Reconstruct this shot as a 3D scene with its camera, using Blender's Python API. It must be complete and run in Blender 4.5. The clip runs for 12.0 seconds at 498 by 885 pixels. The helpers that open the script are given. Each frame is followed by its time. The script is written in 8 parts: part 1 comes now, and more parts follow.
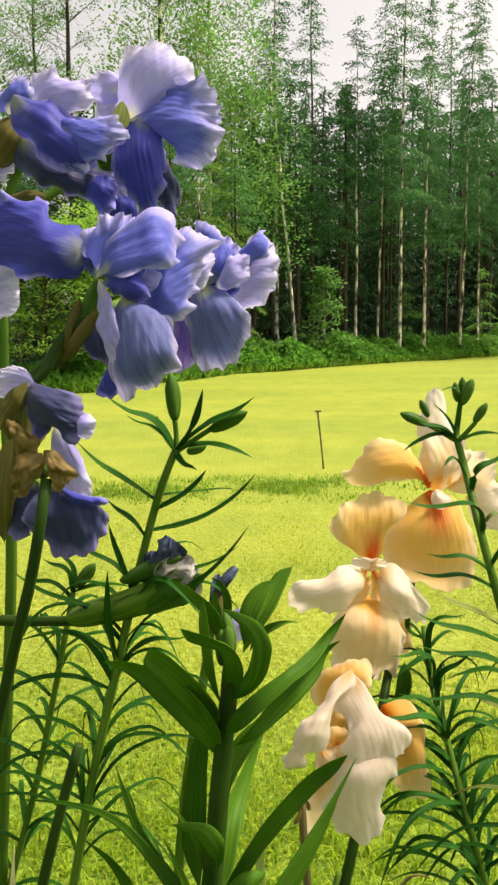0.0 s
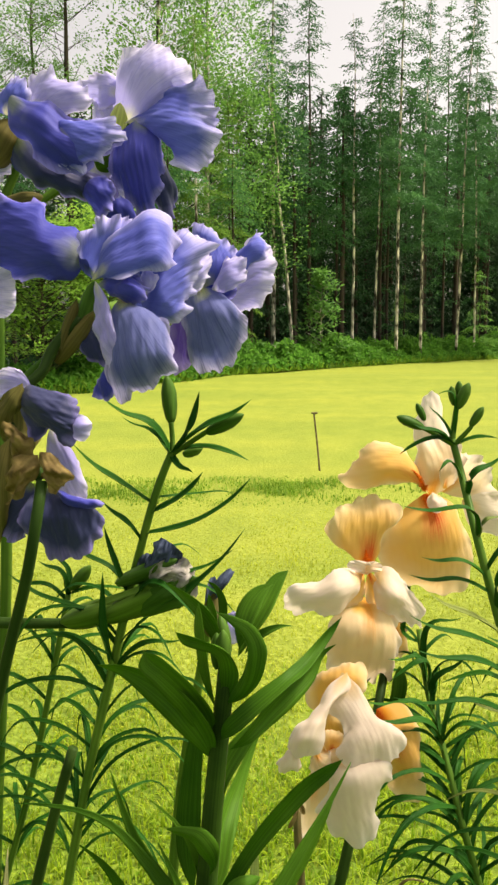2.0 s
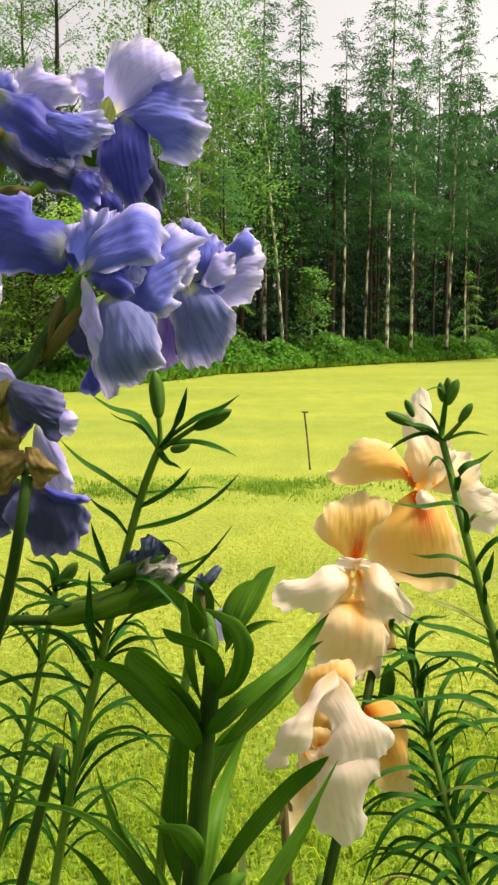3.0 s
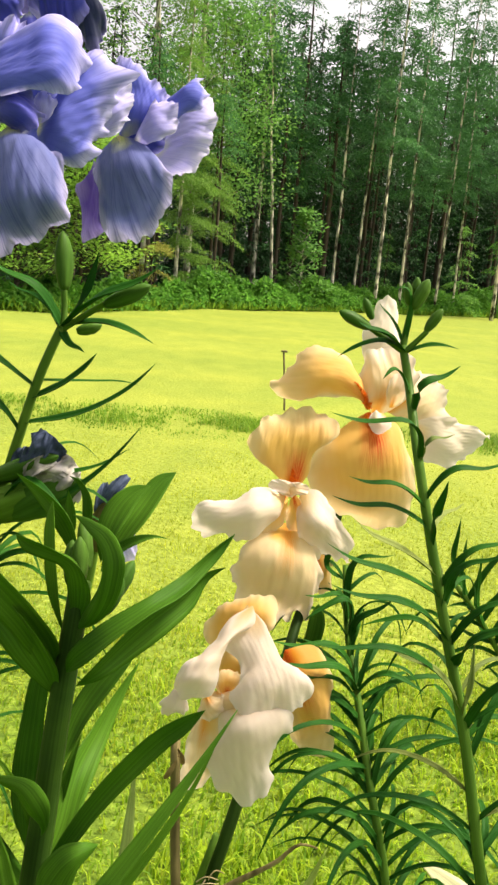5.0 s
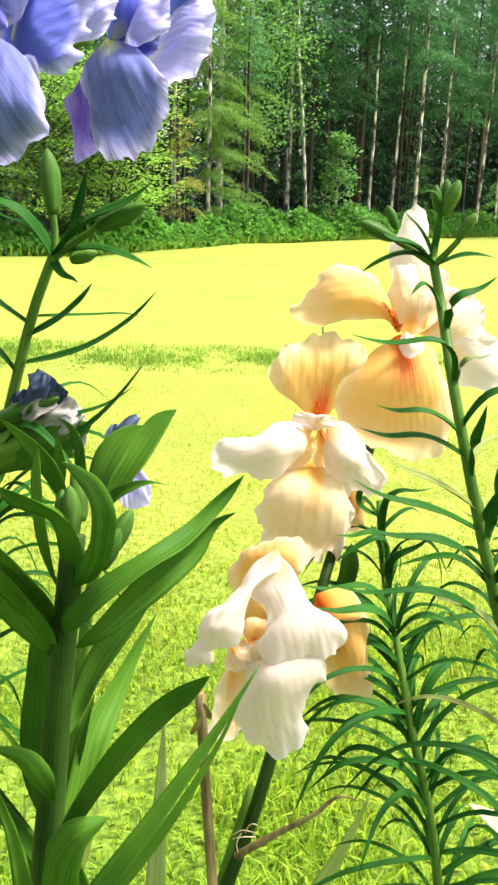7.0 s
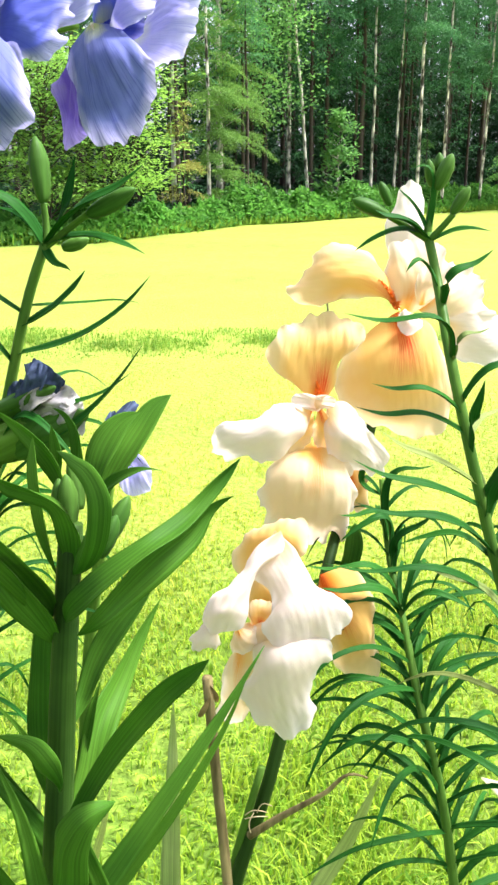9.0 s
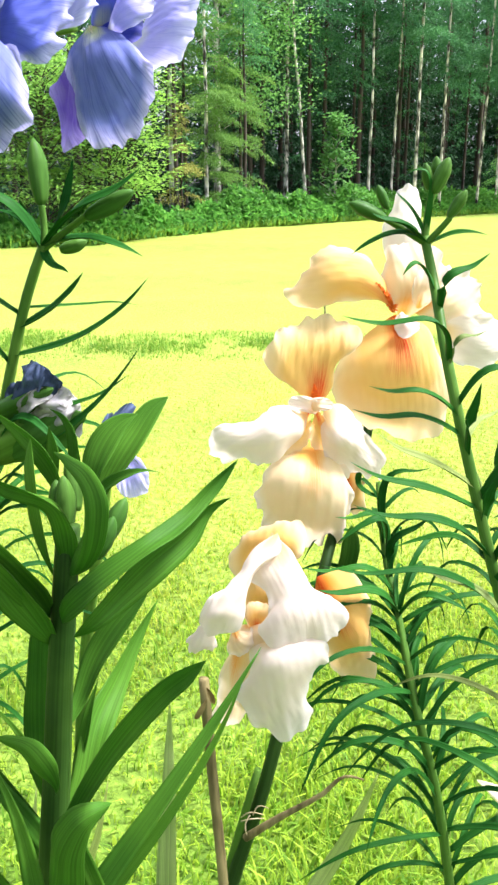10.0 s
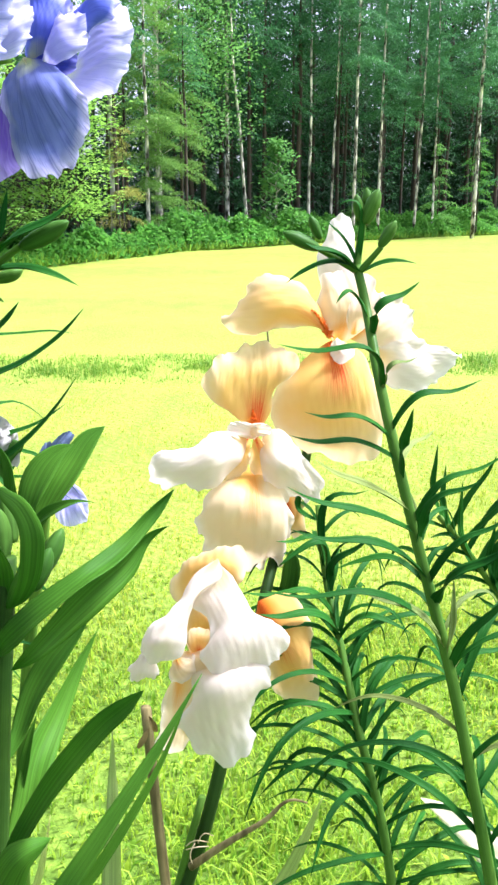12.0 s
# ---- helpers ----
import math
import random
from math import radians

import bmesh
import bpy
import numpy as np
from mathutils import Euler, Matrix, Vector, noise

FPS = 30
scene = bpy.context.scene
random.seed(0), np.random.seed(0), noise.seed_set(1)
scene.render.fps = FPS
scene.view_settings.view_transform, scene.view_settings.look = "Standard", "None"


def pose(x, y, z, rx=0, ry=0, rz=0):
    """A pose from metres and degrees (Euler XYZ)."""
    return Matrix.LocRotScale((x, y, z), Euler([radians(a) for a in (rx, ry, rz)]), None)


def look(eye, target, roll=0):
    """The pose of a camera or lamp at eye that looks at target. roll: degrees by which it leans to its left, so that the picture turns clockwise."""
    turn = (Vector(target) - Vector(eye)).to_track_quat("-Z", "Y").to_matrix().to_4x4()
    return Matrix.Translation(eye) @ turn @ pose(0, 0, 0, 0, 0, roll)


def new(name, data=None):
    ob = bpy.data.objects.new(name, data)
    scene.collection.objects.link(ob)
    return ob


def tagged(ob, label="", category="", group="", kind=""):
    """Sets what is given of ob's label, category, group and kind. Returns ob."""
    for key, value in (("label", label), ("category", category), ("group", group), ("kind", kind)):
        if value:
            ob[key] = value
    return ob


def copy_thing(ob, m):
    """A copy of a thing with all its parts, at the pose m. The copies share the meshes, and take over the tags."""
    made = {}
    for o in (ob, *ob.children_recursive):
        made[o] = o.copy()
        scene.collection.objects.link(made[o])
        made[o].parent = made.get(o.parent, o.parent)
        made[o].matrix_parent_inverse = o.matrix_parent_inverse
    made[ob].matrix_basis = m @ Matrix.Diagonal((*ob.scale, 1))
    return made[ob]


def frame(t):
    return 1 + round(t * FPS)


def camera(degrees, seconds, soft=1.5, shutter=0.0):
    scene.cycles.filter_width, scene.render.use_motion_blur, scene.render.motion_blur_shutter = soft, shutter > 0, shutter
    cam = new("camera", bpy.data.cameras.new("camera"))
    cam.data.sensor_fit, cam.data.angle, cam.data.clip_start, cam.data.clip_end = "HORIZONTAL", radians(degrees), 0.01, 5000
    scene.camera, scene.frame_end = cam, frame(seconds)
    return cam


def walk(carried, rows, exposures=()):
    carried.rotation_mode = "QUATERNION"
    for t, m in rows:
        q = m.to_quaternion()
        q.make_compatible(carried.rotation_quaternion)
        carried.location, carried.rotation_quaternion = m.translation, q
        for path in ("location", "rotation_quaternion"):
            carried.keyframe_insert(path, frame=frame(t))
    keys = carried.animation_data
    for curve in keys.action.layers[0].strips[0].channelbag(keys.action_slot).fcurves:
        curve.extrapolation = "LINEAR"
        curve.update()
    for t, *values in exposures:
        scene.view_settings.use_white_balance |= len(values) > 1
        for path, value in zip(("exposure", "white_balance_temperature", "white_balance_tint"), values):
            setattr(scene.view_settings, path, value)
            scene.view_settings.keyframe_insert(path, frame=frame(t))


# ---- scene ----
cam = camera(33.0, 12.0, soft=2.6)
PATH = [
    (0, (0.042, 0.063, 1.111), (0.02, 2.045, 0.849), -0.5),
    (0.5, (0.043, 0.064, 1.112), (0.024, 2.047, 0.853), -0.4),
    (1, (0.042, 0.064, 1.111), (0.026, 2.047, 0.854), -0.4),
    (1.5, (0.042, 0.063, 1.112), (0.027, 2.046, 0.854), -0.3),
    (2, (0.042, 0.064, 1.112), (0.029, 2.047, 0.853), -0.2),
    (2.5, (0.042, 0.062, 1.111), (0.032, 2.045, 0.852), -0.1),
    (3, (0.044, 0.067, 1.109), (0.053, 2.05, 0.848), -0.0),
    (3.2, (0.047, 0.081, 1.109), (0.084, 2.062, 0.837), 0.2),
    (4.8, (0.08, 0.162, 1.068), (0.139, 2.124, 0.684), 4.7),
    (5, (0.084, 0.166, 1.066), (0.151, 2.125, 0.667), 5.1),
    (5.5, (0.081, 0.174, 1.063), (0.161, 2.132, 0.663), 5.9),
    (6, (0.09, 0.198, 1.065), (0.146, 2.16, 0.683), 5.0),
    (6.5, (0.095, 0.205, 1.057), (0.098, 2.15, 0.592), 3.4),
    (7, (0.101, 0.21, 1.055), (0.074, 2.132, 0.503), 1.8),
    (9, (0.107, 0.211, 1.055), (0.059, 2.121, 0.463), -0.2),
    (9.5, (0.108, 0.212, 1.054), (0.058, 2.122, 0.462), -0.2),
    (10, (0.107, 0.21, 1.055), (0.066, 2.122, 0.469), 0.0),
    (10.5, (0.108, 0.21, 1.055), (0.09, 2.126, 0.481), 0.0),
    (11, (0.109, 0.206, 1.058), (0.14, 2.128, 0.506), 0.1),
    (11.5, (0.109, 0.206, 1.058), (0.188, 2.131, 0.522), 0.3),
    (12, (0.111, 0.206, 1.059), (0.2, 2.131, 0.523), 0.2),
]
EXPOSURES = [(0.0, 0.62, 7600, 14), (3.2, 0.62, 7600, 14), (4.8, 0.82, 7300, 14), (5.9, 0.9, 7200, 14), (6.5, 1.16, 6800, 14), (7.0, 1.38, 6450, 17), (9.0, 1.52, 5950, 19), (12.0, 1.5, 5550, 19)]
walk(cam, [(t, look(eye, target, roll)) for t, eye, target, roll in PATH], EXPOSURES)

# ---- light: hazy bright sky, a veiled sun high beside the wood ----
SUN_UP, SUN_TURN = 56.0, 78.0
world = bpy.data.worlds.new("sky")
scene.world = world
world.use_nodes = True
wn = world.node_tree.nodes
sky = wn.new("ShaderNodeTexSky")
sky.sky_type = "NISHITA"
sky.sun_disc = False
sky.sun_elevation = radians(SUN_UP)
sky.sun_rotation = radians(SUN_TURN)
sky.air_density, sky.dust_density, sky.ozone_density = 1.0, 4.0, 1.0
wn["Background"].inputs[1].default_value = 0.15
haze = wn.new("ShaderNodeHueSaturation")
haze.inputs["Saturation"].default_value = 0.3
world.node_tree.links.new(sky.outputs[0], haze.inputs["Color"])
world.node_tree.links.new(haze.outputs[0], wn["Background"].inputs[0])
sun = new("sun", bpy.data.lights.new("sun", "SUN"))
sun.data.energy, sun.data.angle, sun.data.color = 4.3, radians(11), (1.0, 0.94, 0.84)
sun.matrix_world = look((math.sin(radians(SUN_TURN)) * 40, math.cos(radians(SUN_TURN)) * 40, 40 * math.tan(radians(SUN_UP))), (0, 0, 0))


# ---- materials ----
def material(name):
    m = bpy.data.materials.new(name)
    m.use_nodes = True
    m.node_tree.nodes.clear()
    return m, m.node_tree.nodes, m.node_tree.links


def add(nodes, kind, **inputs):
    n = nodes.new(kind)
    for key, value in inputs.items():
        n.inputs[key.replace("_", " ")].default_value = value
    return n


def ramp(nodes, stops):
    n = nodes.new("ShaderNodeValToRGB")
    while len(n.color_ramp.elements) < len(stops):
        n.color_ramp.elements.new(0.5)
    for e, (at, c) in zip(n.color_ramp.elements, stops):
        e.position, e.color = at, (*c, 1)
    return n


def noise_of(nodes, links, scale, coord="Object", stretch=None, detail=3.0):
    tc = nodes.new("ShaderNodeTexCoord")
    n = add(nodes, "ShaderNodeTexNoise", Scale=scale, Detail=detail)
    if stretch:
        mp = nodes.new("ShaderNodeMapping")
        mp.inputs["Scale"].default_value = stretch
        links.new(tc.outputs[coord], mp.inputs[0])
        links.new(mp.outputs[0], n.inputs["Vector"])
    else:
        links.new(tc.outputs[coord], n.inputs["Vector"])
    return n


def mixed(nodes, links, fac, a, b, how="MIX"):
    n = nodes.new("ShaderNodeMix")
    n.data_type, n.blend_type = "RGBA", how
    for sock, val in ((n.inputs[0], fac), (n.inputs[6], a), (n.inputs[7], b)):
        if isinstance(val, (int, float)):
            sock.default_value = val
        elif isinstance(val, tuple):
            sock.default_value = (*val, 1)
        else:
            links.new(val, sock)
    return n.outputs[2]


def finish(nodes, links, colour, rough, through_light, bump=None, strength=0.3, sheen=0.0, distance=0.001, spec=0.4):
    """Surface of a thin or solid thing; through_light is the share of light that passes a leaf."""
    p = add(nodes, "ShaderNodeBsdfPrincipled", Roughness=rough)
    p.inputs["Specular IOR Level"].default_value = spec
    p.inputs["Sheen Weight"].default_value = sheen
    links.new(colour, p.inputs["Base Color"])
    out = nodes.new("ShaderNodeOutputMaterial")
    if bump is not None:
        b = add(nodes, "ShaderNodeBump", Strength=strength, Distance=distance)
        links.new(bump, b.inputs["Height"])
        links.new(b.outputs[0], p.inputs["Normal"])
    if through_light:
        t = nodes.new("ShaderNodeBsdfTranslucent")
        links.new(colour, t.inputs[0])
        mx = add(nodes, "ShaderNodeMixShader", Fac=through_light)
        links.new(p.outputs[0], mx.inputs[1])
        links.new(t.outputs[0], mx.inputs[2])
        links.new(mx.outputs[0], out.inputs[0])
    else:
        links.new(p.outputs[0], out.inputs[0])


def leaf_material(name, dark, light, rough=0.45, through_light=0.3, veins=40.0):
    """Green leaf: parallel veins along the blade, blotches, and a shade of its own for each leaf."""
    m, n, l = material(name)
    blotch = noise_of(n, l, 18.0)
    vein = noise_of(n, l, 1.0, "UV", (veins, 0.8, 1.0), 2.0)
    info = n.new("ShaderNodeObjectInfo")
    c = ramp(n, [(0.3, dark), (0.7, light)])
    l.new(blotch.outputs[0], c.inputs[0])
    vr = ramp(n, [(0.35, (0.72, 0.72, 0.72)), (0.65, (1.15, 1.15, 1.1))])
    l.new(vein.outputs[0], vr.inputs[0])
    col = mixed(n, l, 1.0, c.outputs[0], vr.outputs[0], "MULTIPLY")
    rr = ramp(n, [(0.0, (0.8, 0.85, 0.8)), (1.0, (1.2, 1.12, 1.0))])
    l.new(info.outputs["Random"], rr.inputs[0])
    col = mixed(n, l, 1.0, col, rr.outputs[0], "MULTIPLY")
    finish(n, l, col, rough, through_light, vein.outputs[0], 0.2, spec=0.06)
    return m


def crown_material(name, dark, light, through_light=0.35):
    """Tree foliage: every leaf a shade of its own."""
    m, n, l = material(name)
    g = n.new("ShaderNodeNewGeometry")
    info = n.new("ShaderNodeObjectInfo")
    c = ramp(n, [(0.0, dark), (1.0, light)])
    l.new(g.outputs["Random Per Island"], c.inputs[0])
    rr = ramp(n, [(0.0, (0.75, 0.8, 0.8)), (1.0, (1.2, 1.15, 1.0))])
    l.new(info.outputs["Random"], rr.inputs[0])
    col = mixed(n, l, 1.0, c.outputs[0], rr.outputs[0], "MULTIPLY")
    big = noise_of(n, l, 0.6)
    br = ramp(n, [(0.3, (0.7, 0.75, 0.7)), (0.7, (1.2, 1.2, 1.1))])
    l.new(big.outputs[0], br.inputs[0])
    col = mixed(n, l, 1.0, col, br.outputs[0], "MULTIPLY")
    finish(n, l, col, 0.6, through_light, spec=0.2)
    return m


def petal_material(name, base, middle, edge, vein_colour, vein_amount, through_light=0.5, throat=None, rim=0.62):
    """Iris petal: colour runs from the claw to the frilled rim, fine veins fan along it, streaks comb out beside the beard."""
    m, n, l = material(name)
    tc = n.new("ShaderNodeTexCoord")
    sep = n.new("ShaderNodeSeparateXYZ")
    l.new(tc.outputs["UV"], sep.inputs[0])
    along = ramp(n, [(0.04, base), (0.21, middle), (rim, middle), (0.97, edge)])
    soft = noise_of(n, l, 45.0, "Object", None, 2.0)
    jitter = n.new("ShaderNodeMath")
    jitter.operation = "MULTIPLY_ADD"
    l.new(soft.outputs[0], jitter.inputs[0])
    jitter.inputs[1].default_value = 0.3
    l.new(sep.outputs[1], jitter.inputs[2])
    shift = n.new("ShaderNodeMath")
    shift.operation = "SUBTRACT"
    l.new(jitter.outputs[0], shift.inputs[0])
    shift.inputs[1].default_value = 0.15
    l.new(shift.outputs[0], along.inputs[0])
    vein = noise_of(n, l, 1.0, "UV", (120.0, 2.2, 1.0), 3.0)
    vein.inputs["Distortion"].default_value = 0.8
    vr = ramp(n, [(0.36, (1, 1, 1)), (0.5, (0, 0, 0))])
    l.new(vein.outputs[0], vr.inputs[0])
    amount = n.new("ShaderNodeMath")
    amount.operation = "MULTIPLY"
    l.new(vr.outputs[0], amount.inputs[0])
    amount.inputs[1].default_value = vein_amount
    col = mixed(n, l, amount.outputs[0], along.outputs[0], vein_colour)
    band = noise_of(n, l, 1.0, "UV", (13.0, 2.0, 1.0), 3.0)
    bands = ramp(n, [(0.32, (vein_amount * 0.4,) * 3), (0.56, (0, 0, 0))])
    l.new(band.outputs[0], bands.inputs[0])
    col = mixed(n, l, bands.outputs[0], col, vein_colour)
    if throat:
        off = n.new("ShaderNodeMath")
        off.operation = "SUBTRACT"
        l.new(sep.outputs[0], off.inputs[0])
        off.inputs[1].default_value = 0.5
        ab = n.new("ShaderNodeMath")
        ab.operation = "ABSOLUTE"
        l.new(off.outputs[0], ab.inputs[0])
        near = ramp(n, [(0.2, (1, 1, 1)), (0.44, (0, 0, 0))])
        l.new(sep.outputs[1], near.inputs[0])
        mid = ramp(n, [(0.05, (1, 1, 1)), (0.24, (0, 0, 0))])
        l.new(ab.outputs[0], mid.inputs[0])
        comb = noise_of(n, l, 1.0, "UV", (110.0, 1.2, 1.0), 1.0)
        cr = ramp(n, [(0.4, (0.45, 0.45, 0.45)), (0.56, (1, 1, 1))])
        l.new(comb.outputs[0], cr.inputs[0])
        k = mixed(n, l, 1.0, near.outputs[0], mid.outputs[0], "MULTIPLY")
        k = mixed(n, l, 1.0, k, cr.outputs[0], "MULTIPLY")
        col = mixed(n, l, k, col, throat)
    finish(n, l, col, 0.6, through_light, vein.outputs[0], 0.14, sheen=0.1, distance=0.0006, spec=0.18)
    return m


def plain_material(name, dark, light, scale, rough=0.8, stretch=None, bump=0.5, coord="Object", through_light=0.0, distance=0.002, span=(0.3, 0.7)):
    m, n, l = material(name)
    a = noise_of(n, l, scale, coord, stretch, 5.0)
    b = noise_of(n, l, scale * 0.13, coord, None, 2.0)
    c = ramp(n, [(span[0], dark), (span[1], light)])
    l.new(a.outputs[0], c.inputs[0])
    br = ramp(n, [(0.3, (0.75, 0.75, 0.75)), (0.7, (1.15, 1.15, 1.15))])
    l.new(b.outputs[0], br.inputs[0])
    col = mixed(n, l, 1.0, c.outputs[0], br.outputs[0], "MULTIPLY")
    finish(n, l, col, rough, through_light, a.outputs[0], bump, distance=distance, spec=0.25)
    return m


BLUE = petal_material("blue_petal", (0.6, 0.58, 0.36), (0.105, 0.13, 0.54), (0.56, 0.53, 0.88), (0.04, 0.05, 0.36), 0.36, 0.32, rim=0.64)
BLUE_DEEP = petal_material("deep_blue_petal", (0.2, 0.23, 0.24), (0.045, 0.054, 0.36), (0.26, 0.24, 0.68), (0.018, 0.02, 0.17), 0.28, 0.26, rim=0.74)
BLUE_FALL = petal_material("smoky_blue_fall", (0.46, 0.5, 0.13), (0.125, 0.15, 0.39), (0.5, 0.46, 0.75), (0.03, 0.042, 0.2), 0.46, 0.32, rim=0.68)
VIOLET = petal_material("violet_petal", (0.3, 0.26, 0.6), (0.15, 0.085, 0.46), (0.42, 0.32, 0.76), (0.06, 0.03, 0.26), 0.3, 0.28, rim=0.66)
# slate blue, darkened: shade on the petals is put into the colour
SHADED_SLATE = petal_material("shaded_slate_petal", (0.13, 0.16, 0.07), (0.03, 0.038, 0.11), (0.19, 0.17, 0.43), (0.014, 0.018, 0.07), 0.3, 0.22, rim=0.8)
BLUE_PALE = petal_material("pale_blue_petal", (0.62, 0.62, 0.5), (0.42, 0.39, 0.8), (0.7, 0.655, 0.9), (0.22, 0.21, 0.66), 0.4, 0.4)
APRICOT = petal_material("apricot_petal", (0.76, 0.3, 0.02), (0.79, 0.46, 0.125), (0.8, 0.62, 0.37), (0.75, 0.43, 0.12), 0.04, 0.44, (0.6, 0.045, 0.004), rim=0.5)
CREAM = petal_material("cream_petal", (0.74, 0.52, 0.23), (0.755, 0.64, 0.53), (0.765, 0.685, 0.62), (0.71, 0.58, 0.43), 0.08, 0.38)
CREAM_FALL = petal_material("cream_fall", (0.75, 0.43, 0.08), (0.77, 0.59, 0.36), (0.77, 0.665, 0.55), (0.73, 0.51, 0.25), 0.06, 0.42, (0.75, 0.3, 0.04))
BEARD = plain_material("orange_beard", (0.8, 0.13, 0.008), (0.9, 0.27, 0.02), 300.0, 0.9)
BEARD_PALE = plain_material("pale_beard", (0.6, 0.55, 0.3), (0.8, 0.75, 0.55), 300.0, 0.9)
LILY_LEAF = leaf_material("lily_leaf", (0.012, 0.078, 0.011), (0.03, 0.145, 0.017), 0.5, 0.36, 8.0)
BROAD_LEAF = leaf_material("broad_leaf", (0.042, 0.145, 0.014), (0.108, 0.262, 0.024), 0.45, 0.42, 26.0)
BLEACHED = leaf_material("bleached_leaf", (0.64, 0.64, 0.42), (0.82, 0.8, 0.6), 0.6, 0.4, 14.0)
PALE_LEAF = leaf_material("pale_leaf", (0.46, 0.57, 0.19), (0.66, 0.73, 0.35), 0.5, 0.5, 20.0)
OLIVE_LEAF = leaf_material("olive_leaf", (0.13, 0.19, 0.05), (0.25, 0.32, 0.1), 0.5, 0.35, 14.0)
STEM = leaf_material("green_stem", (0.045, 0.115, 0.016), (0.095, 0.19, 0.027), 0.42, 0.0, 12.0)
STEM_STOUT = leaf_material("mottled_stem", (0.013, 0.038, 0.007), (0.045, 0.1, 0.015), 0.5, 0.0, 30.0)
STEM_DARK = leaf_material("purplish_stem", (0.016, 0.038, 0.009), (0.036, 0.078, 0.014), 0.45, 0.0, 12.0)
BUD = leaf_material("green_bud", (0.036, 0.105, 0.016), (0.075, 0.165, 0.028), 0.45, 0.1, 10.0)
SPATHE = leaf_material("papery_spathe", (0.1, 0.1, 0.03), (0.2, 0.17, 0.07), 0.6, 0.3, 24.0)
DRY = plain_material("dry_petal", (0.1, 0.065, 0.018), (0.34, 0.25, 0.09), 120.0, 0.8, None, 0.6, through_light=0.35)
WILT = plain_material("wilted_blue", (0.018, 0.03, 0.05), (0.11, 0.15, 0.27), 90.0, 0.75, None, 0.9, through_light=0.2)
FADED = plain_material("faded_petal", (0.25, 0.24, 0.26), (0.6, 0.57, 0.48), 90.0, 0.75, None, 0.6, through_light=0.3)
WOOD = plain_material("dry_wood", (0.085, 0.065, 0.02), (0.32, 0.255, 0.1), 160.0, 0.85, (1, 1, 0.12), 0.8)
IRON = plain_material("rusty_iron", (0.12, 0.1, 0.045), (0.24, 0.2, 0.1), 30.0, 0.75)
STRAW = plain_material("straw_tie", (0.4, 0.3, 0.15), (0.65, 0.52, 0.3), 200.0, 0.8)
BARK = plain_material("pale_bark", (0.045, 0.04, 0.03), (0.8, 0.74, 0.62), 7.0, 0.9, (1, 1, 0.45), 0.6, distance=0.02, span=(0.42, 0.6))
BARK_DARK = plain_material("dark_bark", (0.025, 0.02, 0.015), (0.09, 0.07, 0.05), 4.0, 0.95, (1, 1, 0.3), 0.6, distance=0.02)
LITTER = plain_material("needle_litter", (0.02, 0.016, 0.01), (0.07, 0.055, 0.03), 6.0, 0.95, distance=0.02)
FIR = crown_material("fir_needles", (0.04, 0.135, 0.057), (0.09, 0.25, 0.086), 0.45)
# green darkened to hold the shade inside the wood
SHADED_FOLIAGE = crown_material("shaded_foliage", (0.016, 0.056, 0.024), (0.04, 0.105, 0.042), 0.25)
ALDER = crown_material("alder_leaves", (0.115, 0.29, 0.075), (0.21, 0.43, 0.105), 0.5)
MAPLE = crown_material("maple_leaves", (0.17, 0.35, 0.058), (0.28, 0.48, 0.09), 0.55)
BRONZE = crown_material("bronze_needles", (0.15, 0.17, 0.04), (0.33, 0.34, 0.09), 0.5)
BRAMBLE = crown_material("bramble_leaves", (0.066, 0.22, 0.03), (0.165, 0.385, 0.06), 0.55)
YOUNG_FIR = crown_material("young_fir_needles", (0.125, 0.27, 0.045), (0.27, 0.44, 0.085), 0.5)
GRASS = crown_material("grass_blades", (0.1, 0.235, 0.012), (0.37, 0.5, 0.035), 0.56)
HAY_GRASS = crown_material("meadow_blades", (0.24, 0.315, 0.028), (0.4, 0.455, 0.055), 0.6)
TALL_GRASS = crown_material("tall_grass", (0.11, 0.24, 0.025), (0.23, 0.37, 0.045), 0.55)


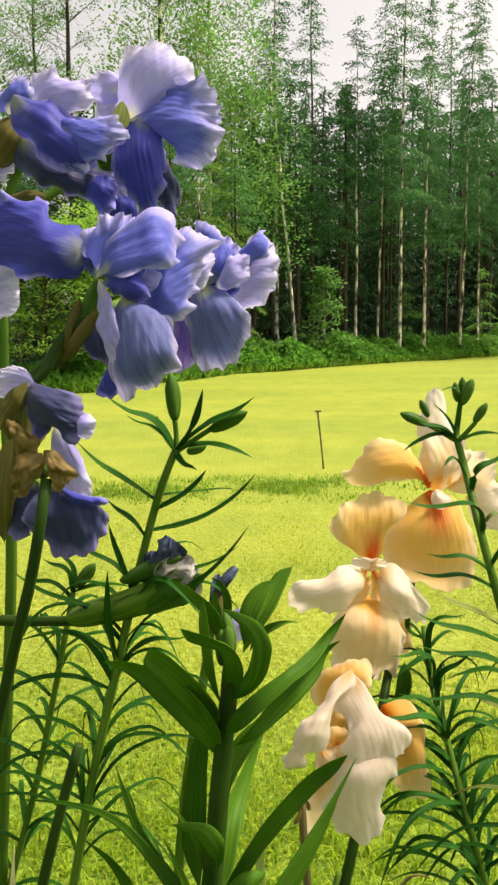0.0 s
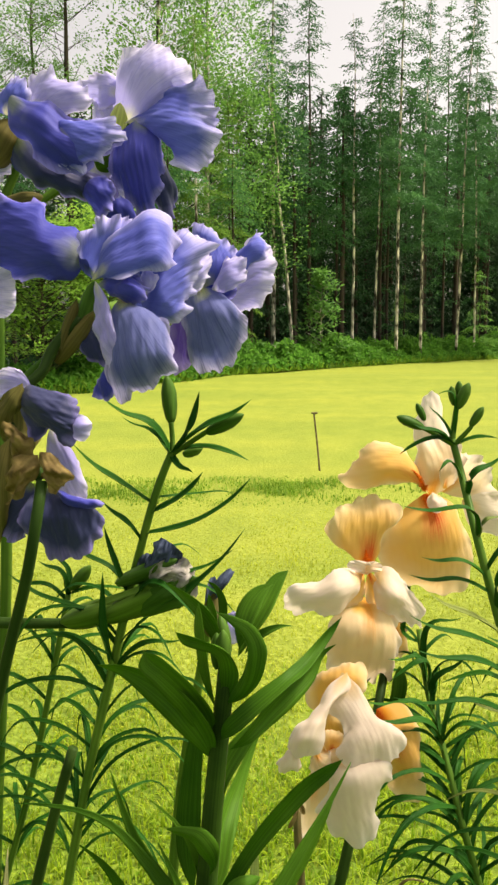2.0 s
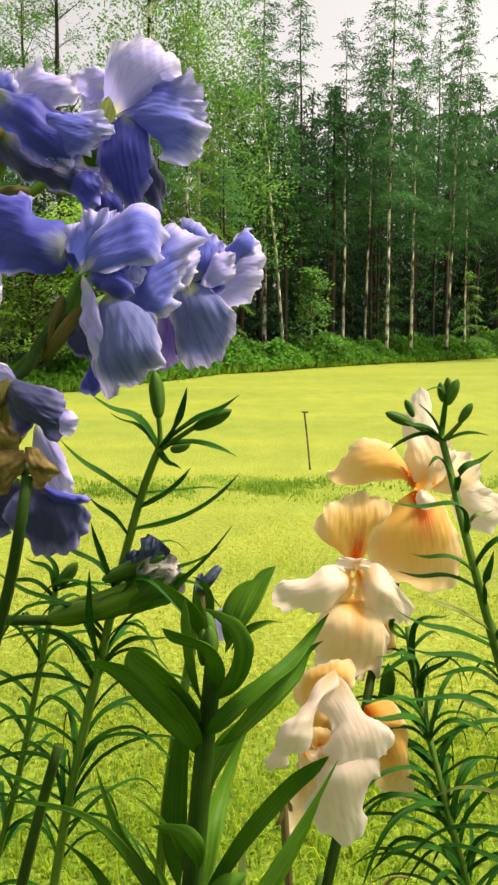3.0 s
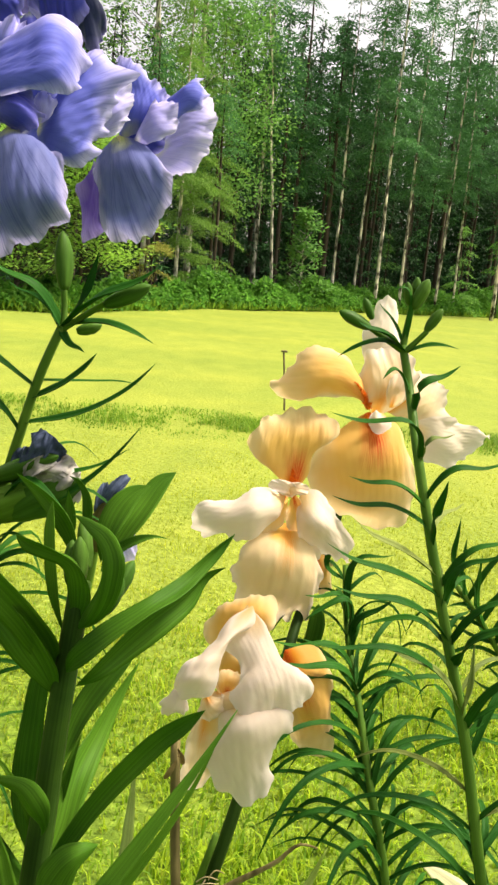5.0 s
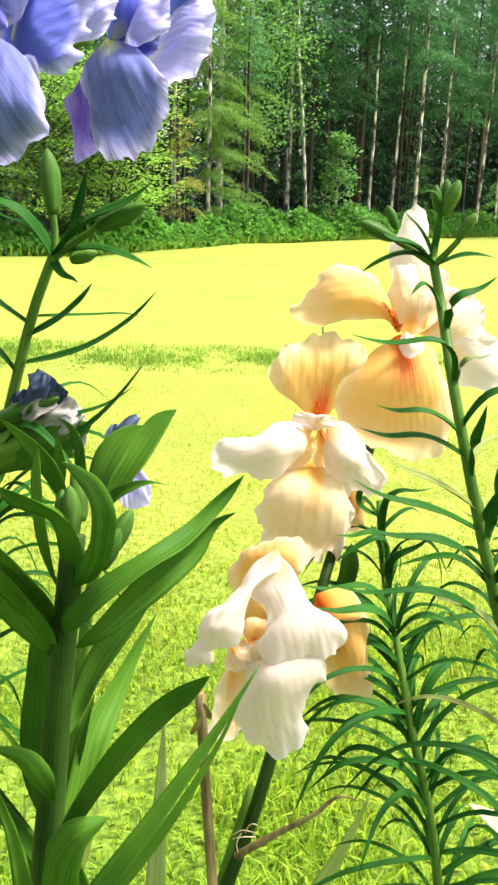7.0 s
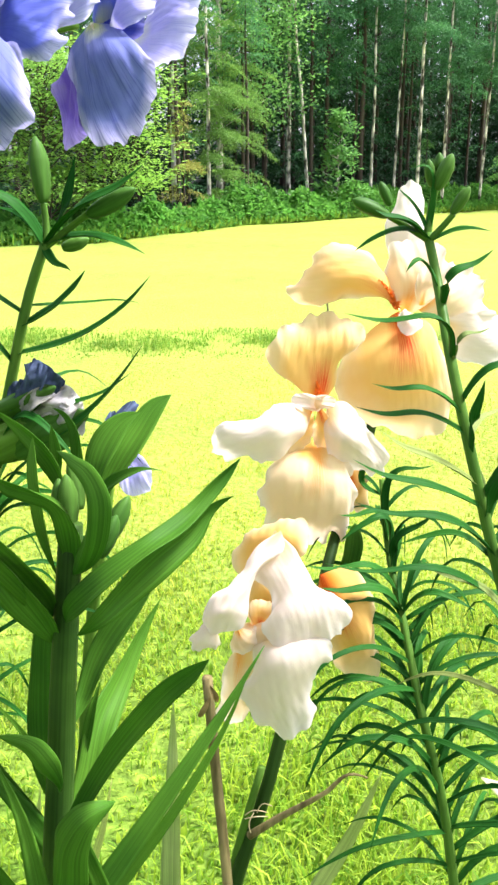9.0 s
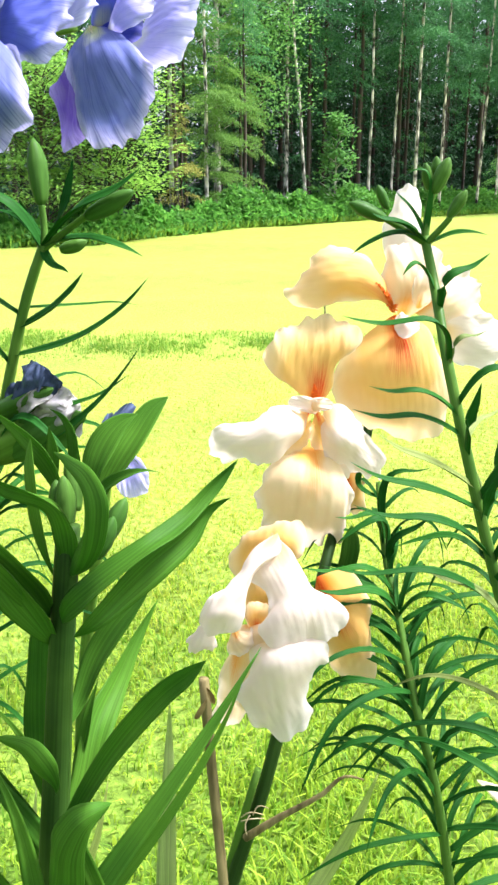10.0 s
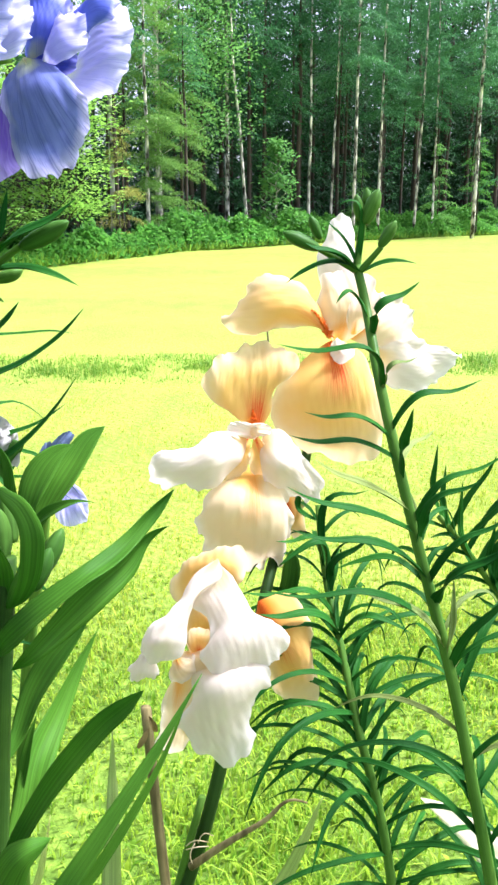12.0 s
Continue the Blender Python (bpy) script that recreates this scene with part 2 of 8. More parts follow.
def lawn_material():
    m, n, l = material("mown_lawn")
    fine = noise_of(n, l, 38.0, "Object", None, 6.0)
    tuft = noise_of(n, l, 3.0, "Object", (1, 0.6, 1), 4.0)
    wide = noise_of(n, l, 0.35, "Object", (0.5, 1.6, 1), 3.0)
    hay = ramp(n, [(0.3, (0.17, 0.22, 0.03)), (0.55, (0.222, 0.27, 0.043)), (0.8, (0.275, 0.323, 0.07))])
    l.new(fine.outputs[0], hay.inputs[0])
    lush = ramp(n, [(0.3, (0.03, 0.078, 0.008)), (0.55, (0.095, 0.175, 0.016)), (0.8, (0.21, 0.31, 0.032))])
    l.new(fine.outputs[0], lush.inputs[0])
    tc = n.new("ShaderNodeTexCoord")
    sep = n.new("ShaderNodeSeparateXYZ")
    l.new(tc.outputs["Object"], sep.inputs[0])
    reach = n.new("ShaderNodeMapRange")
    reach.inputs["From Min"].default_value, reach.inputs["From Max"].default_value = 0.6, 4.6
    reach.interpolation_type = "SMOOTHSTEP"
    broken = n.new("ShaderNodeMath")
    broken.operation = "MULTIPLY_ADD"
    l.new(wide.outputs[0], broken.inputs[0])
    broken.inputs[1].default_value = 5.0
    l.new(sep.outputs[1], broken.inputs[2])
    back = n.new("ShaderNodeMath")
    back.operation = "SUBTRACT"
    l.new(broken.outputs[0], back.inputs[0])
    back.inputs[1].default_value = 2.3
    l.new(back.outputs[0], reach.inputs[0])
    blend = mixed(n, l, reach.outputs[0], lush.outputs[0], hay.outputs[0])
    t = ramp(n, [(0.3, (0.87, 0.91, 0.88)), (0.7, (1.1, 1.07, 1.05))])
    l.new(tuft.outputs[0], t.inputs[0])
    w = ramp(n, [(0.35, (0.88, 0.93, 0.9)), (0.65, (1.1, 1.06, 1.0))])
    l.new(wide.outputs[0], w.inputs[0])
    col = mixed(n, l, 1.0, blend, t.outputs[0], "MULTIPLY")
    col = mixed(n, l, 1.0, col, w.outputs[0], "MULTIPLY")
    finish(n, l, col, 0.9, 0.0, fine.outputs[0], 0.8, distance=0.02, spec=0.1)
    return m


LAWN = lawn_material()


# ---- mesh helpers ----
def origin_of(ob):
    o = Vector((0, 0, 0))
    while ob is not None:
        o += ob.location
        ob = ob.parent
    return o


def shape(name, verts, faces, mat, parent=None, label="", uv=None, smooth=True):
    """One mesh object of world points; under a parent it is stored from the parent's foot."""
    verts = np.asarray(verts, float)
    if parent is not None:
        verts = verts - np.array(origin_of(parent))
    me = bpy.data.meshes.new(name)
    me.from_pydata(verts.tolist(), [], [tuple(f) for f in faces])
    if uv is not None:
        layer = me.uv_layers.new(name="UVMap")
        idx = np.empty(len(me.loops), int)
        me.loops.foreach_get("vertex_index", idx)
        layer.data.foreach_set("uv", np.asarray(uv, float)[idx].ravel())
    if smooth:
        me.polygons.foreach_set("use_smooth", np.ones(len(me.polygons), bool))
    me.materials.append(mat)
    me.update()
    ob = new(name, me)
    if parent is not None:
        ob.parent = parent
    if label:
        ob["label"] = label
    return ob


def thing(name, at, label, category, group="", kind=""):
    e = new(name)
    e.empty_display_size = 0.05
    e.location = at
    return tagged(e, label, category, group, kind)


def spline(pts, n):
    """Smooth line through the points, n samples, with even steps."""
    p = [np.array(q, float) for q in pts]
    if len(p) == 2:
        p = [p[0], (p[0] + p[1]) / 2, p[1]]
    chord = np.concatenate([[0], np.cumsum([max(1e-6, np.linalg.norm(b - a)) for a, b in zip(p, p[1:])])])
    tan = []
    for i in range(len(p)):
        if i == 0 or i == len(p) - 1:
            tan.append(None)
            continue
        h0, h1 = chord[i] - chord[i - 1], chord[i + 1] - chord[i]
        tan.append(((p[i] - p[i - 1]) / h0 * h1 + (p[i + 1] - p[i]) / h1 * h0) / (h0 + h1))
    tan[0] = 1.5 * (p[1] - p[0]) / (chord[1] - chord[0]) - 0.5 * tan[1]
    tan[-1] = 1.5 * (p[-1] - p[-2]) / (chord[-1] - chord[-2]) - 0.5 * tan[-2]
    dense = []
    for i in range(len(p) - 1):
        h = chord[i + 1] - chord[i]
        for k in range(24):
            q = k / 24
            dense.append((2 * q ** 3 - 3 * q ** 2 + 1) * p[i] + (q ** 3 - 2 * q ** 2 + q) * h * tan[i] + (3 * q ** 2 - 2 * q ** 3) * p[i + 1] + (q ** 3 - q ** 2) * h * tan[i + 1])
    dense.append(p[-1])
    dense = np.array(dense)
    d = np.concatenate([[0], np.cumsum(np.linalg.norm(np.diff(dense, axis=0), axis=1))])
    at = np.linspace(0, d[-1], n)
    return np.stack([np.interp(at, d, dense[:, k]) for k in range(3)], 1)


def frames_along(line, face):
    """Unit tangent, side and normal along a line, the normal as near to face as may be."""
    t = np.gradient(line, axis=0)
    t /= np.linalg.norm(t, axis=1)[:, None] + 1e-12
    f = np.broadcast_to(np.array(face, float), t.shape)
    s = np.cross(t, f)
    s /= np.linalg.norm(s, axis=1)[:, None] + 1e-9
    return t, s, np.cross(s, t)


def grid_faces(rows, cols, closed=False):
    out = []
    for i in range(rows - 1):
        for j in range(cols if closed else cols - 1):
            k = (j + 1) % cols
            out.append((i * cols + j, i * cols + k, (i + 1) * cols + k, (i + 1) * cols + j))
    return out


def tube(name, pts, radii, mat, parent, label="", sides=10, n=26, ridges=0.0):
    n = max(n, min(90, int(sum((Vector(a) - Vector(b)).length for a, b in zip(pts, pts[1:])) / 0.015)) if radii[0] < 0.02 else n)
    line = spline(pts, n)
    t, s, nn = frames_along(line, (0.13, -0.9, 0.31))
    r = np.interp(np.linspace(0, 1, n), np.linspace(0, 1, len(radii)), radii)
    a = np.linspace(0, 2 * math.pi, sides, endpoint=False)
    k = 1 + ridges * np.cos(3 * a)
    v = line[:, None] + r[:, None, None] * (s[:, None] * (np.cos(a) * k)[None, :, None] + nn[:, None] * (np.sin(a) * k)[None, :, None])
    uv = np.stack(np.broadcast_arrays((a / (2 * math.pi))[None, :], np.linspace(0, 1, n)[:, None]), -1).reshape(-1, 2)
    faces = grid_faces(n, sides, True) + [tuple(range(sides))[::-1], tuple(range((n - 1) * sides, n * sides))]
    return shape(name, v.reshape(-1, 3), faces, mat, parent, label, uv)


LEAF_PROFILE = {"lily": ([0, 0.06, 0.3, 0.55, 0.8, 0.93, 1], [0.55, 0.8, 1.0, 0.92, 0.55, 0.22, 0.02]),
                "sword": ([0, 0.3, 0.7, 0.85, 0.94, 1], [0.8, 1.0, 1.0, 0.75, 0.4, 0.03]),
                "broad": ([0, 0.1, 0.4, 0.65, 0.85, 1], [0.5, 0.72, 1.0, 0.95, 0.6, 0.03])}


def blade(name, pts, width, mat, parent, kind="lily", fold=0.35, face=(0.1, -0.45, 0.9), label="", n=18, twist=0.0):
    """A leaf along a line: folded at the midrib, thicker there, tapering to a point."""
    n = max(n, int(sum((Vector(a) - Vector(b)).length for a, b in zip(pts, pts[1:])) / 0.01))
    line = spline(pts, n)
    t, s, nn = frames_along(line, face)
    u = np.linspace(0, 1, n)
    if twist:
        a = twist * u
        s, nn = s * np.cos(a)[:, None] + nn * np.sin(a)[:, None], nn * np.cos(a)[:, None] - s * np.sin(a)[:, None]
    w = width / 2 * np.interp(u, *LEAF_PROFILE[kind])
    across = np.array([-1, -0.55, 0, 0.55, 1])
    wave = 0.12 * np.sin(u * 9 + pts[0][0] * 90)
    lift = fold * np.abs(across)[None, :] + wave[:, None] * across[None, :]
    top = line[:, None] + w[:, None, None] * (s[:, None] * across[None, :, None] + nn[:, None] * lift[..., None])
    thick = np.minimum(0.0007, w * 0.2)
    low = top - nn[:, None] * (thick[:, None] * np.array([0.3, 0.8, 1.6, 0.8, 0.3])[None, :])[..., None]
    ring = np.concatenate([top, low[:, ::-1]], 1)
    cols = ring.shape[1]
    uv = np.stack(np.broadcast_arrays(np.concatenate([across, across[::-1]])[None, :] * 0.5 + 0.5, u[:, None]), -1).reshape(-1, 2)
    faces = grid_faces(n, cols, True) + [tuple(range(cols))[::-1], tuple(range((n - 1) * cols, n * cols))]
    return shape(name, ring.reshape(-1, 3), faces, mat, parent, label, uv)


def bud(name, a, b, radius, mat, parent, label="", lobes=0.12):
    """A closed bud from foot a to tip b, with three shallow furrows."""
    a, b = np.array(a, float), np.array(b, float)
    n, sides = 14, 12
    line = a + (b - a) * np.linspace(0, 1, n)[:, None]
    t, s, nn = frames_along(line, (0.2, -1, 0.15))
    u = np.linspace(0, 1, n)
    r = radius * np.interp(u, [0, 0.1, 0.35, 0.65, 0.88, 1], [0.4, 0.72, 0.98, 1.0, 0.62, 0.12])
    ang = np.linspace(0, 2 * math.pi, sides, endpoint=False)
    k = 1 + lobes * np.cos(3 * ang + 0.6)
    v = line[:, None] + r[:, None, None] * (s[:, None] * (np.cos(ang) * k)[None, :, None] + nn[:, None] * (np.sin(ang) * k)[None, :, None])
    uv = np.stack(np.broadcast_arrays((ang / (2 * math.pi))[None, :], u[:, None]), -1).reshape(-1, 2)
    faces = grid_faces(n, sides, True) + [tuple(range(sides))[::-1], tuple(range((n - 1) * sides, n * sides))]
    return shape(name, v.reshape(-1, 3), faces, mat, parent, label, uv)


def petal(parent, pts, width, mat, face=(0, -1, 0.2), ruffle=0.25, waves=3.0, cup=0.15, seed=0, name="petal", label="", claw=0.3, n=32, m=121, frill=0.1, crinkle=0.4):
    """A ruffled petal: rays fan out from the claw at the line's foot to a rounded, frilled rim; folds deepen towards the rim."""
    rng = random.Random(seed * 7 + 3)
    ph = [rng.uniform(0, 6.28) for _ in range(10)]
    line = spline(pts, 60)
    t, s, nn = frames_along(line, face)
    half = width / 2
    f = np.linspace(-1, 1, m)[None, :]
    r = np.linspace(0, 1, n)[:, None] ** 0.85
    a = 2.5 * f
    lobes = np.abs(np.sin(waves * 2.3 * f + ph[8])) ** 0.6 - 0.75
    notch = 1 + 0.045 * lobes + 0.03 * (np.abs(np.sin(waves * 5.6 * f + ph[9])) ** 0.7 - 0.7) + 0.012 * np.sin(waves * 14.3 * f + ph[4])
    ox = half * np.sign(np.sin(a)) * np.abs(np.sin(a)) ** 0.88 * notch
    oy = 0.57 + 0.43 * np.sign(np.cos(a)) * np.abs(np.cos(a)) ** 0.92 * notch
    cx = claw * half * 0.6 * f
    x = cx + (ox - cx) * r + rng.uniform(-0.12, 0.12) * half * r ** 2
    y = np.clip(oy * r, 0, 1.08)
    fold = np.sin(waves * 2.1 * f + ph[0]) * r ** 1.5 + 0.6 * np.sin(waves * 3.9 * f + ph[1] + 1.2 * r) * r ** 2.4 + 0.25 * np.sin(3.0 * y + ph[2]) * r
    fringe = 0.8 * np.sin(waves * 4.7 * f + ph[3] + 0.9 * np.sin(5 * f + ph[4])) * r ** 4 + 0.55 * np.sin(waves * 8.3 * f + ph[5] + 0.7 * np.sin(9 * f + ph[7])) * r ** 6 + 0.3 * np.sin(waves * 15.1 * f + ph[6]) * r ** 9
    ribs = 0.016 * np.sin(27 * f + ph[6] + 2 * np.sin(7 * f + ph[7])) * r * (1.1 - 0.6 * r) + 0.05 * np.cos(f * 9) * np.exp(-(f / 0.2) ** 2) * (1 - r)
    calm = 0.25 + 0.75 * np.minimum(1, np.abs(f) * 1.4)
    fold, fringe = fold * calm, fringe * (0.3 + 0.7 * calm)
    lift = half * (ruffle * fold * 0.5 + frill * 1.25 * fringe + ribs + cup * ((x / half) ** 2 - 0.3))
    size = np.linalg.norm(np.diff(line, axis=0), axis=1).sum()
    for wide, deep in ((0.016, 0.0007), (0.0085, 0.0004), (0.0048, 0.0002)):
        for _ in range(3):
            turn = rng.uniform(0, 6.28)
            lift = lift + crinkle * deep * np.sin((x * math.cos(turn) * 1.6 + y * size * math.sin(turn) * 0.7) * 6.28 / wide + rng.uniform(0, 6.28)) * r ** 0.8
    slide = half * 0.16 * ruffle * np.cos(waves * 3.9 * f + ph[1]) * r ** 3
    at = y * 59
    k = np.arange(60)

    def along_line(field):
        return np.stack([np.interp(at, k, field[:, c]) for c in range(3)], -1)

    over = (np.maximum(y - 1, 0) * np.linalg.norm(np.diff(line, axis=0), axis=1).sum())[..., None]
    tt = along_line(t)
    p = along_line(line) + along_line(s) * x[..., None] + along_line(nn) * lift[..., None] + tt * (over + slide[..., None] * 0.5)
    uv = np.stack(np.broadcast_arrays(f * 0.5 + 0.5, r), -1).reshape(-1, 2)
    ob = shape(name, p.reshape(-1, 3), grid_faces(n, m), mat, parent, label, uv)
    return ob


def sheet(parent, name, left, mid, right, mat, seed=0, ruffle=0.2, waves=3.0, frill=0.14, curl=0.0, crinkle=0.2, n=42, m=85, label="", bearded=None, rib=0.002):
    """A lofted petal: it spans two rims and a midline, all from the claw to the tip; folds fan out from the claw and deepen towards the rim."""
    rng = random.Random(seed * 5 + 1)
    ph = [rng.uniform(0, 6.28) for _ in range(12)]
    a, c, b = spline(left, n), spline(mid, n), spline(right, n)
    f = np.linspace(-1, 1, m)[None, :, None]
    u = np.linspace(0, 1, n)[:, None, None]
    flat = a[:, None] * (1 - f) / 2 + b[:, None] * (1 + f) / 2
    p = flat + (c[:, None] - (a + b)[:, None] / 2) * (1 - f * f)
    f, u = f[..., 0], u[..., 0]
    grow = np.clip(u / 0.35, 0, 1)
    r = 1 - (1 - u ** 1.3) * (1 - 0.97 * np.abs(f) ** 3 * grow)
    # fan angle round a point behind the claw
    axis = c[-1] - c[0]
    size = np.linalg.norm(axis)
    axis = axis / size
    across = (b - a)[n // 2]
    across = across - axis * (across @ axis)
    wide = np.linalg.norm(across)
    across = across / wide
    rel = p - (c[0] - axis * size * 0.18)
    fan = np.arctan2(rel @ across, np.maximum(rel @ axis, size * 0.03))
    fan = fan / (np.abs(fan[n // 3:]).max() + 1e-6)
    du, dv = np.gradient(p, axis=0), np.gradient(p, axis=1)
    nn = np.cross(du, dv)
    main = nn[n // 2, m // 2]
    main = main / np.linalg.norm(main)
    nn = nn / (np.linalg.norm(nn, axis=2)[..., None] + 1e-12)
    nn[-2:] = nn[-3]
    nn[:2] = nn[2]
    nn = nn * 0.6 + main * 0.4
    if main[1] > 0:
        nn = -nn
    half = min(wide, size) / 2
    fold = np.sin(waves * 1.7 * fan + ph[0]) * r ** 2.2 + 0.55 * np.sin(waves * 3.1 * fan + ph[1] + 1.2 * r) * r ** 3.4 + 0.25 * np.sin(3 * u + ph[2]) * r
    fringe = 0.75 * np.sin(waves * 4.7 * fan + ph[3] + 0.9 * np.sin(5 * fan + ph[4])) * r ** 6 + 0.7 * np.sin(waves * 8.9 * fan + ph[5] + 0.9 * np.sin(9 * fan + ph[7])) * r ** 9 + 0.4 * np.sin(waves * 16 * fan + ph[6] + np.sin(13 * fan + ph[8])) * r ** 13
    ribs = rib * np.sin(25 * fan + ph[8] + 2 * np.sin(7 * fan + ph[9])) * np.sqrt(r) * (1.1 - 0.6 * r)
    lift = half * (ruffle * 0.75 * fold + frill * 1.5 * fringe + ribs) + curl * half * r ** 5
    for span, deep in ((0.016, 0.0012), (0.0085, 0.0007), (0.0045, 0.0003)):
        for _ in range(3):
            turn = rng.uniform(0, 6.28)
            lift = lift + crinkle * deep * np.sin(((rel @ across) * math.cos(turn) * 1.6 + (rel @ axis) * math.sin(turn) * 0.7) * 6.28 / span + rng.uniform(0, 6.28)) * r ** 0.8
    # slow swells over the whole petal
    for _ in range(5):
        turn, rate = rng.uniform(0, 6.28), rng.uniform(1.6, 5.0)
        lift = lift + 0.7 * ruffle * half / rate * np.sin(rate * ((rel @ across) * math.cos(turn) + (rel @ axis) * math.sin(turn)) / half + rng.uniform(0, 6.28)) * np.sqrt(r)
    lift = lift * np.minimum(1, u * 6)
    # scalloped rim
    out = p - p.mean(axis=(0, 1))
    out = out - nn * (out * nn).sum(2)[..., None]
    out = out / (np.linalg.norm(out, axis=2)[..., None] + 1e-9) * half * 1.15
    uneven = fan + 0.14 * np.sin(3.1 * fan + ph[10]) + 0.05 * np.sin(7.7 * fan + ph[11])
    notch = 0.075 * (np.abs(np.sin(waves * 1.9 * uneven + ph[9])) ** 0.5 - 0.7) + 0.05 * (np.abs(np.sin(waves * 4.3 * uneven + ph[8])) ** 0.5 - 0.7) + 0.02 * np.sin(waves * 8.6 * uneven + ph[4]) + 0.006 * np.sin(waves * 21 * fan + ph[5])
    p = p + nn * lift[..., None] + out * (notch * (0.6 + 1.6 * frill) * r ** 3)[..., None]
    uv = np.stack(np.broadcast_arrays(fan * 0.5 + 0.5, r), -1).reshape(-1, 2)
    ob = shape(name, p.reshape(-1, 3), grid_faces(n, m), mat, parent, label, uv)
    if bearded:
        hair, tone, reach, thick = bearded
        strip = (p + nn * 0.0005)[2:max(8, int(n * reach)), m // 2]
        beard(ob, [tuple(q) for q in strip], thick, hair, tone, seed)
    return ob


def beard(parent, pts, radius, mat, label, seed=0):
    """A fuzzy strip of short hairs along a line, on a thin core."""
    rng = np.random.default_rng(seed)
    line = spline(pts, 60)
    verts, faces = [], []
    full = radius
    for step, q in enumerate(line):
        radius = full * (1.35 - 0.95 * step / 59)
        for _ in range(8):
            d = rng.normal(size=3)
            d = d / np.linalg.norm(d) * radius * rng.uniform(0.4, 1.1)
            side = np.cross(d, rng.normal(size=3))
            side = side / np.linalg.norm(side) * radius * 0.22
            b = q + rng.normal(size=3) * radius * 0.25
            i = len(verts)
            verts += [b - side, b + side, b + d]
            faces.append((i, i + 1, i + 2))
    return shape("beard", verts, faces, mat, parent, label, smooth=False)


def cards(centres, along, lengths, widths, rng, flat=0.5):
    """Pointed leaves: a rhomb from each centre along its direction, folded a little."""
    n = len(centres)
    along = along / (np.linalg.norm(along, axis=1)[:, None] + 1e-9)
    up = rng.normal(size=(n, 3)) * (1 - flat) + np.array([0, 0, flat * 1.6])
    side = np.cross(along, up)
    side /= np.linalg.norm(side, axis=1)[:, None] + 1e-9
    nn = np.cross(side, along)
    a, s = along * lengths[:, None], side * widths[:, None]
    v = np.stack([centres, centres + a * 0.45 + s + nn * widths[:, None] * 0.35, centres + a, centres + a * 0.45 - s + nn * widths[:, None] * 0.35], 1).reshape(-1, 3)
    i = np.arange(n)[:, None] * 4
    f = np.concatenate([i + np.array([[0, 1, 2]]), i + np.array([[0, 2, 3]])], 0)
    return v, f


def tri_mesh(name, verts, tris, mat):
    me = bpy.data.meshes.new(name)
    verts, tris = np.asarray(verts, np.float32), np.asarray(tris, np.int32)
    me.vertices.add(len(verts))
    me.vertices.foreach_set("co", verts.ravel())
    me.loops.add(tris.size)
    me.loops.foreach_set("vertex_index", tris.ravel())
    me.polygons.add(len(tris))
    me.polygons.foreach_set("loop_start", np.arange(0, tris.size, 3, dtype=np.int32))
    me.polygons.foreach_set("loop_total", np.full(len(tris), 3, np.int32))
    me.update(calc_edges=True)
    me.validate()
    me.materials.append(mat)
    return me


# ---- ground: one sheet, mown lawn with shallow hollows ----
def ground_sheet():
    xs = np.concatenate([np.linspace(-900, -30, 12), np.linspace(-24, 24, 97), np.linspace(30, 900, 12)])
    ys = np.concatenate([np.linspace(-900, -10, 10), np.linspace(-6, 34, 121), np.linspace(38, 900, 12)])
    verts = []
    for y in ys:
        for x in xs:
            verts.append((x, y, 0.04 * noise.noise((x * 0.35, y * 0.35, 0.0)) + 0.006 * noise.noise((x * 1.7, y * 1.7, 3.0)) if abs(x) < 26 and -8 < y < 36 else 0.0))
    ob = shape("ground", verts, grid_faces(len(ys), len(xs)), LAWN)
    tagged(ob, "mown yellow-green lawn reaching to the wood", "lawn", kind="structure")


def lawn_height(x, y):
    return 0.04 * noise.noise((x * 0.35, y * 0.35, 0.0)) + 0.006 * noise.noise((x * 1.7, y * 1.7, 3.0))


ground_sheet()


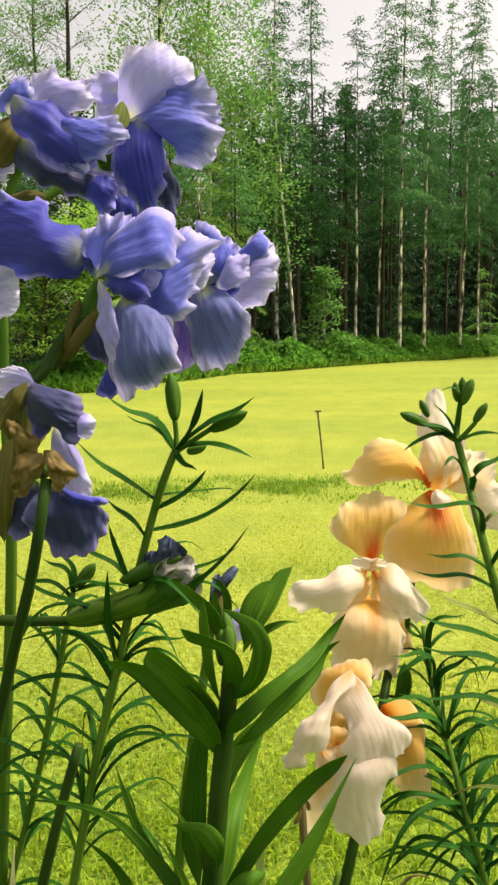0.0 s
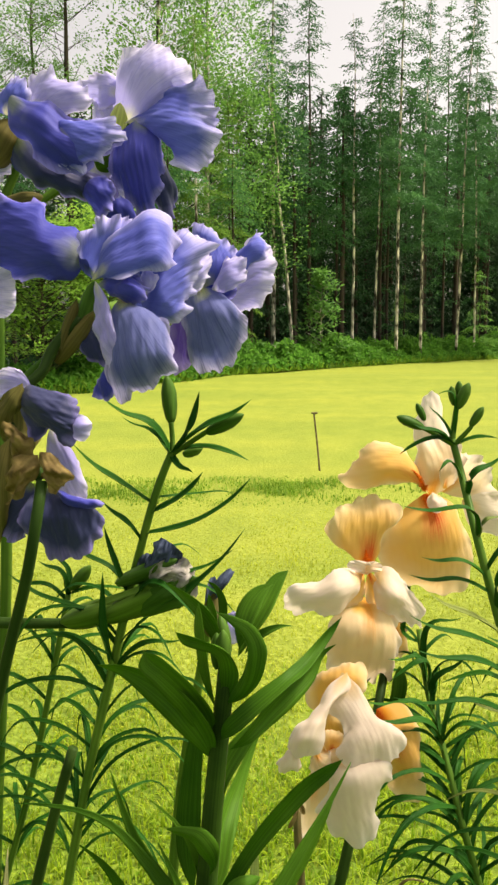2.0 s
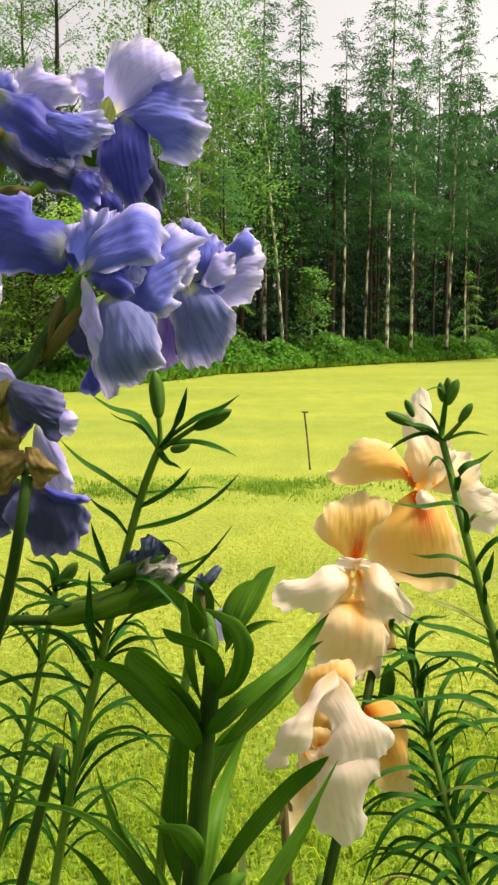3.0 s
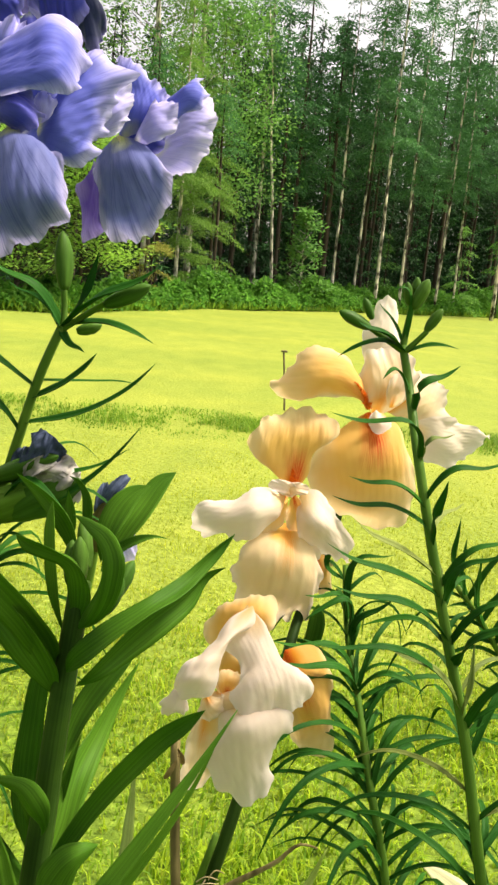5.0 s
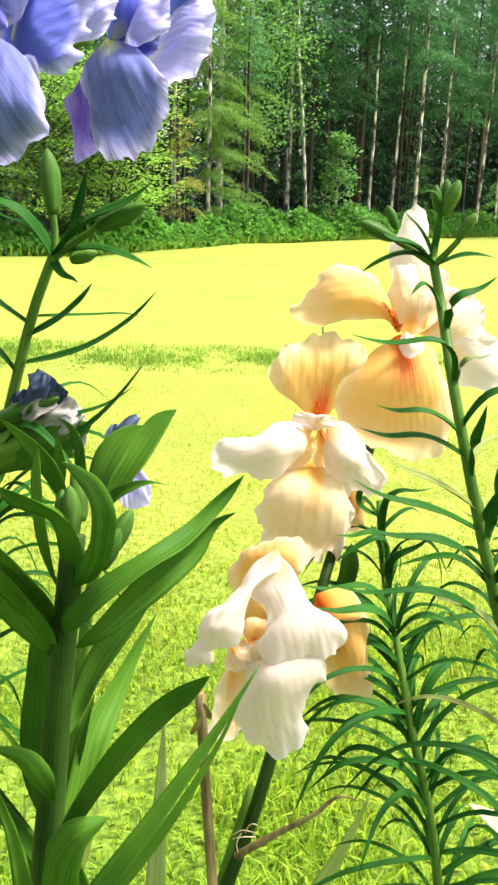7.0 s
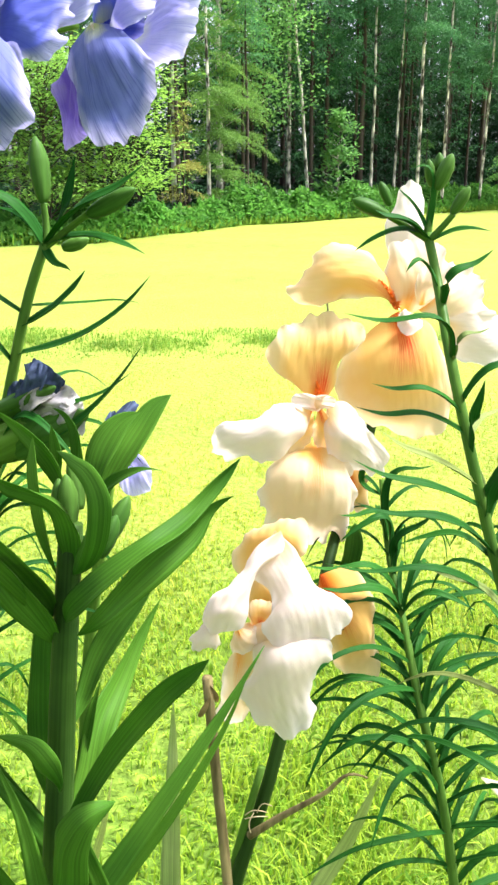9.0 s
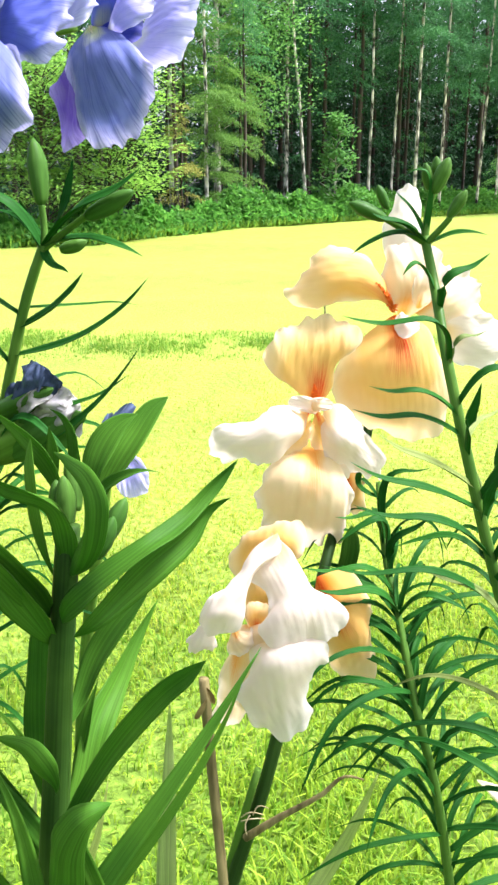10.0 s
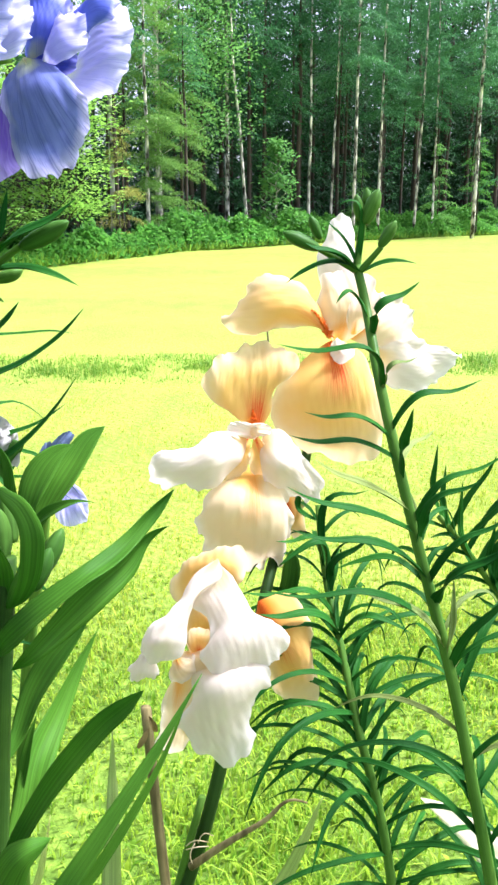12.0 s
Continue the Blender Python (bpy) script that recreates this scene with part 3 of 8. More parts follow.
def grass_band(name, label, near, far, density, length, width, mat, seed, left=None, right=None, clover=0.0, fade=0.4, rise=0.0, patchy=-0.45):
    rng = np.random.default_rng(seed)
    half = 0.38 * far + 1.3
    count = int(density * 2 * half * (far - near))
    x, y = rng.uniform(-half, half, count), rng.uniform(near, far, count)
    # the sward thins out to the sides and behind
    beyond = np.maximum(np.abs(x - 0.05) - 0.38 * np.maximum(y, 0.5) - 0.3, np.maximum(0.5 - y, 0)) / 0.95
    keep = rng.uniform(0, 1, count) > beyond
    if left is not None:
        # ragged ends of a strip or tuft
        keep &= rng.uniform(0, 1, count) < np.clip((x - left) / 0.7, 0, 1) * np.clip((right - x) / 0.7, 0, 1)
    x, y = x[keep], y[keep]
    clump = np.array([noise.noise((a * 2.2, b * 2.2, 9.0)) + 0.6 * noise.noise((a * 7, b * 7, 4.0)) for a, b in zip(x, y)])
    keep = rng.uniform(-0.9, 0.9, len(x)) < clump - patchy
    # ragged ends: few blades at the far end, and at the near end where a band fades in
    share = np.clip((far - y) / (fade * (far - near) + 1e-6), 0, 1) * np.clip((y - near + 0.02) / max(rise, 1e-6), 0, 1)
    keep &= rng.uniform(0, 1, len(x)) < share ** 0.6
    x, y, clump, share = x[keep], y[keep], clump[keep], share[keep]
    z = np.array([lawn_height(a, b) for a, b in zip(x, y)]) - 0.004
    n = len(x)
    l = length * rng.uniform(0.45, 1.25, n) * (1 + 0.5 * clump) * (0.3 + 0.7 * share)
    w = width * rng.uniform(0.6, 1.4, n)
    broad = rng.uniform(size=n) < clover
    w = np.where(broad, w * 2.6, w)
    l = np.where(broad, l * 0.6, l)
    a = rng.uniform(0, 6.28, n)
    out = np.stack([np.cos(a), np.sin(a), np.zeros(n)], 1)
    side = np.stack([-np.sin(a), np.cos(a), np.zeros(n)], 1)
    lean = rng.uniform(0.15, 1.15, n)[:, None]
    base = np.stack([x, y, z], 1)
    mid = base + out * (0.35 * lean * l[:, None]) + np.array([0, 0, 1]) * (0.6 * l)[:, None]
    tip = base + out * (1.0 * lean * l[:, None]) + np.array([0, 0, 1]) * (l * (1.0 - 0.45 * lean[:, 0]))[:, None]
    s = side * w[:, None] / 2
    v = np.stack([base - s, base + s, mid + s * 0.85, mid - s * 0.85, tip], 1).reshape(-1, 3)
    i = np.arange(n)[:, None] * 5
    f = np.concatenate([i + np.array([[0, 1, 2]]), i + np.array([[0, 2, 3]]), i + np.array([[3, 2, 4]])], 0)
    ob = new(name, tri_mesh(name, v, f, mat))
    tagged(ob, label, "grass", kind="stuff")


grass_band("lawn_grass", "short bright green lawn grass with clover", -0.4, 2.9, 14500, 0.05, 0.0036, GRASS, 1, clover=0.1, fade=0.5, patchy=-0.22)
grass_band("lawn_grass", "short bright yellow-green lawn grass", 1.3, 5.8, 6200, 0.034, 0.003, HAY_GRASS, 2, clover=0.06, fade=0.9, rise=0.9)
grass_band("long_grass", "uncut strip of longer grass across the lawn", 5.3, 6.6, 9000, 0.062, 0.004, TALL_GRASS, 5, -3.2, 1.1, patchy=0.35, rise=0.6, clover=0.3)
grass_band("long_grass", "uncut tuft of longer grass on the lawn", 5.6, 6.5, 7000, 0.07, 0.004, TALL_GRASS, 6, 1.0, 2.7, patchy=0.3, rise=0.4, clover=0.3)

# ---- the wood ----
def edge_of_wood(x):
    return float(np.interp(x, [-14, -5, -3.1, -0.6, 2.0, 5.2, 10.9, 20], [13.0, 14.8, 16.0, 22.0, 26.0, 30.0, 36.0, 44.0]))


def tree_trunk(parent, height, radius, mat, rng, lean=(0.0, 0.0)):
    pts = []
    for k in range(7):
        u = k / 6
        pts.append((lean[0] * u * height + 0.05 * rng.normal() * u, lean[1] * u * height + 0.05 * rng.normal() * u, height * u - 0.05))
    o = origin_of(parent)
    return tube("trunk", [tuple(np.array(p) + np.array(o)) for p in pts], [radius * 1.25, radius, radius * 0.85, radius * 0.65, radius * 0.4, radius * 0.12], mat, parent, "", 9, 20)


def crown_object(parent, v, f, mat, lean=(0.0, 0.0)):
    v = np.array(v)
    v[:, 0] += lean[0] * v[:, 2]
    v[:, 1] += lean[1] * v[:, 2]
    ob = new("crown", tri_mesh("crown", v, f, mat))
    ob.parent = parent
    return ob


def fir(at, height, start, spread, seed, mat=FIR, bark=BARK, radius=0.1, lean=(0.0, 0.0), label="", dense=1.0):
    """Conifer: bare stem below, above it uneven tiers of drooping boughs, each a feather of needled twigs."""
    rng = np.random.default_rng(seed)
    tree = thing("fir_tree", at, label or "tall slender conifer with a bare pale lower stem", "tree", "trees of the wood")
    tree_trunk(tree, height, radius, bark, rng, lean)
    c, d, ls, ws = [], [], [], []

    def bough(z, long, sag, thin=1.0):
        a = rng.uniform(0, 6.28)
        out = np.array([math.cos(a), math.sin(a), 0.0])
        across = np.array([-out[1], out[0], 0.0])
        bend = rng.uniform(-0.25, 0.25)
        for k in np.arange(0.06, 1.0, 0.085 / max(long, 0.25) / dense / thin):
            p = out * long * k + across * (bend * long * k * k) + np.array([0, 0, z + 0.2 * long * k - sag * long * k * k])
            twig = (0.34 * long * (1 - 0.75 * k) + 0.07) * rng.uniform(0.5, 1.25)
            for sgn in (-1, 1):
                way = out * rng.uniform(0.35, 0.8) + across * sgn * rng.uniform(0.4, 0.9) + np.array([0, 0, rng.uniform(-0.55, 0.05)])
                for q in np.arange(0.0, 1.0, 0.075 / max(twig, 0.08) / dense):
                    c.append(p + way * twig * q + np.array([0, 0, -0.25 * twig * q * q]) + rng.normal(size=3) * 0.018)
                    d.append(way + rng.normal(size=3) * 0.35 + np.array([0, 0, -0.25]))
                    ls.append(rng.uniform(0.07, 0.15) / dense ** 0.8)
                    ws.append(rng.uniform(0.011, 0.024) / dense ** 0.8)

    # thin boughs hang here and there on the bare stem
    low = 1.2 + rng.uniform(0, 0.8)
    while low < start:
        if rng.uniform() < 0.45:
            bough(low, spread * rng.uniform(0.2, 0.75), 0.5, 0.5)
        low += rng.uniform(0.25, 0.8)
    z = start
    while z < height - 0.1:
        q = (z - start) / (height - start)
        reach = spread * (1 - q) ** 0.8 * (0.6 + 0.4 * min(1, q * 5 + 0.3)) * rng.uniform(0.7, 1.15)
        for _ in range(int(rng.integers(3, 7))):
            bough(z + rng.uniform(-0.12, 0.12), reach * rng.uniform(0.4, 1.2) + 0.12, rng.uniform(0.3, 0.7))
        z += rng.uniform(0.26, 0.62) * (1.1 - 0.6 * q)
    v, f = cards(np.array(c), np.array(d), np.array(ls), np.array(ws), rng, 0.35)
    crown_object(tree, v, f, mat, lean)
    return tree


def leafy(name, at, height, start, spread, seed, mat, bark=BARK_DARK, radius=0.08, lean=(0.0, 0.0), label="", clumps=60, leaves=55, leaf=0.13, layered=0.0, category="tree", clump=1.0, pointed=False):
    """Broadleaf tree or shrub: limbs reach from the stem into clumps of leaves, with gaps between."""
    rng = np.random.default_rng(seed)
    tree = thing(name, at, label, category, "trees of the wood")
    tree_trunk(tree, height * 0.92, radius, bark, rng, lean)
    o = np.array(origin_of(tree))
    c, d, ls, ws = [], [], [], []
    limbs_v, limbs_f = [], []
    for i in range(clumps):
        q = rng.uniform() ** 0.8
        z = start + (height - start) * q
        r = spread * (1.15 * (1 - q) + 0.06 if pointed else math.sqrt(max(0.03, 1 - (q * 1.25 - 0.35) ** 2))) * rng.uniform(0.15, 1.0) ** 0.6
        a = rng.uniform(0, 6.28)
        m = np.array([math.cos(a) * r, math.sin(a) * r, z])
        root = np.array([0, 0, max(0.2, z - r * 0.6)])
        dirv = m - root
        sd = np.cross(dirv, [0.3, 0.2, 1.0])
        sd = sd / (np.linalg.norm(sd) + 1e-9) * 0.006
        b = len(limbs_v)
        up = np.array([0, 0, 0.01])
        limbs_v += [root - sd * 2, root + sd * 2, root + up * 2, m - sd, m + sd, m + up]
        limbs_f += [(b, b + 1, b + 4), (b, b + 4, b + 3), (b + 1, b + 2, b + 5), (b + 1, b + 5, b + 4), (b + 2, b, b + 3), (b + 2, b + 3, b + 5)]
        size = clump * rng.uniform(0.18, 0.42) * (0.5 + 0.5 * min(1.5, spread))
        k = int(leaves * rng.uniform(0.6, 1.3))
        g = rng.normal(size=(k, 3)) * size * np.array([1, 1, 0.6 * (1 - layered) + 0.1])
        c.append(m + g)
        d.append(g + np.array([0, 0, -0.25 * size]) + dirv * 0.2 + rng.normal(size=(k, 3)) * 0.1)
        ls.append(leaf * rng.uniform(0.6, 1.4, k))
        ws.append(leaf * rng.uniform(0.22, 0.42, k))
    v, f = cards(np.concatenate(c), np.concatenate(d), np.concatenate(ls), np.concatenate(ws), rng, 0.3 + 0.5 * layered)
    crown_object(tree, v, f, mat, lean)
    lv = np.array(limbs_v)
    lv[:, 0] += lean[0] * lv[:, 2]
    lv[:, 1] += lean[1] * lv[:, 2]
    ob = tagged(new("branchwork", tri_mesh("branchwork", lv, limbs_f, bark)), kind="stuff")
    ob.parent = tree
    return tree


def standing(p):
    return (p[0], p[1], 0.0)


# pale stems along the edge
fir(standing((5.05, 30.00, 1.02)), 16.0, 5.8, 1.8, 11, radius=0.055, label="tall conifer with a mottled white bare stem")
fir(standing((3.50, 30.00, 1.43)), 11.8, 6.0, 1.6, 12, radius=0.048)
fir(standing((4.40, 31.00, 1.23)), 13.0, 5.4, 1.7, 13, radius=0.042, lean=(0.015, 0.0))
fir(standing((6.11, 31.00, 1.62)), 13.6, 4.4, 1.7, 14, radius=0.05)
fir(standing((7.88, 33.00, 1.65)), 15.0, 4.6, 1.7, 15, radius=0.045, lean=(0.025, 0.0))
fir(standing((8.86, 34.00, 1.66)), 14.0, 4.2, 1.7, 16, radius=0.04, lean=(-0.02, 0.0))
fir(standing((9.86, 32.00, 1.61)), 16.0, 5.4, 1.9, 17, radius=0.065, label="tall conifer with a thick white bare stem")
fir(standing((1.36, 28.00, 1.43)), 10.5, 6.8, 1.4, 18, radius=0.05, lean=(-0.09, 0.0), label="slim conifer whose pale stem leans")
fir(standing((1.95, 30.00, 1.44)), 13.2, 4.0, 2.0, 19, radius=0.06, bark=BARK_DARK, label="dark-stemmed conifer with a narrow pointed top")
fir(standing((0.69, 29.00, 1.06)), 14.5, 3.6, 2.2, 20, radius=0.07)
fir(standing((11.81, 34.00, 1.63)), 15.0, 4.4, 2.2, 21, radius=0.08)
fir(standing((3.19, 33.00, 1.47)), 10.5, 4.8, 1.8, 22, radius=0.06, bark=BARK_DARK)
fir(standing((5.47, 35.00, 1.47)), 12.2, 4.8, 1.8, 23, radius=0.06, bark=BARK_DARK)
fir(standing((8.00, 36.00, 1.47)), 14.5, 4.4, 1.7, 24, radius=0.05, bark=BARK_DARK)

# leafy trees where the wood comes forward
leafy("alder_tree", standing((-1.43, 27.00, 0.19)), 14.0, 3.4, 1.9, 31, ALDER, BARK, 0.1, label="bushy green alder at the edge of the wood", clumps=170, leaves=95, leaf=0.1)
leafy("alder_tree", standing((-2.57, 25.00, 0.27)), 15.0, 4.0, 1.8, 32, ALDER, BARK, 0.1, label="tall leafy alder with a pale stem", clumps=150, leaves=85, leaf=0.095)
leafy("alder_tree", standing((-0.45, 28.00, 0.52)), 9.0, 2.6, 1.6, 33, ALDER, BARK_DARK, 0.08, label="dense young alder in full leaf", clumps=130, leaves=90, leaf=0.1)
leafy("alder_tree", standing((-5.05, 24.00, -0.00)), 13.0, 3.0, 1.5, 34, ALDER, BARK_DARK, 0.12, label="alder with thin see-through leafage", clumps=95, leaves=115, leaf=0.06, clump=0.42)
leafy("alder_tree", standing((-6.43, 26.00, -0.09)), 13.0, 3.0, 1.4, 35, ALDER, BARK_DARK, 0.09, label="alder with thin see-through leafage", clumps=95, leaves=115, leaf=0.06, clump=0.42)
leafy("alder_tree", standing((-7.44, 25.00, -0.03)), 13.0, 3.0, 1.5, 36, ALDER, BARK_DARK, 0.12, label="alder with thin see-through leafage", clumps=95, leaves=115, leaf=0.06, clump=0.42)
leafy("alder_tree", standing((-7.58, 22.00, 0.11)), 12.0, 2.0, 1.8, 37, ALDER, BARK_DARK, 0.1, label="leafy alder at the near side of the wood", clumps=90, leaves=80, leaf=0.09)
leafy("maple_sapling", standing((-2.98, 17.40, 0.29)), 3.6, 0.8, 1.25, 41, MAPLE, BARK_DARK, 0.04, label="light green young maple with layered sprays", clumps=120, leaves=75, layered=0.9, leaf=0.085)
leafy("maple_sapling", standing((-4.02, 16.40, 0.28)), 3.2, 0.6, 1.2, 42, MAPLE, BARK_DARK, 0.04, label="light green young maple with layered sprays", clumps=100, leaves=75, layered=0.9, leaf=0.085)
leafy("maple_sapling", standing((2.2, 27.4, 0.0)), 3.1, 0.1, 0.95, 43, ALDER, BARK, 0.025, label="bright green bushy sapling before the dark stems", clumps=70, leaves=20, layered=0.6, leaf=0.14, clump=0.42, pointed=True)
fir(standing((-1.52, 23.50, 0.23)), 9.5, 0.75, 1.75, 44, mat=YOUNG_FIR, bark=BARK, radius=0.05, label="yellow-green young conifer with feathery drooping sprays", dense=2.3)
fir(standing((-0.69, 26.00, 0.22)), 8.0, 0.6, 1.35, 45, mat=YOUNG_FIR, bark=BARK_DARK, radius=0.05, label="fresh green young conifer with drooping sprays", dense=1.9)
fir(standing((-1.92, 21.00, 0.25)), 3.0, 0.4, 0.9, 46, mat=BRONZE, bark=BARK_DARK, radius=0.03, label="small brownish-green conifer at the edge of the wood", dense=2.2)

fir(standing((9.19, 34.50, 4.43)), 3.6, 0.4, 1.1, 47, mat=ALDER, bark=BARK_DARK, radius=0.03, label="young green conifer with low feathery sprays", dense=1.2)
fir(standing((5.74, 32.50, 4.59)), 3.0, 0.3, 0.9, 48, mat=ALDER, bark=BARK_DARK, radius=0.03, label="young green conifer with low feathery sprays", dense=1.2)
fir(standing((11.22, 36.00, 4.73)), 4.2, 0.5, 1.2, 49, mat=BRAMBLE, bark=BARK_DARK, radius=0.03, label="young green conifer with low feathery sprays", dense=1.2)

# deeper rows, closed; shade is put into the colour of the low-crowned ones
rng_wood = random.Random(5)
deep = [fir((0, 60, 0), 10.5, 0.5, 1.9, 51, SHADED_FOLIAGE, BARK_DARK, 0.11, label="conifer deeper in the wood, shade put into its needle colour", dense=0.38),
        fir((4, 60, 0), 12.0, 0.8, 2.1, 52, SHADED_FOLIAGE, BARK_DARK, 0.12, label="conifer deeper in the wood, shade put into its needle colour", dense=0.38),
        fir((8, 60, 0), 9.0, 0.4, 1.8, 53, SHADED_FOLIAGE, BARK_DARK, 0.1, label="conifer deeper in the wood, shade put into its needle colour", dense=0.5),
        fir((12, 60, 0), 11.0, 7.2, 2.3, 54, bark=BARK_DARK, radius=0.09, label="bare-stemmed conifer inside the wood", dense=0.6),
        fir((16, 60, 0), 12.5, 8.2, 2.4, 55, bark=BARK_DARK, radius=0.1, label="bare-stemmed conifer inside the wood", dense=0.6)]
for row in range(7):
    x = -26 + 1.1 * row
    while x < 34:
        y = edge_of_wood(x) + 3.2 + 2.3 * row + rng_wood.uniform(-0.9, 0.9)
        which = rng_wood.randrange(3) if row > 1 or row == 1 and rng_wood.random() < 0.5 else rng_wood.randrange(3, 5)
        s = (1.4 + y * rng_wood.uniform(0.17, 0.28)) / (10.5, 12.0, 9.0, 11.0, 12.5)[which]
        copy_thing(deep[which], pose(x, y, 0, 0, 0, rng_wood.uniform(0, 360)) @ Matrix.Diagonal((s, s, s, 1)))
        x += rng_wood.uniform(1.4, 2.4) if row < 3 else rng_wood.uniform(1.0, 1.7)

# more of the shade-coloured conifers, closing gaps at the back
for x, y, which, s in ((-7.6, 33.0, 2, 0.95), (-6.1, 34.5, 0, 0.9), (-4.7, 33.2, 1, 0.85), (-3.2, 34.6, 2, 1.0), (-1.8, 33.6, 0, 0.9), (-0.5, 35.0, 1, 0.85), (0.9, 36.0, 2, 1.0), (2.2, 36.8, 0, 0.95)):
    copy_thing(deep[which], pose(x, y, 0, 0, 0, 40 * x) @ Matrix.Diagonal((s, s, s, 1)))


def forest_floor():
    """Dark needle litter under the trees, from the brambles inward."""
    xs, steps = np.linspace(-40, 60, 101), [0.35, 1.0, 3.0, 8.0, 20.0, 60.0, 200.0]
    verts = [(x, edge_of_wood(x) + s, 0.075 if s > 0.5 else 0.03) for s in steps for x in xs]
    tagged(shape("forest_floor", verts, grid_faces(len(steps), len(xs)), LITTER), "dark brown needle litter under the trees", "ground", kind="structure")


forest_floor()


def undergrowth(name, label, x0, x1, back, depth, height, count, mat, seed, leaf=0.13):
    """A rolling bank of brambles along the edge of the wood."""
    rng = np.random.default_rng(seed)
    x = rng.uniform(x0, x1, count)
    y = np.array([edge_of_wood(a) for a in x]) + back + rng.uniform(0, depth, count) ** 1.0
    h = height * (0.55 + 0.5 * np.array([noise.noise((a * 0.9, b * 0.9, seed)) for a, b in zip(x, y)]) + 0.25 * np.array([noise.noise((a * 2.6, b * 2.6, seed)) for a, b in zip(x, y)]))
    h *= np.clip((y - np.array([edge_of_wood(a) for a in x]) - back) / (0.35 * depth) + 0.25, 0.2, 1)
    h *= np.interp(x, [-3.0, 0.5], [0.55, 1.0])
    z = np.maximum(0.02, h * rng.uniform(0.25, 1.0, count) ** 0.5)
    c = np.stack([x, y, z], 1)
    d = rng.normal(size=(count, 3)) + np.array([0, -0.6, 0.0])
    v, f = cards(c, d, leaf * rng.uniform(0.6, 1.5, count), leaf * rng.uniform(0.25, 0.45, count), rng, 0.45)
    tagged(new(name, tri_mesh(name, v, f, mat)), label, "undergrowth", kind="stuff")


undergrowth("brambles", "low green brambles along the edge of the wood", -9, 14, -0.2, 2.2, 1.3, 60000, BRAMBLE, 71)
# the back bank takes the green that has the wood's shade in it
undergrowth("brambles", "undergrowth among the stems, shade put into its colour", -16, 24, 1.6, 10.0, 1.0, 26000, SHADED_FOLIAGE, 72, 0.2)

def edge_grass():
    """Rough grass where the lawn meets the brambles."""
    rng = np.random.default_rng(77)
    n = 9000
    x = rng.uniform(-9, 14, n)
    y = np.array([edge_of_wood(a) for a in x]) + 0.25 - np.abs(rng.normal(0, 0.3, n))
    c = np.stack([x, y, np.zeros(n)], 1)
    d = rng.normal(size=(n, 3)) * np.array([0.45, 0.45, 0.1]) + np.array([0, -0.15, 1.0])
    v, f = cards(c, d, rng.uniform(0.1, 0.34, n), rng.uniform(0.008, 0.02, n), rng, 0.2)
    tagged(new("rough_grass", tri_mesh("rough_grass", v, f, TALL_GRASS)), "rough grass where the lawn meets the brambles", "grass", kind="stuff")


edge_grass()

# ---- iron stake in the lawn ----
stake = thing("garden_stake", standing((0.57, 6.80, -0.03)), "thin rusty iron stake standing askew in the lawn", "stake")
tube("rod", [standing((0.57, 6.80, -0.03)), (0.55, 6.80, 0.21), (0.52, 6.80, 0.47)], [0.0085, 0.008, 0.008], IRON, stake)
tube("crossbar", [(0.50, 6.80, 0.47), (0.55, 6.80, 0.47)], [0.009, 0.009], IRON, stake, sides=8, n=4)


# ================= flowers in the border =================
def iris(at, label):
    return thing("bearded_iris", at, label, "iris", "irises in the border")


def standard(plant, pts, width, mat, **more):
    return petal(plant, pts, width, mat, name="standard", **more)


def fall(plant, pts, width, mat, **more):
    return petal(plant, pts, width, mat, name="fall", **more)


def lily(at, label):
    return thing("lily_plant", at, label, "lily", "lilies in the border")


STEM_LINES = {}


def lily_leaf(plant, a, b, c, width=0.006, mat=LILY_LEAF, fold=0.35, **more):
    """A narrow leaf; its foot sits on the plant's stem."""
    line = STEM_LINES.get(plant.name)
    if line is not None:
        gap = np.linalg.norm(line - np.array(a), axis=1)
        if gap.min() < 0.04:
            a = tuple(line[gap.argmin()])
    # the outer half bows: rising leaves flick up at the tip, drooping ones hook down
    a, b, c = np.array(a), np.array(b), np.array(c)
    bow = np.array([0, 0, (-0.07 if c[2] > b[2] else 0.05) * np.linalg.norm(c - b)])
    return blade("leaf", [tuple(a), tuple(b), tuple(b + (c - b) * 0.58 + bow), tuple(c)], width, mat, plant, "lily", fold, **more)


def whorl_leaves(plant, stem_pts, u0, u1, count, long, width, seed, rise=0.25, droop=0.55, mat=LILY_LEAF, skip_near=True):
    """Narrow leaves set spirally round a stretch of stem, arching out and hooking down."""
    rng = random.Random(seed)
    line = spline(stem_pts, 101)
    for i in range(count):
        u = u0 + (u1 - u0) * (i + rng.random() * 0.6) / count
        b = line[min(100, int(u * 100))]
        a = i * 2.4 + rng.uniform(-0.35, 0.35)
        out = np.array([math.cos(a), math.sin(a) * 0.85, 0.0])
        if skip_near and out[1] < -0.6:
            out[1] *= -0.6
        ln = long * rng.uniform(0.75, 1.2)
        up, dn = rise * rng.uniform(0.4, 1.5), droop * rng.uniform(0.4, 1.3)
        side = np.array([-out[1], out[0], 0.0]) * ln * rng.uniform(-0.12, 0.12)
        z = np.array([0, 0, 1.0])
        pts = [b, b + out * ln * 0.3 + z * ln * up * 0.8, b + out * ln * 0.65 + z * ln * (up - dn * 0.12) + side, b + out * ln * 0.95 + z * ln * (up - dn) + side * 2.2]
        blade("leaf", [tuple(p) for p in pts], width * rng.uniform(0.75, 1.2), mat, plant, "lily", 0.35, n=14, twist=rng.uniform(-0.5, 0.5))


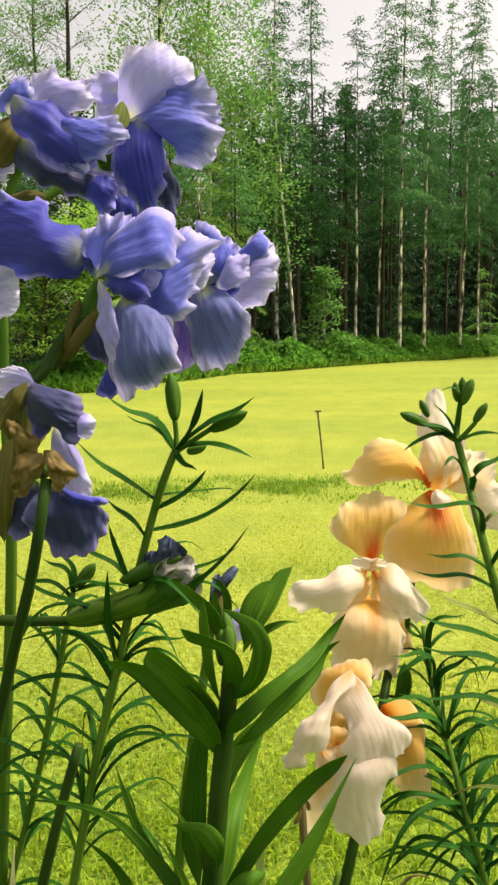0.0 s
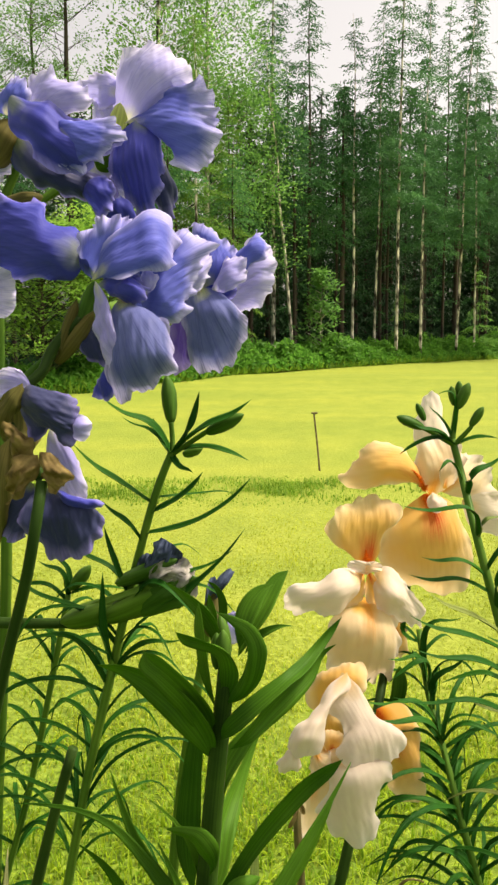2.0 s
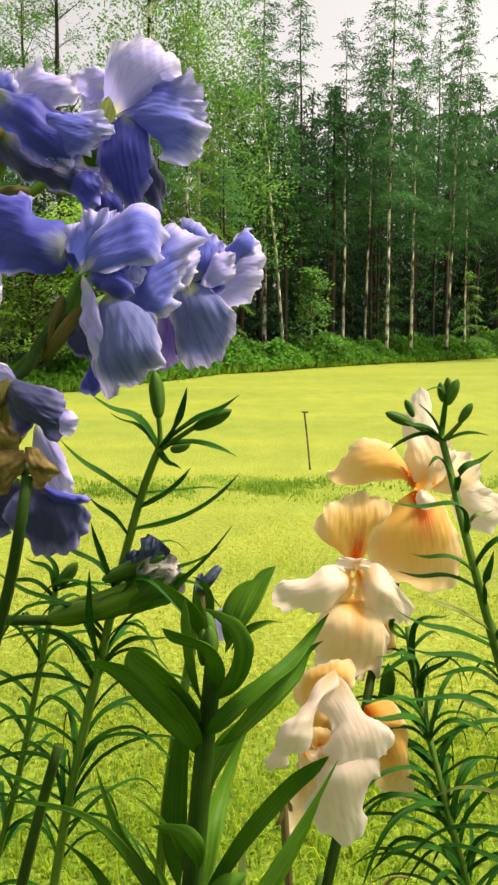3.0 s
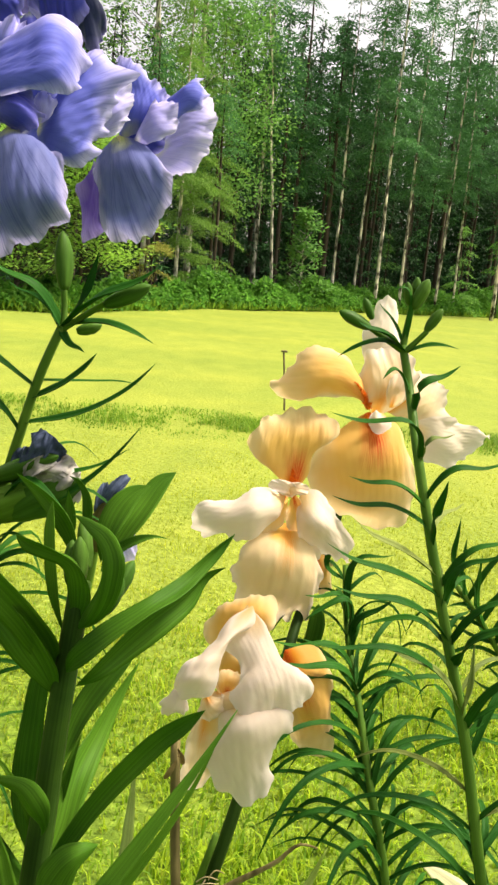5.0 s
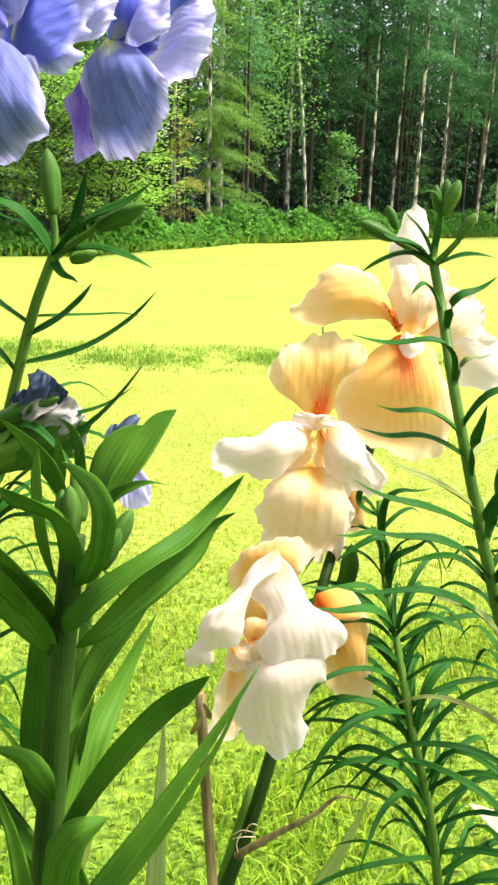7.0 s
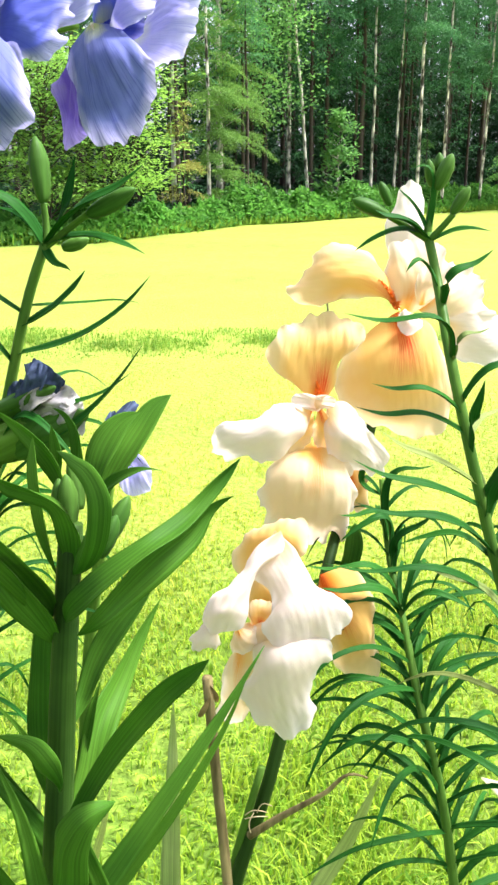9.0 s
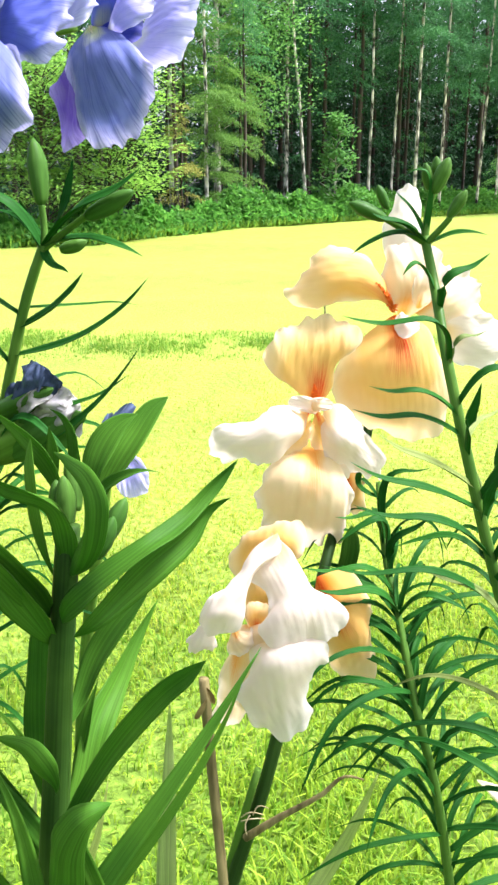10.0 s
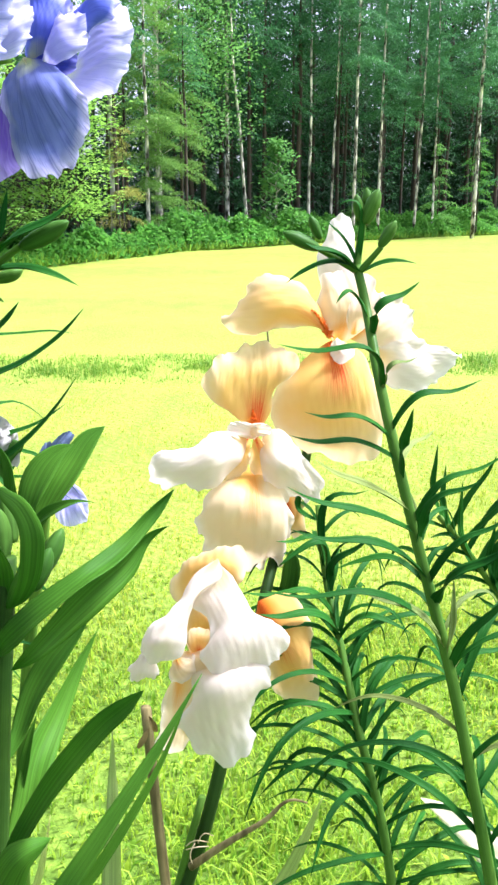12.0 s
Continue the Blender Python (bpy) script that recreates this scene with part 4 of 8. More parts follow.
# ---- blue iris with two stems: the near stem ----
blue_a = iris((-0.26, 0.62, 0.0), "blue-violet ruffled bearded iris on a dark branching stem")
tube("stem", [(-0.26, 0.62, 0.0), (-0.1240, 0.6050, 0.8988), (-0.1065, 0.5970, 0.9571), (-0.0996, 0.5940, 0.9880), (-0.0974, 0.6060, 1.0155)], [0.007, 0.0056, 0.0045, 0.0041, 0.0038], STEM_DARK, blue_a)
tube("stem", [(-0.1032, 0.6260, 1.0151), (-0.1178, 0.6400, 1.0327), (-0.1321, 0.6600, 1.0521), (-0.1282, 0.6720, 1.0698), (-0.1132, 0.6840, 1.0855), (-0.110, 0.690, 1.096), (-0.088, 0.700, 1.123)], [0.0042, 0.0042, 0.0042, 0.0042, 0.0042, 0.0042, 0.004], STEM_DARK, blue_a)
tube("branch", [(-0.138, 0.685, 1.070), (-0.119, 0.700, 1.090), (-0.100, 0.705, 1.107)], [0.003, 0.0028, 0.003], STEM, blue_a)
tube("branch", [(-0.088, 0.700, 1.123), (-0.064, 0.770, 1.138), (-0.020, 0.815, 1.154)], [0.004, 0.0035, 0.003], STEM, blue_a)
bud("ovary", (-0.089, 0.700, 1.117), (-0.079, 0.710, 1.151), 0.006, BUD, blue_a)
bud("spathe", (-0.107, 0.700, 1.090), (-0.077, 0.695, 1.128), 0.0058, SPATHE, blue_a, "green and brown papery sheath", 0.2)
bud("spathe", (-0.103, 0.695, 1.098), (-0.091, 0.700, 1.136), 0.005, SPATHE, blue_a, "green and brown papery sheath", 0.25)

# bloom in the middle of the near stem
sheet(blue_a, "standard", [(-0.0798, 0.7150, 1.1529), (-0.0886, 0.7120, 1.1676), (-0.0884, 0.7080, 1.1833), (-0.0798, 0.7020, 1.1926), (-0.0626, 0.7000, 1.1973)], [(-0.0798, 0.7150, 1.1529), (-0.0688, 0.7000, 1.1692), (-0.0631, 0.6950, 1.1830), (-0.0626, 0.7000, 1.1973)], [(-0.0798, 0.7150, 1.1529), (-0.0602, 0.7180, 1.1649), (-0.0461, 0.7180, 1.1797), (-0.0487, 0.7120, 1.1951), (-0.0626, 0.7000, 1.1973)], BLUE, seed=301, ruffle=0.3, waves=3.4, frill=0.2, rib=0.0065, crinkle=0.38)
sheet(blue_a, "standard", [(-0.0803, 0.7050, 1.1514), (-0.0659, 0.6920, 1.1747), (-0.0491, 0.7000, 1.1950), (-0.0302, 0.7150, 1.1998), (-0.0176, 0.7180, 1.1800)], [(-0.0803, 0.7050, 1.1514), (-0.0574, 0.6750, 1.1631), (-0.0339, 0.6720, 1.1745), (-0.0176, 0.7180, 1.1800)], [(-0.0803, 0.7050, 1.1514), (-0.0618, 0.6820, 1.1525), (-0.0401, 0.6720, 1.1546), (-0.0232, 0.6850, 1.1560), (-0.0176, 0.7180, 1.1800)], BLUE, seed=302, ruffle=0.22, waves=3.0, frill=0.16, rib=0.0065, crinkle=0.38)
sheet(blue_a, "standard", [(-0.0464, 0.7220, 1.1397), (-0.0359, 0.7120, 1.1630), (-0.0255, 0.7150, 1.1832), (-0.0149, 0.7250, 1.1902), (-0.0032, 0.7350, 1.1670)], [(-0.0464, 0.7220, 1.1397), (-0.0276, 0.6950, 1.1484), (-0.0139, 0.7080, 1.1589), (-0.0032, 0.7350, 1.1670)], [(-0.0464, 0.7220, 1.1397), (-0.0332, 0.7000, 1.1224), (-0.0173, 0.7100, 1.1187), (-0.0085, 0.7250, 1.1380), (-0.0032, 0.7350, 1.1670)], BLUE, seed=303, ruffle=0.26, waves=3.2, frill=0.2, curl=0.12, rib=0.0065, crinkle=0.38)
sheet(blue_a, "standard", [(-0.0259, 0.7520, 1.1401), (-0.0231, 0.7550, 1.1718), (-0.0142, 0.7580, 1.1935), (-0.0025, 0.7600, 1.1895), (0.0063, 0.7600, 1.1745)], [(-0.0259, 0.7520, 1.1401), (-0.0070, 0.7420, 1.1659), (0.0063, 0.7600, 1.1745)], [(-0.0259, 0.7520, 1.1401), (-0.0035, 0.7540, 1.1464), (0.0062, 0.7570, 1.1553), (0.0063, 0.7600, 1.1745)], BLUE_PALE, seed=320, ruffle=0.22, waves=3.2, frill=0.1, rib=0.0065, crinkle=0.38)
sheet(blue_a, "standard", [(-0.0654, 0.7350, 1.1388), (-0.0743, 0.7350, 1.1574), (-0.0597, 0.7350, 1.1741), (-0.0285, 0.7350, 1.1745)], [(-0.0654, 0.7350, 1.1388), (-0.0468, 0.7280, 1.1551), (-0.0285, 0.7350, 1.1745)], [(-0.0654, 0.7350, 1.1388), (-0.0372, 0.7350, 1.1324), (-0.0196, 0.7350, 1.1507), (-0.0285, 0.7350, 1.1745)], BLUE, seed=319, ruffle=0.3, waves=3.0, frill=0.18, rib=0.0065, crinkle=0.38)
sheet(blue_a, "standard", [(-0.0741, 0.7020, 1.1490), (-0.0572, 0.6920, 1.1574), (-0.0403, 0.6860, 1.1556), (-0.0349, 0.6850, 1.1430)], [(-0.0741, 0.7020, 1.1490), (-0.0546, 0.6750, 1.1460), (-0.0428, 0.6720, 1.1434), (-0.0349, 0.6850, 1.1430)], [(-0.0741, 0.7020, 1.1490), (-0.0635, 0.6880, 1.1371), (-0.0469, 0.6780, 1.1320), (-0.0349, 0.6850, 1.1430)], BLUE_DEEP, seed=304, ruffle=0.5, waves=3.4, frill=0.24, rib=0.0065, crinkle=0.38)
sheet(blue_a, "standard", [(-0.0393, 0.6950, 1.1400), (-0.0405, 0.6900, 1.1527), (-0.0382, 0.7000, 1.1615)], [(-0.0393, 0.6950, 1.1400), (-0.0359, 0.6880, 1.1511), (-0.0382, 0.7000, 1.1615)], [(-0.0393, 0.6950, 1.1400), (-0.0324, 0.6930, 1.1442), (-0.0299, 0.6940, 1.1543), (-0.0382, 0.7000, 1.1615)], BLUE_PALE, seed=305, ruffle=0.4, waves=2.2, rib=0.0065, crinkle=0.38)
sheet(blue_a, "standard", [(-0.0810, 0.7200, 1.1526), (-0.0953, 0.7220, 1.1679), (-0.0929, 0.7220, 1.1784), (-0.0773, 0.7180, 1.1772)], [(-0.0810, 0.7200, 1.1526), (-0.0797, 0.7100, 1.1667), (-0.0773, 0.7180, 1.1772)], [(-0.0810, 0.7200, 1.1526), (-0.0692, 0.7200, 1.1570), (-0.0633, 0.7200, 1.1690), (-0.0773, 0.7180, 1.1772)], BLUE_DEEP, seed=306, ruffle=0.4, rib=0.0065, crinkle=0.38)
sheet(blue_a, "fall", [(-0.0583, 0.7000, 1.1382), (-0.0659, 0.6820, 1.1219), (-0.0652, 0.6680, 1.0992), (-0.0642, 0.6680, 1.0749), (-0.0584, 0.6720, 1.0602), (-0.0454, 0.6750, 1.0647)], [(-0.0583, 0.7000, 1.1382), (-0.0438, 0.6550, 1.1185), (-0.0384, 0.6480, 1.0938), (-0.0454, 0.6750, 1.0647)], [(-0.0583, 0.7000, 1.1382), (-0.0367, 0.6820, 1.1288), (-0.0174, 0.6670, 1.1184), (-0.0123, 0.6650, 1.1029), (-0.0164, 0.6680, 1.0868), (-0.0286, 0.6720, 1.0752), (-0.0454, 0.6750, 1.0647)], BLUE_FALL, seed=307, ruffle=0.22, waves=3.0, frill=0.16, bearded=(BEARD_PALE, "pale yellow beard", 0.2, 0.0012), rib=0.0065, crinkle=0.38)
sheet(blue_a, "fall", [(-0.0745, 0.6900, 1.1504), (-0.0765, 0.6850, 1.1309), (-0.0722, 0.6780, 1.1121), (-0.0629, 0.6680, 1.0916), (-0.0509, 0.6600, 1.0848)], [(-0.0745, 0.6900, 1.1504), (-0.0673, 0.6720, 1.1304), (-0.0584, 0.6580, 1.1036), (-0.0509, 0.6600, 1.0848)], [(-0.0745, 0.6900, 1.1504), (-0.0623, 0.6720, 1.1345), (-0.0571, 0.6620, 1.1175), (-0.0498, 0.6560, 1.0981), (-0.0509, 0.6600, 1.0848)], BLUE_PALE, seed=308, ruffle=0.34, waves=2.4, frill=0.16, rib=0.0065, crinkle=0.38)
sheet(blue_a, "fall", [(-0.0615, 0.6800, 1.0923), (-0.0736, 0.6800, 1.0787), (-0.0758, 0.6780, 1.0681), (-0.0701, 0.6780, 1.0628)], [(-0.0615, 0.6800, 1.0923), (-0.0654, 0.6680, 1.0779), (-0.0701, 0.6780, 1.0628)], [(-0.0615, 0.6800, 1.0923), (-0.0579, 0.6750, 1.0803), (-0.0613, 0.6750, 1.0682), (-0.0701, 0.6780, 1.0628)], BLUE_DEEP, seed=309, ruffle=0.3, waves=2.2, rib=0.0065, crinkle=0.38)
sheet(blue_a, "fall", [(-0.0764, 0.7050, 1.1224), (-0.0866, 0.7030, 1.1130), (-0.0870, 0.7000, 1.0987), (-0.0708, 0.6950, 1.0868)], [(-0.0764, 0.7050, 1.1224), (-0.0750, 0.6950, 1.1055), (-0.0708, 0.6950, 1.0868)], [(-0.0764, 0.7050, 1.1224), (-0.0668, 0.7000, 1.1128), (-0.0652, 0.6950, 1.0966), (-0.0708, 0.6950, 1.0868)], SHADED_SLATE, seed=310, ruffle=0.3, waves=2.4, rib=0.0065, crinkle=0.38)

# bloom reaching to the right of it
sheet(blue_a, "standard", [(-0.0039, 0.8000, 1.1448), (-0.0077, 0.8000, 1.1684), (-0.0119, 0.8000, 1.1901), (-0.0133, 0.8050, 1.2068)], [(-0.0039, 0.8000, 1.1448), (0.0047, 0.7850, 1.1670), (0.0014, 0.7900, 1.1872), (-0.0133, 0.8050, 1.2068)], [(-0.0039, 0.8000, 1.1448), (0.0212, 0.7900, 1.1557), (0.0291, 0.7900, 1.1739), (0.0156, 0.7970, 1.1929), (-0.0133, 0.8050, 1.2068)], BLUE, seed=311, ruffle=0.34, waves=3.4, frill=0.18, rib=0.0065, crinkle=0.38)
sheet(blue_a, "standard", [(0.0114, 0.8000, 1.1563), (0.0111, 0.8000, 1.1798), (0.0253, 0.8080, 1.1916), (0.0447, 0.8200, 1.2030)], [(0.0114, 0.8000, 1.1563), (0.0291, 0.7850, 1.1699), (0.0391, 0.7950, 1.1840), (0.0447, 0.8200, 1.2030)], [(0.0114, 0.8000, 1.1563), (0.0306, 0.7900, 1.1588), (0.0425, 0.7950, 1.1724), (0.0447, 0.8200, 1.2030)], BLUE, seed=312, ruffle=0.6, waves=4.2, frill=0.22, rib=0.0065, crinkle=0.38)
sheet(blue_a, "standard", [(0.0152, 0.8220, 1.1470), (0.0283, 0.8300, 1.1683), (0.0420, 0.8350, 1.1959), (0.0554, 0.8280, 1.1904), (0.0606, 0.8150, 1.1650)], [(0.0152, 0.8220, 1.1470), (0.0312, 0.8120, 1.1497), (0.0469, 0.8100, 1.1597), (0.0606, 0.8150, 1.1650)], [(0.0152, 0.8220, 1.1470), (0.0107, 0.8250, 1.1395), (0.0236, 0.8300, 1.1296), (0.0459, 0.8230, 1.1355), (0.0606, 0.8150, 1.1650)], BLUE_PALE, seed=313, ruffle=0.12, waves=3.4, frill=0.12, rib=0.0065, crinkle=0.38)
sheet(blue_a, "standard", [(0.0048, 0.7900, 1.1446), (0.0092, 0.7860, 1.1616), (0.0179, 0.7840, 1.1735), (0.0335, 0.7850, 1.1728)], [(0.0048, 0.7900, 1.1446), (0.0180, 0.7740, 1.1574), (0.0335, 0.7850, 1.1728)], [(0.0048, 0.7900, 1.1446), (0.0262, 0.7760, 1.1493), (0.0362, 0.7800, 1.1577), (0.0335, 0.7850, 1.1728)], BLUE_PALE, seed=314, ruffle=0.4, waves=2.6, frill=0.2, rib=0.0065, crinkle=0.38)
sheet(blue_a, "standard", [(-0.0041, 0.8000, 1.1469), (0.0008, 0.7980, 1.1630), (0.0112, 0.7950, 1.1720), (0.0265, 0.7900, 1.1594)], [(-0.0041, 0.8000, 1.1469), (0.0097, 0.7870, 1.1538), (0.0265, 0.7900, 1.1594)], [(-0.0041, 0.8000, 1.1469), (0.0128, 0.7900, 1.1406), (0.0271, 0.7900, 1.1454), (0.0265, 0.7900, 1.1594)], BLUE_DEEP, seed=315, ruffle=0.5, waves=3.2, frill=0.2, rib=0.0065, crinkle=0.38)
sheet(blue_a, "fall", [(-0.0076, 0.8000, 1.1525), (-0.0164, 0.7870, 1.1368), (-0.0174, 0.7770, 1.1133), (-0.0139, 0.7800, 1.0899), (0.0040, 0.7870, 1.0742)], [(-0.0076, 0.8000, 1.1525), (0.0062, 0.7600, 1.1244), (0.0113, 0.7630, 1.0984), (0.0040, 0.7870, 1.0742)], [(-0.0076, 0.8000, 1.1525), (0.0154, 0.7820, 1.1447), (0.0311, 0.7720, 1.1270), (0.0349, 0.7740, 1.1096), (0.0265, 0.7800, 1.0886), (0.0040, 0.7870, 1.0742)], BLUE_FALL, seed=316, ruffle=0.2, waves=2.8, frill=0.14, bearded=(BEARD_PALE, "pale yellow beard", 0.2, 0.0012), rib=0.0065, crinkle=0.38)
sheet(blue_a, "fall", [(-0.0235, 0.8000, 1.1338), (-0.0257, 0.7960, 1.1126), (-0.0304, 0.7970, 1.0880), (-0.0215, 0.7970, 1.0803)], [(-0.0235, 0.8000, 1.1338), (-0.0149, 0.7820, 1.1125), (-0.0158, 0.7820, 1.0957), (-0.0215, 0.7970, 1.0803)], [(-0.0235, 0.8000, 1.1338), (-0.0087, 0.7820, 1.1158), (-0.0005, 0.7780, 1.1031), (-0.0096, 0.7870, 1.0854), (-0.0215, 0.7970, 1.0803)], VIOLET, seed=317, ruffle=0.5, waves=2.8, frill=0.18, rib=0.0065, crinkle=0.38)

# bloom whose fan points away to the side
sheet(blue_a, "fall", [(-0.0872, 0.7200, 1.1676), (-0.0944, 0.7250, 1.1921), (-0.1144, 0.7200, 1.1967), (-0.1189, 0.7250, 1.2149), (-0.1410, 0.7300, 1.2148), (-0.1795, 0.7380, 1.2098), (-0.1927, 0.7400, 1.1834)], [(-0.0872, 0.7200, 1.1676), (-0.1057, 0.7000, 1.1732), (-0.1409, 0.7100, 1.1825), (-0.1927, 0.7400, 1.1834)], [(-0.0872, 0.7200, 1.1676), (-0.0968, 0.7160, 1.1524), (-0.1180, 0.7100, 1.1552), (-0.1408, 0.7200, 1.1507), (-0.1735, 0.7320, 1.1640), (-0.1927, 0.7400, 1.1834)], BLUE_DEEP, seed=318, ruffle=0.26, waves=3.2, frill=0.18, m=101, rib=0.0065, crinkle=0.38)
standard(blue_a, [(-0.183, 0.720, 1.144), (-0.159, 0.715, 1.141), (-0.141, 0.720, 1.139)], 0.042, BLUE_PALE, seed=24, ruffle=0.23, cup=0.1, face=(0, -1, 0.1), frill=0.24, crinkle=0.7)

# low bloom beside the withered sheath, its shade put into the slate colour
sheet(blue_a, "standard", [(-0.1222, 0.6480, 1.0722), (-0.1055, 0.6370, 1.0752), (-0.0925, 0.6310, 1.0747), (-0.0801, 0.6280, 1.0702), (-0.0769, 0.6260, 1.0612), (-0.0738, 0.6200, 1.0511)], [(-0.1222, 0.6480, 1.0722), (-0.0965, 0.6140, 1.0613), (-0.0842, 0.6100, 1.0542), (-0.0738, 0.6200, 1.0511)], [(-0.1222, 0.6480, 1.0722), (-0.1190, 0.6400, 1.0603), (-0.1112, 0.6320, 1.0470), (-0.1055, 0.6300, 1.0410), (-0.0944, 0.6220, 1.0480), (-0.0841, 0.6200, 1.0371), (-0.0760, 0.6200, 1.0413), (-0.0738, 0.6200, 1.0511)], SHADED_SLATE, seed=341, ruffle=0.36, waves=3.4, frill=0.12, rib=0.0065, crinkle=0.45)
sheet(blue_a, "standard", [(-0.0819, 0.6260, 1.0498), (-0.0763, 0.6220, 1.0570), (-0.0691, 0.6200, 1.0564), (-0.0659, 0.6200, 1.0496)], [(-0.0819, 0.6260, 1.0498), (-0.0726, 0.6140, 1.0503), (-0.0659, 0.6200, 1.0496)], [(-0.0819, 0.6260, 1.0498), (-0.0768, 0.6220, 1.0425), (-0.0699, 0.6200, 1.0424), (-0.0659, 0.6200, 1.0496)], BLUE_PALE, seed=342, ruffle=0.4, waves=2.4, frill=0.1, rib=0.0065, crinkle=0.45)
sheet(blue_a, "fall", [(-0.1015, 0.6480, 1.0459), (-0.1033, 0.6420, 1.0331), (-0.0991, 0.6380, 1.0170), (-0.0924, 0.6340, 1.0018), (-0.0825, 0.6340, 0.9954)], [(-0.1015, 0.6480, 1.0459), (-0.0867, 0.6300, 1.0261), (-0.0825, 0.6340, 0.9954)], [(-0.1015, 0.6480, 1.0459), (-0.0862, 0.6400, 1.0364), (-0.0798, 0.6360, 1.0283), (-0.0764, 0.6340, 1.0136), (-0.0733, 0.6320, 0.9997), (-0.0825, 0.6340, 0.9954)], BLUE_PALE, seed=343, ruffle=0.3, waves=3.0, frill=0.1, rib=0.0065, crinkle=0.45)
sheet(blue_a, "fall", [(-0.1012, 0.6420, 1.0059), (-0.1114, 0.6280, 0.9976), (-0.1135, 0.6220, 0.9847), (-0.1054, 0.6180, 0.9684), (-0.0984, 0.6160, 0.9594), (-0.0892, 0.6160, 0.9594)], [(-0.1012, 0.6420, 1.0059), (-0.0857, 0.6130, 0.9920), (-0.0859, 0.6110, 0.9755), (-0.0892, 0.6160, 0.9594)], [(-0.1012, 0.6420, 1.0059), (-0.0807, 0.6300, 1.0001), (-0.0616, 0.6220, 0.9918), (-0.0608, 0.6200, 0.9809), (-0.0691, 0.6170, 0.9676), (-0.0799, 0.6160, 0.9601), (-0.0892, 0.6160, 0.9594)], SHADED_SLATE, seed=344, ruffle=0.24, waves=3.2, frill=0.1, rib=0.0065, crinkle=0.45)
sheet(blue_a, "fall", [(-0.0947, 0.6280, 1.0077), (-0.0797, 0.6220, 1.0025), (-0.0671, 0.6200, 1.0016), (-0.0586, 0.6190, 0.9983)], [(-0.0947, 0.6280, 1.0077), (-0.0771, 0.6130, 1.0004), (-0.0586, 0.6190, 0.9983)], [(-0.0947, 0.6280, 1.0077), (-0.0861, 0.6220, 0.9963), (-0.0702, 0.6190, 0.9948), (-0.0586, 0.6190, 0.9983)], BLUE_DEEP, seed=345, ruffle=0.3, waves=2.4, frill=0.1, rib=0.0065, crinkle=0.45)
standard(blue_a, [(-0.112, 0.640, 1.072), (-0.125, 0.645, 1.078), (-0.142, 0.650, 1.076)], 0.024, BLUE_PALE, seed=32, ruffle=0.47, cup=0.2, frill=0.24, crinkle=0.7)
fall(blue_a, [(-0.117, 0.650, 1.008), (-0.129, 0.645, 0.992), (-0.145, 0.650, 0.975)], 0.04, SHADED_SLATE, seed=35, ruffle=0.41, cup=0.1, frill=0.24, crinkle=0.7)
# dark backing sheet, added to close the gap between the low bloom's petals
sheet(blue_a, "spathe", [(-0.1235, 0.6600, 1.0722), (-0.1352, 0.6550, 1.0590), (-0.1370, 0.6500, 1.0395), (-0.1236, 0.6480, 1.0224)], [(-0.1235, 0.6600, 1.0722), (-0.1238, 0.6500, 1.0502), (-0.1236, 0.6480, 1.0224)], [(-0.1235, 0.6600, 1.0722), (-0.1143, 0.6550, 1.0589), (-0.1083, 0.6500, 1.0381), (-0.1236, 0.6480, 1.0224)], SPATHE, seed=356, ruffle=0.3, waves=2.2, crinkle=1.0, n=24, m=41)
sheet(blue_a, "dry_spathe", [(-0.1016, 0.6150, 1.0321), (-0.1158, 0.6120, 1.0313), (-0.1233, 0.6120, 1.0148), (-0.1231, 0.6120, 0.9977)], [(-0.1016, 0.6150, 1.0321), (-0.1091, 0.6060, 1.0216), (-0.1231, 0.6120, 0.9977)], [(-0.1016, 0.6150, 1.0321), (-0.1014, 0.6120, 1.0194), (-0.1115, 0.6100, 1.0075), (-0.1231, 0.6120, 0.9977)], DRY, seed=351, ruffle=0.4, waves=2.2, crinkle=2.0, n=24, m=41, label="withered yellow-brown papery sheath", rib=0.0065)
sheet(blue_a, "dry_spathe", [(-0.0998, 0.6120, 1.0345), (-0.1012, 0.6100, 1.0217), (-0.0970, 0.6100, 1.0099), (-0.0839, 0.6100, 1.0103)], [(-0.0998, 0.6120, 1.0345), (-0.0903, 0.6020, 1.0231), (-0.0839, 0.6100, 1.0103)], [(-0.0998, 0.6120, 1.0345), (-0.0865, 0.6100, 1.0310), (-0.0816, 0.6100, 1.0211), (-0.0839, 0.6100, 1.0103)], DRY, seed=352, ruffle=0.4, waves=2.2, crinkle=2.0, n=24, m=41, label="withered yellow-brown papery sheath", rib=0.0065)
sheet(blue_a, "dry_spathe", [(-0.1060, 0.6200, 1.0301), (-0.1182, 0.6200, 1.0325), (-0.1258, 0.6200, 1.0414), (-0.1263, 0.6200, 1.0506)], [(-0.1060, 0.6200, 1.0301), (-0.1131, 0.6120, 1.0417), (-0.1263, 0.6200, 1.0506)], [(-0.1060, 0.6200, 1.0301), (-0.1073, 0.6200, 1.0448), (-0.1169, 0.6200, 1.0515), (-0.1263, 0.6200, 1.0506)], DRY, seed=353, ruffle=0.4, waves=2.2, crinkle=2.0, n=24, m=41, label="withered yellow-brown papery sheath", rib=0.0065)
